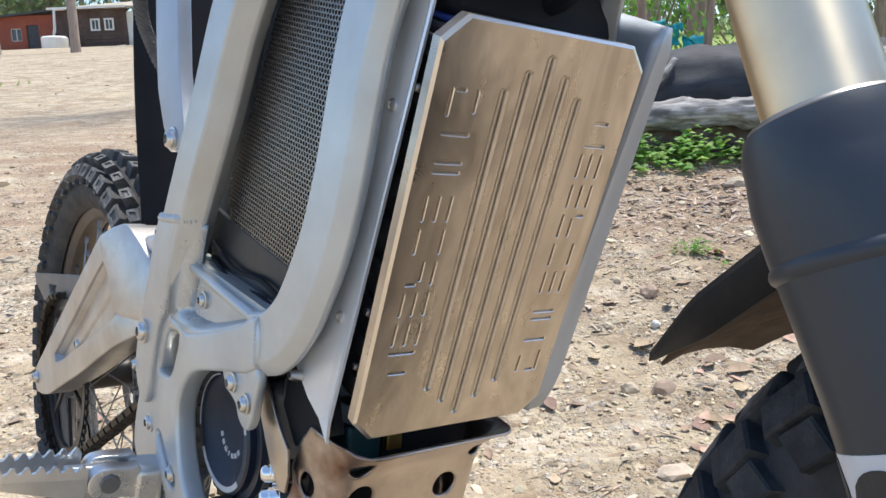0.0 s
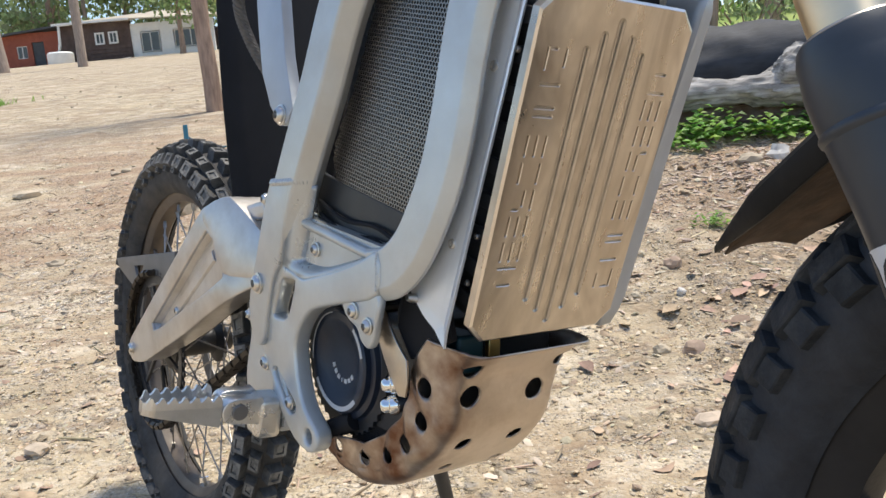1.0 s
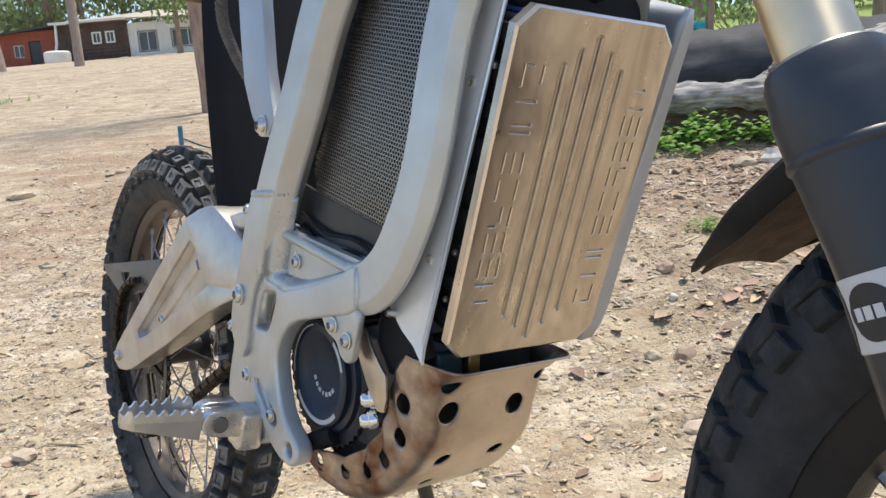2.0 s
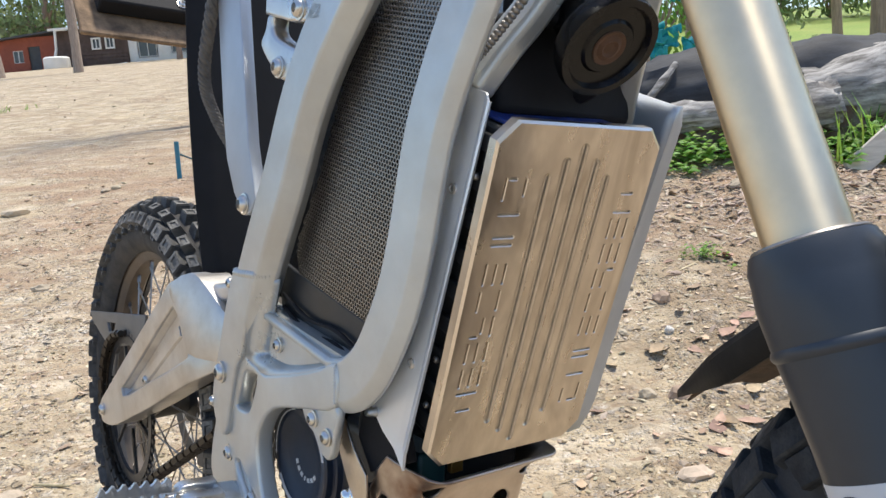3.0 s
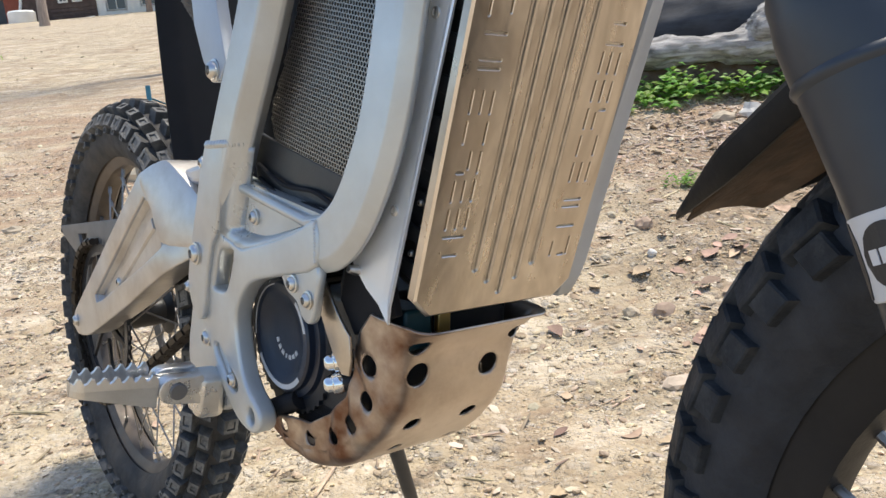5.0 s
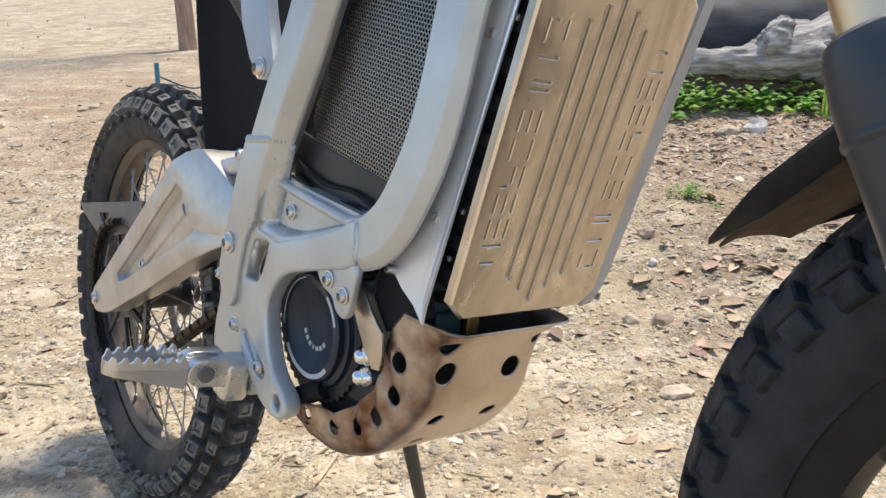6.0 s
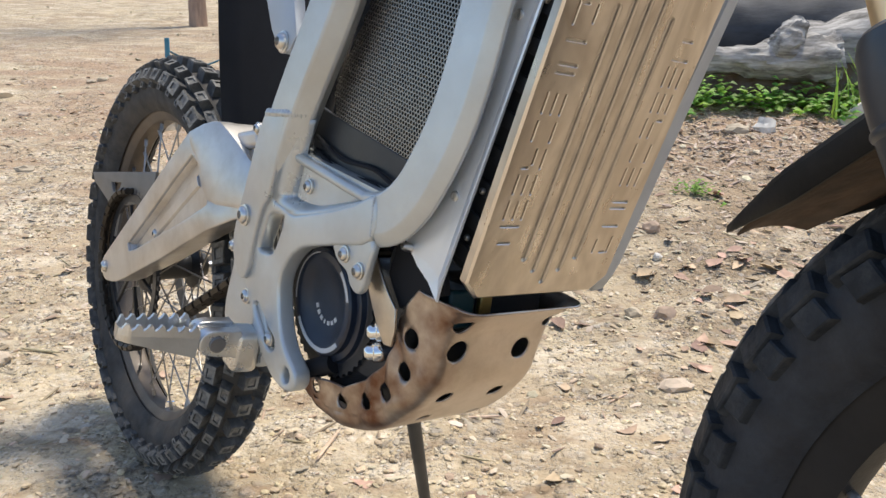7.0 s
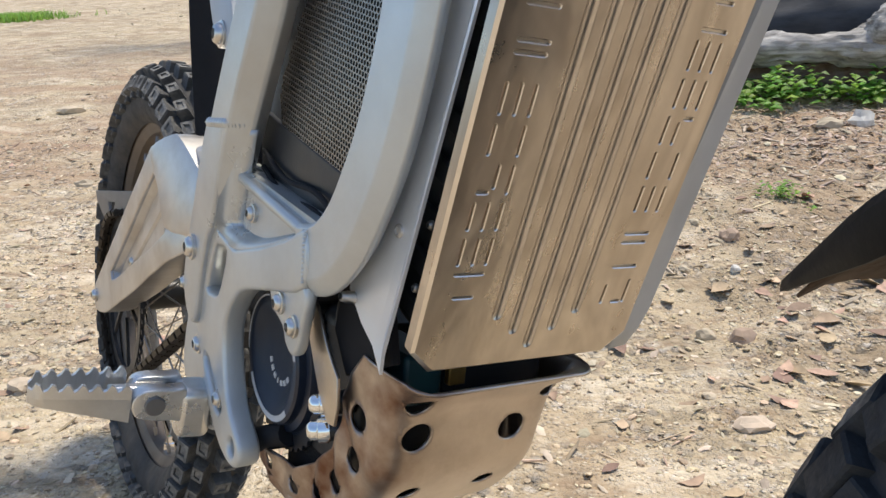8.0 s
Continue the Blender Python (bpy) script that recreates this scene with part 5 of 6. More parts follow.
mud = part("front_mudguard", fender(), [M_FENDER], bike, "black front mudguard, mud-caked underneath", solid=0.003)
bm = bmesh.new()
rings = []
for k in range(41):
    t = 0.012 + 0.98 * k / 40
    w = fender_half(t) * 0.94
    rings.append([bm.verts.new(fender_point(t, y, h)) for y, h in ((-w, -0.0075), (-w * 0.5, -0.0035), (0, -0.0025), (w * 0.5, -0.0035), (w, -0.0075))])
for p, q in zip(rings, rings[1:]):
    for i in range(4):
        bm.faces.new((p[i], p[i + 1], q[i + 1], q[i]))
part("mud_crust", bm, M_DARKMUD, mud, "dried brown mud", solid=0.0015)

# ---- horn, subframe, mudguards, stand ----
hc, hd = Vector((0.056, -0.006, 0.750)), Vector((0.80, -0.10, -0.67))
horn = part("horn", lathe([(r * 0.97, h) for r, h in ((0, -0.035), (0.020, -0.035), (0.024, -0.012), (0.035, -0.008), (0.037, 0.0), (0.036, 0.006), (0.031, 0.006), (0.029, 0.002), (0.020, 0.002), (0.018, 0.004), (0.008, 0.004), (0.006, 0.002), (0, 0.002))], hc, hd, n=40), M_HORN, bike, "round black horn with a rusty centre")
part("horn_centre", lathe([(0.0125, 0.0035), (0.012, 0.005), (0.009, 0.0042), (0.006, 0.0056), (0.004, 0.004), (0, 0.0048)], hc, hd, n=24), M_RUST, horn)
part("wiring_cover", block((-0.065, -0.055, 0.705), (0.012, 0.078, 0.772)), M_FLAP, bike, "black wiring cover", bevel=0.006)
part("horn_bracket", block((-0.020, -0.03, 0.765), (0.030, 0.02, 0.82)), M_FLAP, bike, bevel=0.004)
part("neck_brace", tube(spline([(-0.004, -0.066, 0.722), (0.010, -0.052, 0.750), (0.026, -0.036, 0.780), (0.060, -0.012, 0.850)], 5), box_section(0.026, 0.020, 0.004)), M_FRAME, bike, bevel=0.002)
weld("weld_bead", [(0.012, -0.077, 0.738), (0.026, -0.062, 0.764), (0.046, -0.045, 0.800), (0.066, -0.030, 0.84)], 0.0030, 34, M_SPOKE)
part("cable", tube(spline([(-0.04, -0.02, 0.76), (-0.02, 0.0, 0.735), (0.01, 0.02, 0.725), (0.03, 0.04, 0.75)], 6), round_section(0.008)), M_FLAP, bike)

strut = part("subframe_strut", sheet([(-0.392, 0.98), (-0.366, 0.836), (-0.360, 0.785), (-0.352, 0.725), (-0.343, 0.678), (-0.325, 0.645), (-0.311, 0.631), (-0.299, 0.624), (-0.286, 0.627), (-0.276, 0.640), (-0.282, 0.660), (-0.292, 0.691), (-0.298, 0.730), (-0.305, 0.774), (-0.313, 0.829), (-0.345, 0.98)], -0.098, -0.086, (), 0.0012), M_STRUT, bike, "blue-grey satin alloy subframe strut")
mirrored(strut)
bolt(bike, (-0.2990, -0.0985, 0.6345), r=0.011, h=0.007)
link = part("shock_link", sheet([(-0.2460, 0.8235), (-0.2179, 0.8180), (-0.1770, 0.8050), (-0.1440, 0.7960), (-0.1480, 0.7805), (-0.2000, 0.7885), (-0.2480, 0.8022)], -0.102, -0.070, (), 0.003), M_PEG, bike, "forged shock linkage")
part("link_arm", sheet(closed_spline([(-0.2475, 0.8016), (-0.2530, 0.7900), (-0.2620, 0.7770), (-0.2400, 0.7550), (-0.2215, 0.7430), (-0.2030, 0.7420), (-0.1881, 0.7505), (-0.1899, 0.7645), (-0.2071, 0.7710), (-0.2287, 0.7799), (-0.2390, 0.7896), (-0.2380, 0.8010)], 3), -0.100, -0.082, (), 0.004), M_PEG, link)
part("shock_body", block((-0.235, -0.085, 0.812), (-0.110, -0.040, 0.875)), M_FLAP, bike, "black shock body", bevel=0.012, segs=3)
bolt(bike, (-0.1818, -0.1025, 0.7963), r=0.010, h=0.006)
bolt(bike, (-0.2231, -0.1005, 0.7540), r=0.010, h=0.006)
way = spline([(-0.335, -0.100, 0.95), (-0.366, -0.102, 0.84), (-0.402, -0.098, 0.765), (-0.408, -0.082, 0.720), (-0.392, -0.060, 0.675), (-0.36, -0.045, 0.64)], 30)
cable = part("braided_cable", tube(way[::5], round_section(0.0052)), M_CABLE, bike, "braided grey cable")
for strand in range(4):
    coil = [p + Vector((math.cos(k * 0.55 + strand * math.pi / 2), math.sin(k * 0.55 + strand * math.pi / 2), 0)) * 0.0044 for k, p in enumerate(way)]
    part("strand", tube(coil, round_section(0.0026, 6)), M_CABLE, cable)
bm = bmesh.new()
rows_ = []
for k in range(17):
    t = k / 16
    z = 0.515 + 0.56 * t
    x = -0.545 - 0.02 * math.sin(t * 3.0) - 0.05 * t * t
    lo = -0.044 - 0.015 * t - 0.004 * math.sin(t * 5)
    rows_.append([bm.verts.new((x - 0.012 * (1 - (2 * s - 1) ** 2) * -1, lo + (0.135 - lo) * s, z - 0.02 * s * (1 - t))) for s in (0, 0.15, 0.35, 0.6, 0.85, 1)])
for p, q in zip(rows_, rows_[1:]):
    for i in range(5):
        bm.faces.new((p[i], p[i + 1], q[i + 1], q[i]))
part("rear_splash_guard", bm, M_FLAP, bike, "matte black splash guard ahead of the rear wheel", solid=0.003)
part("guard_clamp", tube(spline([(-0.535, -0.055, 0.528), (-0.49, -0.066, 0.522), (-0.44, -0.073, 0.530), (-0.375, -0.076, 0.540)], 6), box_section(0.020, 0.012, 0.004)), M_ARM, bike, bevel=0.002)
bolt(bike, (-0.369, -0.083, 0.550), r=0.007, h=0.005)
TAIL = Matrix.Translation((-0.90, 0, 0.878)) @ Matrix.Rotation(radians(-38), 4, "Y")
tail = part("tail_mudguard", block((-0.008, -0.104, 0.0), (0.0, 0.104, 0.30), m=TAIL), M_MUD, bike, "rear mudguard with muddy underside", bevel=0.003)
part("tail_box", block((0.001, -0.074, 0.045), (0.030, 0.080, 0.14), m=TAIL), M_FLAP, tail, "black light holder", bevel=0.004)
for y in (-0.048, 0.058):
    bolt(tail, TAIL @ Vector((0.031, y, 0.062)), TAIL.to_3x3() @ Vector((1, 0, 0)), 0.010, 0.005)
part("shock_spring", lathe([(0.02, 0), (0.02, 0.2), (0, 0.2), (0, 0)], (-0.40, 0.0, 0.56), (0.3, 0, 1), n=20), M_BLACK, bike)
part("side_stand", rod((-0.233, 0.046, 0.290), (-0.330, 0.188, 0.030), 0.0085, n=12, r2=0.0065), M_BLACK, bike, "thin black side stand")
part("stand_foot", block((-0.350, 0.165, 0.026), (-0.310, 0.215, 0.032)), M_BLACK, bike, bevel=0.002)


# ---- surroundings ----
M_GREYWOOD = material("grey_weathered_wood", (0.37, 0.35, 0.325), 0.9, 0.0, 0.5, 14, 1.0, 40, (0.085, 0.075, 0.065), 0.85, 9, stretch=(0.25, 2.5, 2.5))
M_DARKBARK = material("charred_dark_bark", (0.030, 0.033, 0.040), 0.75, 0.0, 0.4, 14, 0.6, 40, (0.075, 0.075, 0.08), 0.5, 4, stretch=(0.5, 2, 2))
M_ROOT = material("brown_root_wood", (0.12, 0.075, 0.05), 0.9, 0.0, 0.4, 14, 0.8, 40, (0.28, 0.25, 0.22), 0.6, 6)
M_STONE = material("pale_stone", (0.52, 0.445, 0.32), 0.9, 0.0, 0.2, 30, 0.5, 120, island=0.3)
M_ROCK = material("dusty_rock", (0.51, 0.42, 0.31), 0.9, 0.0, 0.3, 25, 0.7, 60, (0.36, 0.28, 0.20), 0.5, 12, random_tint=0.2)
M_CLOD = material("earth_clod", (0.49, 0.385, 0.26), 0.95, 0.0, 0.3, 60, 0.9, 160, island=0.3)
M_CHIP = material("wood_chip", (0.42, 0.335, 0.26), 0.9, 0.0, 0.25, 40, 0.4, 120, island=0.34)
M_PALECHIP = material("pale_fragment", (0.50, 0.42, 0.315), 0.9, 0.0, 0.2, 40, 0.4, 120, island=0.35)
M_TWIG = material("dry_twig", (0.40, 0.31, 0.21), 0.9, 0.0, 0.3, 40, 0.3, 120, island=0.45)
M_LEAF = material("dead_leaf", (0.39, 0.27, 0.185), 0.8, 0.0, 0.3, 40, 0.3, 100, island=0.4)
M_WEED = leafy("weed_leaf", (0.22, 0.39, 0.07))
M_GRASS = material("grass", (0.20, 0.29, 0.045), 0.7, 0.0, 0.3, 20, 0.3, 40, (0.34, 0.34, 0.09), 0.5, 0.6)
M_FOLIAGE = leafy("tree_leaf", (0.21, 0.28, 0.11), 0.45)
M_FOLIAGE2 = leafy("pale_tree_leaf", (0.27, 0.33, 0.15), 0.45)
M_BARK = material("tree_bark", (0.37, 0.255, 0.19), 0.9, 0.0, 0.35, 10, 0.9, 25, (0.20, 0.13, 0.095), 0.6, 4, stretch=(3, 3, 0.5))
M_PALEBARK = material("pale_bark", (0.34, 0.27, 0.22), 0.9, 0.0, 0.3, 8, 0.8, 25, (0.26, 0.20, 0.16), 0.5, 3, stretch=(3, 3, 0.5))
M_REDWALL = material("red_brick_wall", (0.30, 0.085, 0.050), 0.85, 0.0, 0.2, 4, 0.3, 30, (0.20, 0.06, 0.04), 0.5, 1)
M_TIMBER = material("dark_timber_boards", (0.085, 0.055, 0.045), 0.8, 0.0, 0.3, 3, 0.3, 30, (0.16, 0.12, 0.10), 0.5, 1)
M_WHITEWALL = material("white_painted_wall", (0.78, 0.77, 0.74), 0.7, 0.0, 0.05, 3, 0.1, 30, (0.60, 0.58, 0.55), 0.4, 0.8)
M_ROOF = material("pale_sheet_roof", (0.50, 0.44, 0.35), 0.6, 0.2, 0.1, 2, 0.1, 30, (0.36, 0.32, 0.27), 0.5, 0.6)
M_DARKROOF = material("dark_roof_edge", (0.06, 0.065, 0.07), 0.7, 0.0, 0.2, 3)
M_GLASS = material("dark_window_glass", (0.07, 0.08, 0.085), 0.15)
M_STAKE = material("blue_painted_stake", (0.02, 0.17, 0.26), 0.6, 0.0, 0.15, 30, 0.2, 100, (0.20, 0.26, 0.28), 0.3, 25)
M_NET = material("teal_netting", (0.02, 0.34, 0.36), 0.6, 0.0, 0.3, 20)
M_ROPE = material("blue_rope", (0.03, 0.10, 0.14), 0.8)


def limb(points, radii, bm=None, n=14, rough=0.1, seed=0):
    """A tapering, uneven limb through points."""
    bm = bm or bmesh.new()
    P = [Vector(p) for p in points]
    rings = []
    for i, p in enumerate(P):
        d = (P[min(i + 1, len(P) - 1)] - P[max(i - 1, 0)]).normalized()
        u = d.orthogonal().normalized()
        if abs(d.z) < 0.9:
            u = d.cross(Vector((0, 0, 1))).normalized()
        v = u.cross(d)
        r = float(np.interp(i / max(1, len(P) - 1), np.linspace(0, 1, len(radii)), radii))
        ring = []
        for k in range(n):
            a = 2 * math.pi * k / n
            w = 1 + rough * (noise.noise(Vector((math.cos(a) * 1.5 + seed, math.sin(a) * 1.5, i * 0.35))) + 0.6 * noise.noise(Vector((math.cos(a) * 5 + seed, math.sin(a) * 5, i * 0.5))))
            ring.append(bm.verts.new(p + (u * math.cos(a) + v * math.sin(a)) * r * w))
        rings.append(ring)
    for p, q in zip(rings, rings[1:]):
        for k in range(n):
            bm.faces.new((p[k], p[(k + 1) % n], q[(k + 1) % n], q[k]))
    bm.faces.new(rings[0])
    bm.faces.new(rings[-1][::-1])
    return bm


def thing(name, label, category, group="", at=(0, 0, 0)):
    e = new(name)
    e.location = at
    return tagged(e, label, category, group)


# fallen logs
log = thing("fallen_log", "thick fallen trunk, dark bark over bare grey wood", "log")
part("dark_trunk", limb(spline([(1.05, 4.72, 0.70), (1.5, 4.65, 0.74), (2.1, 4.6, 0.74), (2.7, 4.5, 0.74)], 10), [0.20, 0.27, 0.28, 0.26], n=40, rough=0.12, seed=2), M_DARKBARK, log, "smooth dark bark")
part("grey_trunk", limb(spline([(1.95, 4.35, 0.66), (2.5, 4.35, 0.70), (3.2, 4.3, 0.74), (4.6, 4.2, 0.80)], 12), [0.15, 0.24, 0.25, 0.28], n=40, rough=0.16, seed=5), M_GREYWOOD, log, "bare grey wood")
part("branch_ridge", limb(spline([(0.95, 4.22, 0.60), (1.25, 4.18, 0.625), (1.55, 4.15, 0.625), (1.8, 4.14, 0.62), (2.1, 4.18, 0.64)], 10), [0.05, 0.085, 0.07, 0.10, 0.14], n=40, rough=0.28, seed=8), M_GREYWOOD, log, "twisted grey branch")
part("branch_stub", limb(spline([(1.78, 4.16, 0.64), (1.80, 4.10, 0.70), (1.84, 4.10, 0.77), (1.88, 4.12, 0.82)], 8), [0.10, 0.085, 0.07, 0.05], n=32, rough=0.25, seed=11), M_GREYWOOD, log)
part("root_base", limb(spline([(0.95, 4.35, 0.46), (1.4, 4.32, 0.48), (2.0, 4.3, 0.50), (2.6, 4.3, 0.52)], 8), [0.09, 0.13, 0.14, 0.12], n=28, rough=0.4, seed=14), M_ROOT, log, "dark brown decayed wood")
part("bark_strip", limb(spline([(1.10, 4.46, 0.60), (1.15, 4.41, 0.70), (1.25, 4.40, 0.82), (1.36, 4.46, 0.93)], 8), [0.024, 0.024, 0.022, 0.016], n=12, rough=0.3, seed=3), M_GREYWOOD, log)


def scatter(name, mat, count, area, size, seed, flat=1.0, long=1.0, label="", category="", sink=0.25, dens=None, sub=1):
    """Many small lumps lying on the ground, joined."""
    rnd = random.Random(seed)
    base = bmesh.new()
    bmesh.ops.create_icosphere(base, subdivisions=sub, radius=1)
    bv = [v.co.copy() for v in base.verts]
    bf = [[v.index for v in f.verts] for f in base.faces]
    base.free()
    V, F = [], []
    while count > 0:
        x, y = rnd.uniform(area[0], area[1]), rnd.uniform(area[2], area[3])
        if dens and rnd.random() > dens(x, y):
            continue
        count -= 1
        s = size[0] * (size[1] / size[0]) ** (rnd.random() ** 1.8)
        rot = Euler((rnd.uniform(-0.4, 0.4), rnd.uniform(-0.4, 0.4), rnd.uniform(0, 6.28))).to_matrix()
        sx, sy, sz = s * rnd.uniform(0.8, 1.3) * long, s * rnd.uniform(0.7, 1.0) / math.sqrt(long), s * rnd.uniform(0.5, 0.9) * flat
        o = len(V)
        c = Vector((x, y, ground_height(x, y) + sz * (1 - 2 * sink)))
        for v in bv:
            j = rnd.uniform(0.78, 1.15)
            V.append(c + rot @ Vector((v.x * sx * j, v.y * sy * j, v.z * sz * j)))
        F += [[o + i for i in f] for f in bf]
    me = bpy.data.meshes.new(name)
    me.from_pydata(V, [], F)
    me.materials.append(mat)
    return tagged(new(name, me), label, category, kind="stuff")


clump = lambda x, y: 0.25 + 0.75 * max(0, min(1, 0.5 + 1.3 * noise.noise(Vector((x * 1.3, y * 1.3, 4.0)))))
scatter("gravel", M_STONE, 8000, (-1.7, 2.2, 0.75, 3.2), (0.0018, 0.007), 1, 0.5, label="pale gravel lying on the dirt", category="gravel", dens=clump)
scatter("pebbles", M_STONE, 800, (-3.5, 3.2, 0.8, 6.0), (0.005, 0.020), 2, 0.5, label="scattered pale pebbles on the dirt", category="pebbles", dens=clump)
mulch = lambda x, y: max(0.0, min(1.0, (y - 2.7) / 0.5)) + 0.10 * max(0.0, min(1.0, y - 1.6))
scatter("wood_chips", M_CHIP, 6500, (0.3, 3.0, 1.3, 4.1), (0.004, 0.019), 3, 0.35, 2.2, "grey and brown bark and wood chips over the dirt", "mulch", dens=mulch)
scatter("pale_fragments", M_PALECHIP, 7500, (-2.4, 2.2, 0.85, 4.2), (0.003, 0.012), 31, 0.30, 1.5, "pale flat fragments of bark and stone on the dirt", "debris", dens=clump)
scatter("twigs", M_TWIG, 900, (-2.4, 2.6, 1.0, 4.4), (0.005, 0.011), 32, 0.5, 5.0, "short dry twigs and straw lying on the dirt", "twigs", sink=0.1)
scatter("clods", M_CLOD, 13000, (-1.5, 1.9, 0.8, 3.2), (0.002, 0.010), 4, 0.6, label="dusty clods of dug earth", category="earth")
scatter("far_stones", M_STONE, 420, (-9, 1.0, 5, 20), (0.010, 0.035), 6, 0.6, label="pale stones on the far dirt slope", category="stones")


def leaf_litter(name, count, area, seed, size, mat, label):
    rnd = random.Random(seed)
    V, F = [], []
    for _ in range(count):
        x, y = rnd.uniform(area[0], area[1]), rnd.uniform(area[2], area[3])
        s = rnd.uniform(*size)
        rot = Euler((rnd.uniform(-0.3, 0.3), rnd.uniform(-0.3, 0.3), rnd.uniform(0, 6.28))).to_matrix()
        c = Vector((x, y, ground_height(x, y) + 0.003))
        o = len(V)
        curl = rnd.uniform(-0.3, 0.7)
        tear = rnd.uniform(0.4, 1.6)
        skew = rnd.uniform(-0.25, 0.25)
        for i, w in ((0, 0.02), (0.2, 0.20 * tear), (0.45, 0.27), (0.75, 0.18 / tear), (1.0, 0.01)):
            for q in (-1, 0, 1):
                V.append(c + rot @ Vector(((i - 0.5 + q * skew * w) * s, q * w * s * (1 + 0.5 * skew * q), (curl * w * abs(q) + 0.25 * (i - 0.5) ** 2) * s)))
        for i in range(4):
            for q in range(2):
                F.append([o + i * 3 + q, o + i * 3 + q + 1, o + (i + 1) * 3 + q + 1, o + (i + 1) * 3 + q])
    me = bpy.data.meshes.new(name)
    me.from_pydata(V, [], F)
    me.materials.append(mat)
    for p in me.polygons:
        p.use_smooth = True
    ob = tagged(new(name, me), label, "leaves", kind="stuff")
    return ob


leaf_litter("dead_leaves", 380, (0.2, 2.8, 1.0, 4.0), 7, (0.02, 0.065), M_LEAF, "curled brown dead leaves on the dirt")
leaf_litter("leaf_drift", 70, (0.45, 1.25, 1.25, 2.0), 17, (0.03, 0.075), M_LEAF, "drift of torn dry brown leaves on the dirt")
leaf_litter("sparse_dead_leaves", 240, (-2.6, 0.4, 0.8, 5.0), 8, (0.015, 0.05), M_LEAF, "a few curled dead leaves on bare dirt")


def rock(x, y, s, shape=(1, 0.8, 0.5), turn=0.0, mat=None, label="pale angular stone half sunk in the dirt", seed=0):
    bm = bmesh.new()
    bmesh.ops.create_icosphere(bm, subdivisions=2, radius=1)
    for v in bm.verts:
        k = 1 + 0.45 * noise.noise(v.co * 1.3 + Vector((seed * 3.1, 0, 0))) + 0.1 * noise.noise(v.co * 4 + Vector((seed, 0, 0)))
        v.co = Vector((v.co.x * shape[0], v.co.y * shape[1], v.co.z * shape[2])) * k * s
    ob = part("stone", bm, mat or M_ROCK, None, angle=30, crease=16)
    ob.matrix_basis = Matrix.Translation((x, y, ground_height(x, y) + s * shape[2] * 0.35)) @ Matrix.Rotation(turn, 4, "Z")
    return tagged(ob, label, "stone", "stones on the ground")


rnd = random.Random(21)
for k in range(26):
    x, y = rnd.uniform(0.3, 2.2), rnd.uniform(1.15, 3.6)
    rock(x, y, rnd.uniform(0.007, 0.015) * (0.7 + 0.2 * y), (1, rnd.uniform(0.6, 0.9), rnd.uniform(0.4, 0.7)), rnd.uniform(0, 6), seed=k)
for k in range(30):
    x, y = rnd.uniform(-2.2, -0.2), rnd.uniform(1.3, 5.5)
    rock(x, y, rnd.uniform(0.012, 0.04), (1, rnd.uniform(0.6, 0.9), rnd.uniform(0.35, 0.6)), rnd.uniform(0, 6), seed=k + 60)


M_WHITEROCK = material("white_rock", (0.60, 0.57, 0.52), 0.9, 0.0, 0.15, 25, 0.6, 60)
M_REDROCK = material("red_brown_rock", (0.37, 0.27, 0.195), 0.9, 0.0, 0.3, 25, 0.6, 60, (0.33, 0.24, 0.19), 0.5, 20)
rock(1.51, 3.55, 0.060, (1, 0.7, 0.8), 0.5, M_WHITEROCK, "chalky white angular rock on the mulch", 101)
rock(1.36, 3.50, 0.055, (1.2, 0.7, 0.5), 0.1, M_ROCK, "grey flat rock beside the white one", 102)
rock(0.395, 1.265, 0.030, (1.15, 0.75, 0.42), 0.35, M_ROCK, "flat pale stone on the gravel", 103)
rock(0.47, 1.60, 0.030, (1.1, 0.8, 0.6), 0.8, M_REDROCK, "dark red-brown stone on the gravel", 104)
rock(0.40, 1.62, 0.022, (1, 0.8, 0.7), 0.2, M_ROCK, "grey stone beside a red one", 105)
rock(-2.5, 4.3, 0.06, (1.2, 0.8, 0.5), 0.2, M_ROCK, "brown clod of earth on bare dirt", 106)
rock(-1.36, 3.55, 0.10, (1.2, 0.8, 0.6), 0.4, M_ROCK, "large tan rock behind the rear wheel", 107)
rock(0.60, 2.20, 0.032, (1, 0.8, 0.7), 1.4, M_REDROCK, "pinkish broken stone in the rubble", 108)
rock(0.55, 1.95, 0.014, (1, 0.9, 0.8), 1.0, M_WHITEROCK, "small white stone in the rubble", 109)

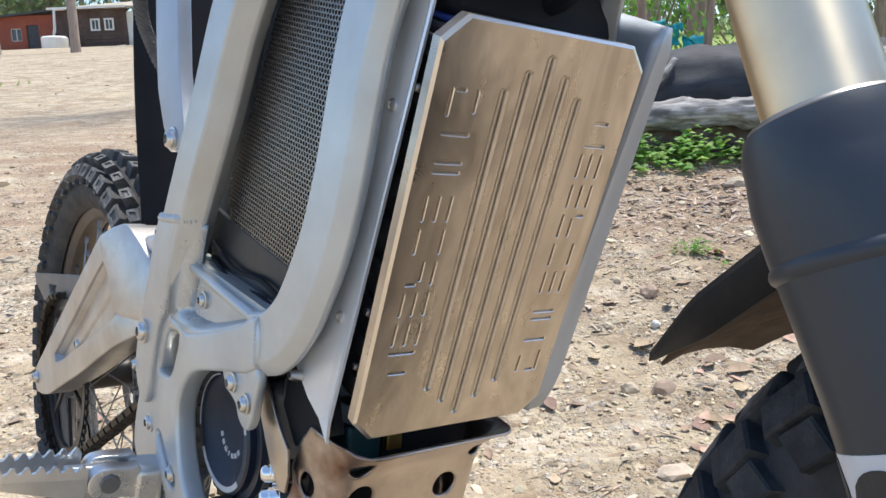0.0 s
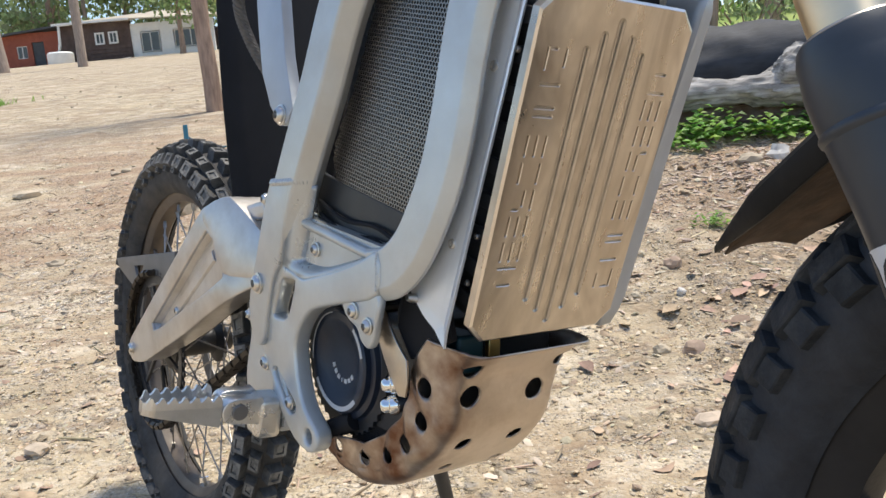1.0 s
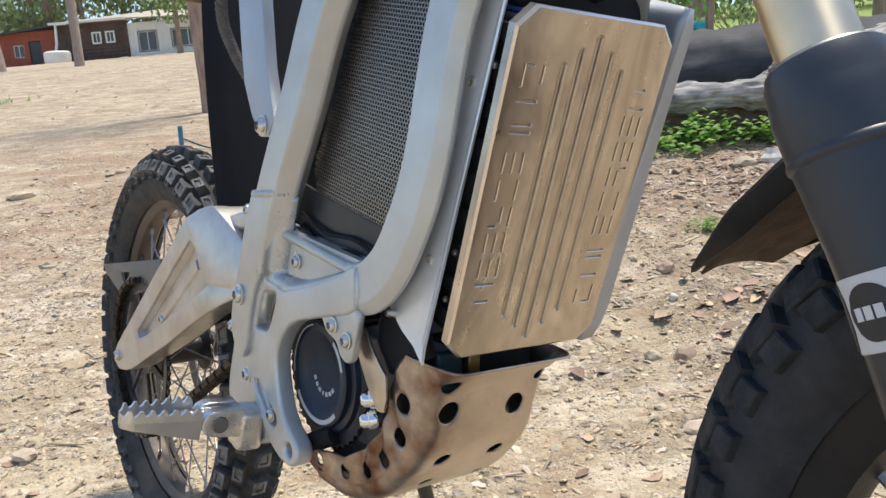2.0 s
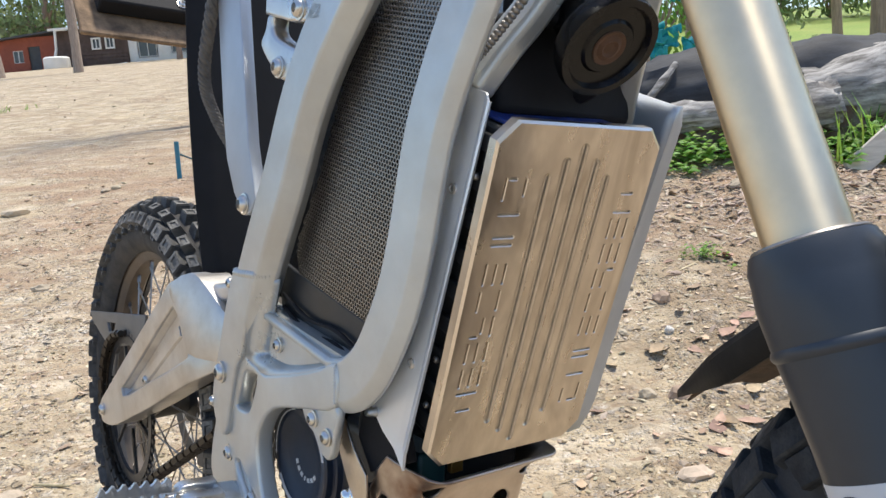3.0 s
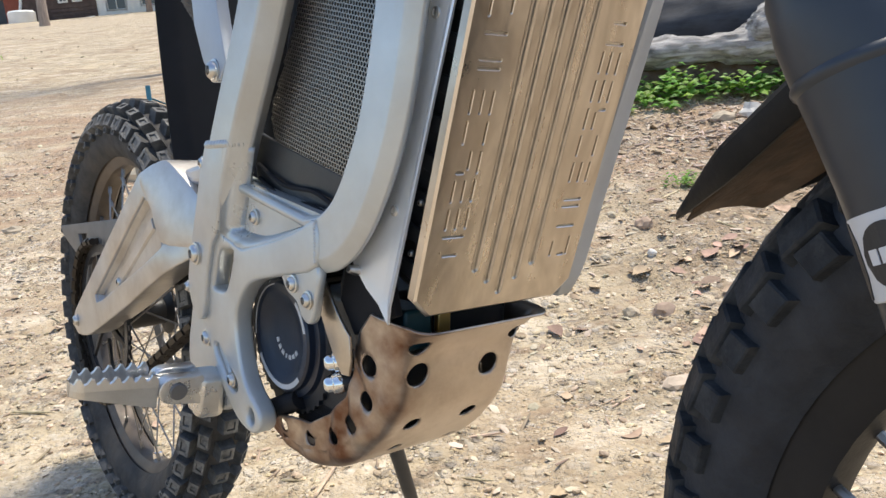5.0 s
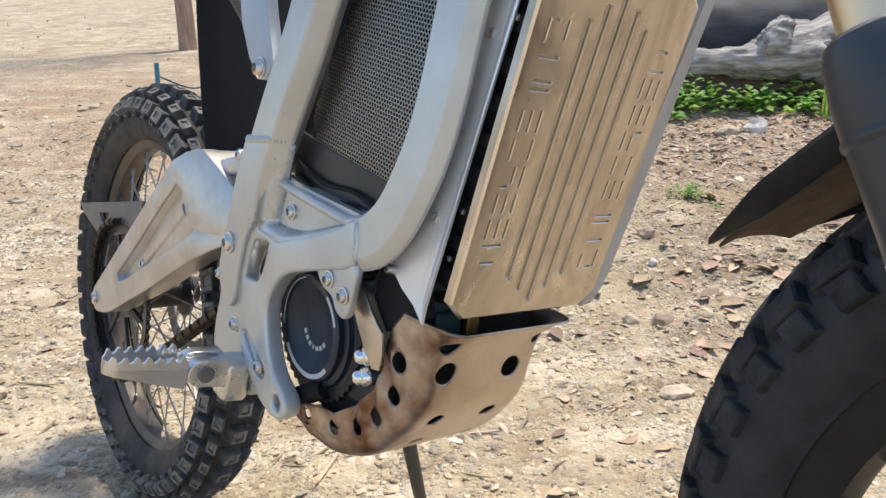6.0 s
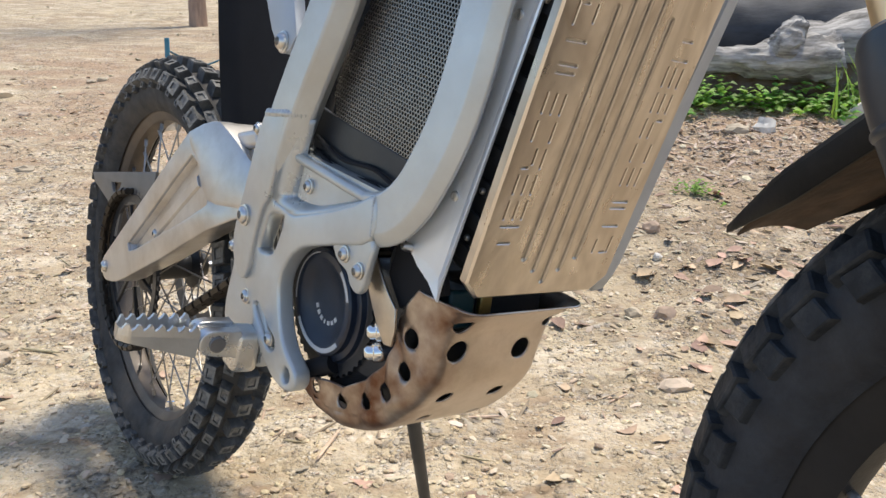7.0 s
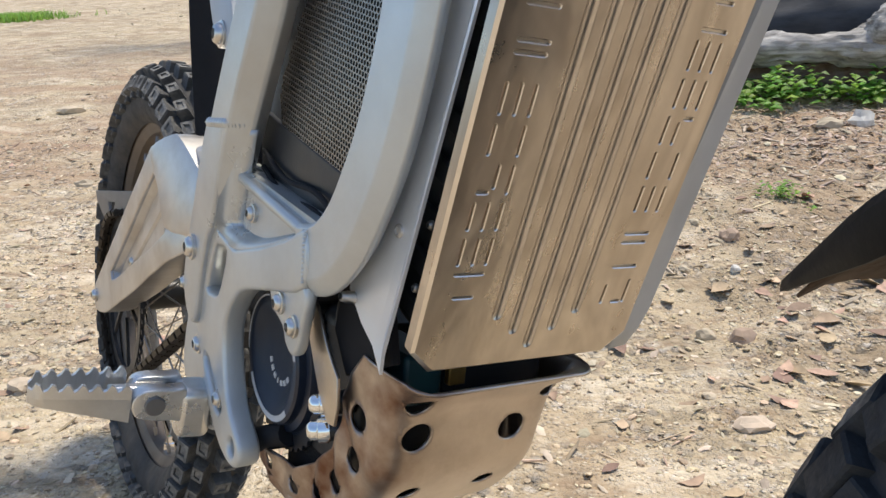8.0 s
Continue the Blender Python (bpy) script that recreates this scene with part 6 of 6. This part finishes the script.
# weeds in front of the log
def weeds(name, spots, label, height=(0.06, 0.17), leaves=(7, 14), leaf=(0.022, 0.045), mat=None, seed=3):
    rnd = random.Random(seed)
    V, F = [], []
    for x, y in spots:
        z = ground_height(x, y)
        h = rnd.uniform(*height)
        lean = Vector((rnd.uniform(-0.3, 0.3), rnd.uniform(-0.3, 0.3), 1)).normalized()
        a0 = rnd.uniform(0, 6.28)
        n = rnd.randint(*leaves)
        for k in range(n):
            t = 0.15 + 0.85 * (k + rnd.random()) / n
            c = Vector((x, y, z)) + lean * h * t
            a = a0 + k * 2.4
            up = rnd.uniform(0.1, 0.8)
            d = Vector((math.cos(a), math.sin(a), up)).normalized()
            s = rnd.uniform(*leaf) * (1.15 - 0.4 * t)
            w = d.cross(Vector((0, 0, 1))).normalized() * s * 0.30
            o = len(V)
            droop = Vector((0, 0, -s * 0.25))
            V += [c, c + d * s * 0.45 + w, c + d * s * 0.5 + Vector((0, 0, 0.12 * s)), c + d * s * 0.45 - w, c + d * s + droop]
            F += [[o, o + 1, o + 2], [o, o + 2, o + 3], [o + 1, o + 4, o + 2], [o + 2, o + 4, o + 3]]
    me = bpy.data.meshes.new(name)
    me.from_pydata([tuple(v) for v in V], [], F)
    me.materials.append(mat or M_WEED)
    return tagged(new(name, me), label, "weeds", kind="stuff")


rnd = random.Random(9)
weeds("weeds", [(rnd.uniform(0.75, 3.3), 3.98 + rnd.gauss(0, 0.10)) for _ in range(170)], "bright green leafy weeds along the log", (0.03, 0.18), (6, 12), (0.045, 0.095))
weeds("weed_tuft", [(0.85 + rnd.gauss(0, 0.03), 2.55 + rnd.gauss(0, 0.03)) for _ in range(22)], "small green tuft in the rubble", (0.02, 0.06), (3, 6), (0.015, 0.03))


def blades(name, spots, label, height, mat, seed, width=0.006):
    rnd = random.Random(seed)
    V, F = [], []
    for x, y in spots:
        z = ground_height(x, y)
        for _ in range(4):
            h = rnd.uniform(*height)
            a = rnd.uniform(0, 6.28)
            d = Vector((math.cos(a), math.sin(a), 0))
            w = Vector((-d.y, d.x, 0)) * width
            c = Vector((x + rnd.gauss(0, 0.01), y + rnd.gauss(0, 0.01), z))
            o = len(V)
            V += [c - w, c + w, c + d * h * 0.25 + Vector((0, 0, h * 0.6)) + w * 0.7, c + d * h * 0.25 + Vector((0, 0, h * 0.6)) - w * 0.7, c + d * h * 0.6 + Vector((0, 0, h))]
            F += [[o, o + 1, o + 2, o + 3], [o + 3, o + 2, o + 4]]
    me = bpy.data.meshes.new(name)
    me.from_pydata([tuple(v) for v in V], [], F)
    me.materials.append(mat)
    return tagged(new(name, me), label, "grass", kind="stuff")


blades("tall_grass", [(2.2 + rnd.gauss(0, 0.10), 4.0 + rnd.gauss(0, 0.08)) for _ in range(12)], "tall green grass beside the log", (0.12, 0.34), M_WEED, 4)
blades("grass_patch", [(-7.2 + rnd.gauss(0, 0.35), 11.0 + rnd.gauss(0, 0.25)) for _ in range(900)], "patch of short green grass on bare dirt", (0.05, 0.13), M_WEED, 5)


# lawn beyond the log
def lawn():
    xs = steps(0.9, 14, 0.5, 0.9, 120, 1.15)
    ys = steps(5.4, 30, 0.5, 5.4, 53, 1.1)
    V = [(x + 0.10 * (y - 5.4), y, ground_height(x + 0.10 * (y - 5.4), y) + 0.02) for y in ys for x in xs]
    n = len(xs)
    F = [(j * n + i, j * n + i + 1, (j + 1) * n + i + 1, (j + 1) * n + i) for j in range(len(ys) - 1) for i in range(n - 1)]
    me = bpy.data.meshes.new("lawn")
    me.from_pydata(V, [], F)
    me.materials.append(M_GRASS)
    for p in me.polygons:
        p.use_smooth = True
    return tagged(new("lawn", me), "sunlit green lawn behind the log", "lawn", kind="structure")


lawn()
blades("lawn_grass", [(rnd.uniform(1.4, 6.0), rnd.uniform(5.5, 11.0)) for _ in range(2600)], "short grass blades of the lawn", (0.05, 0.12), M_GRASS, 12, 0.008)


# trees
def tree(x, y, h, r, seed, crown_r, leaf_n, bark, leaf_mat, label, crown_lo=0.45, leaf_s=0.3, lean=(0, 0)):
    rnd = random.Random(seed)
    z = rise(x, y) - 0.05
    t = thing("tree", label, "tree", "trees", (x, y, z))
    top = Vector((lean[0], lean[1], h))
    P = [Vector((0, 0, 0)), Vector((lean[0] * 0.3 + rnd.gauss(0, r * 0.3), lean[1] * 0.3, h * 0.33)), Vector((lean[0] * 0.65, lean[1] * 0.65 + rnd.gauss(0, r * 0.4), h * 0.66)), top]
    part("trunk", limb(spline(P, 6), [r * 1.25, r, r * 0.8, r * 0.45], n=14, rough=0.2, seed=seed), bark, t)
    centres = []
    for k in range(9):
        a = k * 2.4 + rnd.random()
        hh = h * rnd.uniform(crown_lo, 0.95)
        base = top * (hh / h)
        end = base + Vector((math.cos(a) * crown_r * rnd.uniform(0.5, 0.95), math.sin(a) * crown_r * rnd.uniform(0.5, 0.95), h * rnd.uniform(0.02, 0.14)))
        part("limb", limb([base, base.lerp(end, 0.5) + Vector((0, 0, 0.05 * h)), end], [r * 0.35, r * 0.22, r * 0.08], n=7, seed=k), bark, t)
        centres += [end, base.lerp(end, 0.6)]
    centres.append(top)
    V, F = [], []
    for _ in range(leaf_n):
        c = rnd.choice(centres) + Vector((rnd.gauss(0, 1), rnd.gauss(0, 1), rnd.gauss(0, 0.75))) * crown_r * 0.24
        rot = Euler((rnd.uniform(0, 6.28), rnd.uniform(0, 6.28), rnd.uniform(0, 6.28))).to_matrix()
        s = leaf_s * rnd.uniform(0.5, 1.2)
        o = len(V)
        V += [tuple(c + rot @ Vector(p) * s) for p in ((-0.5, 0, 0), (0, 0.28, 0.05), (0.5, 0, 0), (0, -0.28, 0.05))]
        F.append([o, o + 1, o + 2, o + 3])
    me = bpy.data.meshes.new("crown")
    me.from_pydata(V, [], F)
    me.materials.append(leaf_mat)
    cr = new("crown", me)
    cr.parent = t
    cr["kind"] = "stuff"
    return t


tree(-2.42, 8.0, 4.4, 0.075, 1, 1.0, 500, M_BARK, M_FOLIAGE, "bare brown tree trunk standing in the dirt", 0.7, 0.14, (-0.17, 0))
tree(1.62, 5.95, 4.0, 0.03, 11, 0.8, 500, M_BARK, M_FOLIAGE, "thin sapling behind the log", 0.35, 0.10, (-0.3, 0))
tree(2.15, 6.3, 4.2, 0.028, 12, 0.8, 500, M_BARK, M_FOLIAGE, "thin sapling behind the log", 0.35, 0.10, (0.3, 0))
tree(-13.6, 30.0, 12.0, 0.15, 2, 2.5, 1200, M_PALEBARK, M_FOLIAGE2, "tall thin pale trunk before the house", 0.75, 0.3, (-0.4, 0))
tree(-17.3, 31.0, 12.0, 0.26, 3, 2.5, 1200, M_PALEBARK, M_FOLIAGE2, "pale thick trunk beside the red wall", 0.75, 0.3, (-0.9, 0))
tree(-15.3, 47.5, 6.5, 0.14, 4, 3.0, 3600, M_BARK, M_FOLIAGE, "dark leafy tree before the white house", 0.28, 0.32)
rnd = random.Random(33)
for k in range(20):
    x = -46 + k * 2.6 + rnd.uniform(-1, 1)
    tree(x, rnd.uniform(61, 74), rnd.uniform(13, 19), rnd.uniform(0.18, 0.3), 40 + k, rnd.uniform(3.5, 5), 1500, M_PALEBARK if k % 3 else M_BARK, M_FOLIAGE if k % 2 else M_FOLIAGE2, "tall leafy tree in the woods behind the house", 0.12, 0.6)
for k, (x, y) in enumerate([(2.35, 8.6), (3.1, 9.4), (4.3, 10.2), (5.1, 9.0), (6.4, 12.5), (3.8, 14.0)]):
    tree(x, y, rnd.uniform(5, 8), rnd.uniform(0.06, 0.10), 80 + k, 1.6, 900, M_BARK, M_FOLIAGE, "slender tree on the green lawn", 0.55, 0.16, (rnd.uniform(-0.6, 0.6), 0))
for k in range(16):
    x = 2 + k * 3.4 + rnd.uniform(-1, 1)
    tree(x, rnd.uniform(34, 48), rnd.uniform(8, 13), rnd.uniform(0.15, 0.25), 120 + k, rnd.uniform(2.5, 4), 2000, M_BARK, M_FOLIAGE if k % 2 else M_FOLIAGE2, "leafy tree at the far edge of the lawn", 0.15, 0.5)


# shrub with teal netting
def shrub(x, y, w, h, n, seed, label, mat):
    rnd = random.Random(seed)
    z = ground_height(x, y)
    t = thing("shrub", label, "shrub", at=(x, y, z))
    bm = bmesh.new()
    for k in range(9):
        a = k * 0.7
        e = Vector((math.cos(a) * w * 0.4, math.sin(a) * w * 0.3, h * rnd.uniform(0.6, 1)))
        part("stem", limb([Vector((0, 0, -0.02)), e * 0.5 + Vector((0, 0, 0.1)), e], [0.02, 0.014, 0.006], n=6, seed=k), M_BARK, t)
    bm.free()
    V, F = [], []
    for _ in range(n):
        c = Vector((rnd.gauss(0, w * 0.3), rnd.gauss(0, w * 0.25), h * (0.02 + 0.93 * rnd.random())))
        rot = Euler((rnd.uniform(0, 6.28), rnd.uniform(0, 6.28), rnd.uniform(0, 6.28))).to_matrix()
        s = rnd.uniform(0.05, 0.11) * max(1.0, w)
        o = len(V)
        V += [tuple(c + rot @ Vector(p) * s) for p in ((-0.5, 0, 0), (0, 0.2, 0.04), (0.5, 0, 0), (0, -0.2, 0.04))]
        F.append([o, o + 1, o + 2, o + 3])
    me = bpy.data.meshes.new("foliage")
    me.from_pydata(V, [], F)
    me.materials.append(mat)
    c = new("foliage", me)
    c.parent = t
    c["kind"] = "stuff"


shrub(1.75, 6.6, 0.9, 1.1, 900, 5, "green leafy shrub behind the log", M_WEED)
for k in range(14):
    shrub(3.2 + k * 1.15 + rnd.uniform(-0.4, 0.4), 17 + rnd.uniform(-1, 5), 2.8, 4.6, 1300, 60 + k, "leafy bush at the edge of the lawn", M_FOLIAGE2 if k % 2 else M_FOLIAGE)
shrub(2.9, 7.4, 0.8, 0.7, 500, 6, "low green shrub on the lawn", M_FOLIAGE2)
net = thing("netting", "crumpled teal netting draped over the shrub", "netting", at=(1.85, 6.2, ground_height(1.85, 6.2) + 0.55))
rnd_n = random.Random(31)
for k in range(16):
    bm = bmesh.new()
    bmesh.ops.create_grid(bm, x_segments=7, y_segments=7, size=rnd_n.uniform(0.03, 0.065))
    off = Vector((rnd_n.uniform(-0.26, 0.16), rnd_n.uniform(-0.06, 0.06), rnd_n.gauss(0, 0.12)))
    for v in bm.verts:
        q = v.co.copy()
        v.co = off + Vector((q.x * 1.3, 0.06 * noise.noise(q * 22 + Vector((k, 0, 0))), q.y * 1.1 + 0.07 * noise.noise(q * 17 + Vector((0, k, 0)))))
    part("net_fold", bm, M_NET, net, solid=0.003)

# blue stakes and the rope between them
for x, y, h in ((-1.75, 4.95, 0.24), (-1.42, 5.45, 0.26)):
    z = ground_height(x, y)
    st = part("stake", block((-0.014, -0.008, -0.05), (0.014, 0.008, h)), M_STAKE, None, bevel=0.002)
    st.matrix_basis = Matrix.Translation((x, y, z)) @ Matrix.Rotation(radians(2), 4, "Y")
    tagged(st, "blue painted wooden stake driven into the dirt", "stake", "stakes")
tagged(part("rope", tube(spline([(-1.74, 4.95, ground_height(-1.75, 4.95) + 0.16), (-1.58, 5.2, ground_height(-1.58, 5.2) + 0.06), (-1.42, 5.45, ground_height(-1.42, 5.45) + 0.13)], 8), round_section(0.006, 8)), M_ROPE), "thin dark blue rope slung between stakes", "rope")
M_BOARD = material("sun_bleached_wood", (0.62, 0.57, 0.50), 0.85, 0.0, 0.15, 20, 0.4, 60, (0.44, 0.38, 0.31), 0.5, 7, stretch=(0.4, 3, 3))
tagged(part("sun_bleached_board", block((-0.40, -0.012, -0.06), (0.40, 0.012, 0.06), m=Matrix.Translation((2.34, 3.86, 0.52)) @ Matrix.Rotation(radians(-36), 4, "Y") @ Matrix.Rotation(0.15, 4, "Z")), M_BOARD, bevel=0.003), "pale broken board leaning in the rubble by the log", "board")


# house
house = thing("house", "low house of red brick, dark timber and white walls", "house", at=(0, 0, 0))
HZ = 6.12


def wall(name, x0, x1, y0, y1, z0, z1, mat, label="", holes=()):
    return part(name, sheet([(x0, z0), (x1, z0), (x1, z1), (x0, z1)], y0, y1, holes), mat, house, label, smooth=False)


def rect(x0, x1, z0, z1):
    return [(x0, z0), (x1, z0), (x1, z1), (x0, z1)]


def window_in(x0, x1, z0, z1, y, frame_mat, bars=1):
    w = part("window", sheet(rect(x0 - 0.06, x1 + 0.06, z0 - 0.06, z1 + 0.06), y - 0.05, y + 0.05, [rect(x0 + 0.04, x1 - 0.04, z0 + 0.04, z1 - 0.04)]), frame_mat, house, smooth=False)
    part("pane", block((x0, y + 0.01, z0), (x1, y + 0.03, z1)), M_GLASS, w, smooth=False)
    for k in range(bars):
        x = x0 + (x1 - x0) * (k + 1) / (bars + 1)
        part("glazing_bar", block((x - 0.025, y - 0.04, z0), (x + 0.025, y + 0.009, z1)), frame_mat, w, smooth=False)


wall("brick_wall", -28.9, -24.8, 52.2, 52.5, HZ - 0.5, HZ + 2.2, M_REDWALL, "red brick wall", [rect(-26.75, -25.95, HZ - 0.4, HZ + 1.6), rect(-27.8, -27.1, HZ + 0.6, HZ + 1.4)])
part("door", block((-26.75, 52.3, HZ - 0.4), (-25.95, 52.36, HZ + 1.6)), M_DARKROOF, house, "dark door", smooth=False)
window_in(-27.8, -27.1, HZ + 0.6, HZ + 1.4, 52.3, M_WHITEWALL)
wall("timber_wall", -24.8, -20.05, 52.0, 52.3, HZ - 0.5, HZ + 2.4, M_TIMBER, "dark horizontal timber boards", [rect(-22.35, -21.85, HZ + 1.1, HZ + 1.75), rect(-21.45, -20.95, HZ + 1.1, HZ + 1.75)])
for k in range(12):
    part("board", block((-24.8, 51.95, HZ - 0.45 + k * 0.235), (-20.05, 51.998, HZ - 0.25 + k * 0.235)), M_TIMBER, house, smooth=False) if k < 6 else None
for x in (-22.35, -21.45):
    window_in(x, x + 0.5, HZ + 1.1, HZ + 1.75, 51.97, M_WHITEWALL)
wall("white_wall", -20.05, -14.6, 52.05, 52.3, HZ - 0.6, HZ + 2.2, M_WHITEWALL, "white painted wall", [rect(-19.4, -18.2, HZ + 0.35, HZ + 1.6), rect(-17.2, -15.6, HZ + 0.5, HZ + 1.6)])
window_in(-19.4, -18.2, HZ + 0.35, HZ + 1.6, 52.1, M_WHITEWALL)
window_in(-17.2, -15.6, HZ + 0.5, HZ + 1.6, 52.1, M_WHITEWALL, 2)
wall("end_wall", -14.6, -11.5, 54.0, 54.3, HZ - 0.6, HZ + 1.9, M_WHITEWALL, "", [rect(-13.6, -12.2, HZ + 0.5, HZ + 1.6)])
window_in(-13.6, -12.2, HZ + 0.5, HZ + 1.6, 54.1, M_WHITEWALL)
bm = bmesh.new()
roof_pts = [(-24.9, 51.5, HZ + 2.45), (-19.9, 51.5, HZ + 2.45), (-14.2, 51.5, HZ + 2.25), (-14.2, 56.0, HZ + 2.9), (-19.0, 56.0, HZ + 3.5), (-22.4, 56.0, HZ + 2.9)]
vs = [bm.verts.new(p) for p in roof_pts]
bm.faces.new((vs[0], vs[1], vs[4], vs[5]))
bm.faces.new((vs[1], vs[2], vs[3], vs[4]))
part("roof", bm, M_ROOF, house, "pale sheet metal roof", smooth=False, solid=0.08)
part("gutter", block((-24.9, 51.38, HZ + 2.38), (-19.9, 51.5, HZ + 2.52)), M_WHITEWALL, house, smooth=False)
part("downpipe", tube([Vector((-23.8, 51.5, HZ + 2.42)), Vector((-24.45, 51.45, HZ + 2.38)), Vector((-24.55, 51.5, HZ + 1.2)), Vector((-24.75, 51.5, HZ + 0.5)), Vector((-24.5, 51.4, HZ + 0.25))], round_section(0.09, 8)), M_WHITEWALL, house)
bm = bmesh.new()
vs = [bm.verts.new(p) for p in ((-29.5, 51.7, HZ + 2.05), (-24.8, 51.7, HZ + 2.42), (-24.8, 56, HZ + 2.6), (-29.5, 56, HZ + 2.2))]
bm.faces.new(vs)
part("dark_roof", bm, M_DARKROOF, house, "dark sloping roof", smooth=False, solid=0.12)
wall("back_wall", -29, -11.5, 56.0, 56.2, HZ - 0.6, HZ + 2.1, M_TIMBER)
part("water_tank", lathe([(0, 0), (0.75, 0), (0.8, 0.1), (0.8, 0.75), (0.7, 0.85), (0, 0.9)], (-24.2, 50.6, HZ - 0.25), (0, 0, 1), n=24), M_WHITEWALL, house, "low white water tank")
part("pale_beam", block((-22.2, 50.9, HZ - 0.3), (-19.9, 51.0, HZ - 0.12), m=Matrix.Translation((-21, 51, HZ)) @ Matrix.Rotation(radians(-6), 4, "Y") @ Matrix.Translation((21, -51, -HZ))), M_WHITEWALL, house, smooth=False)
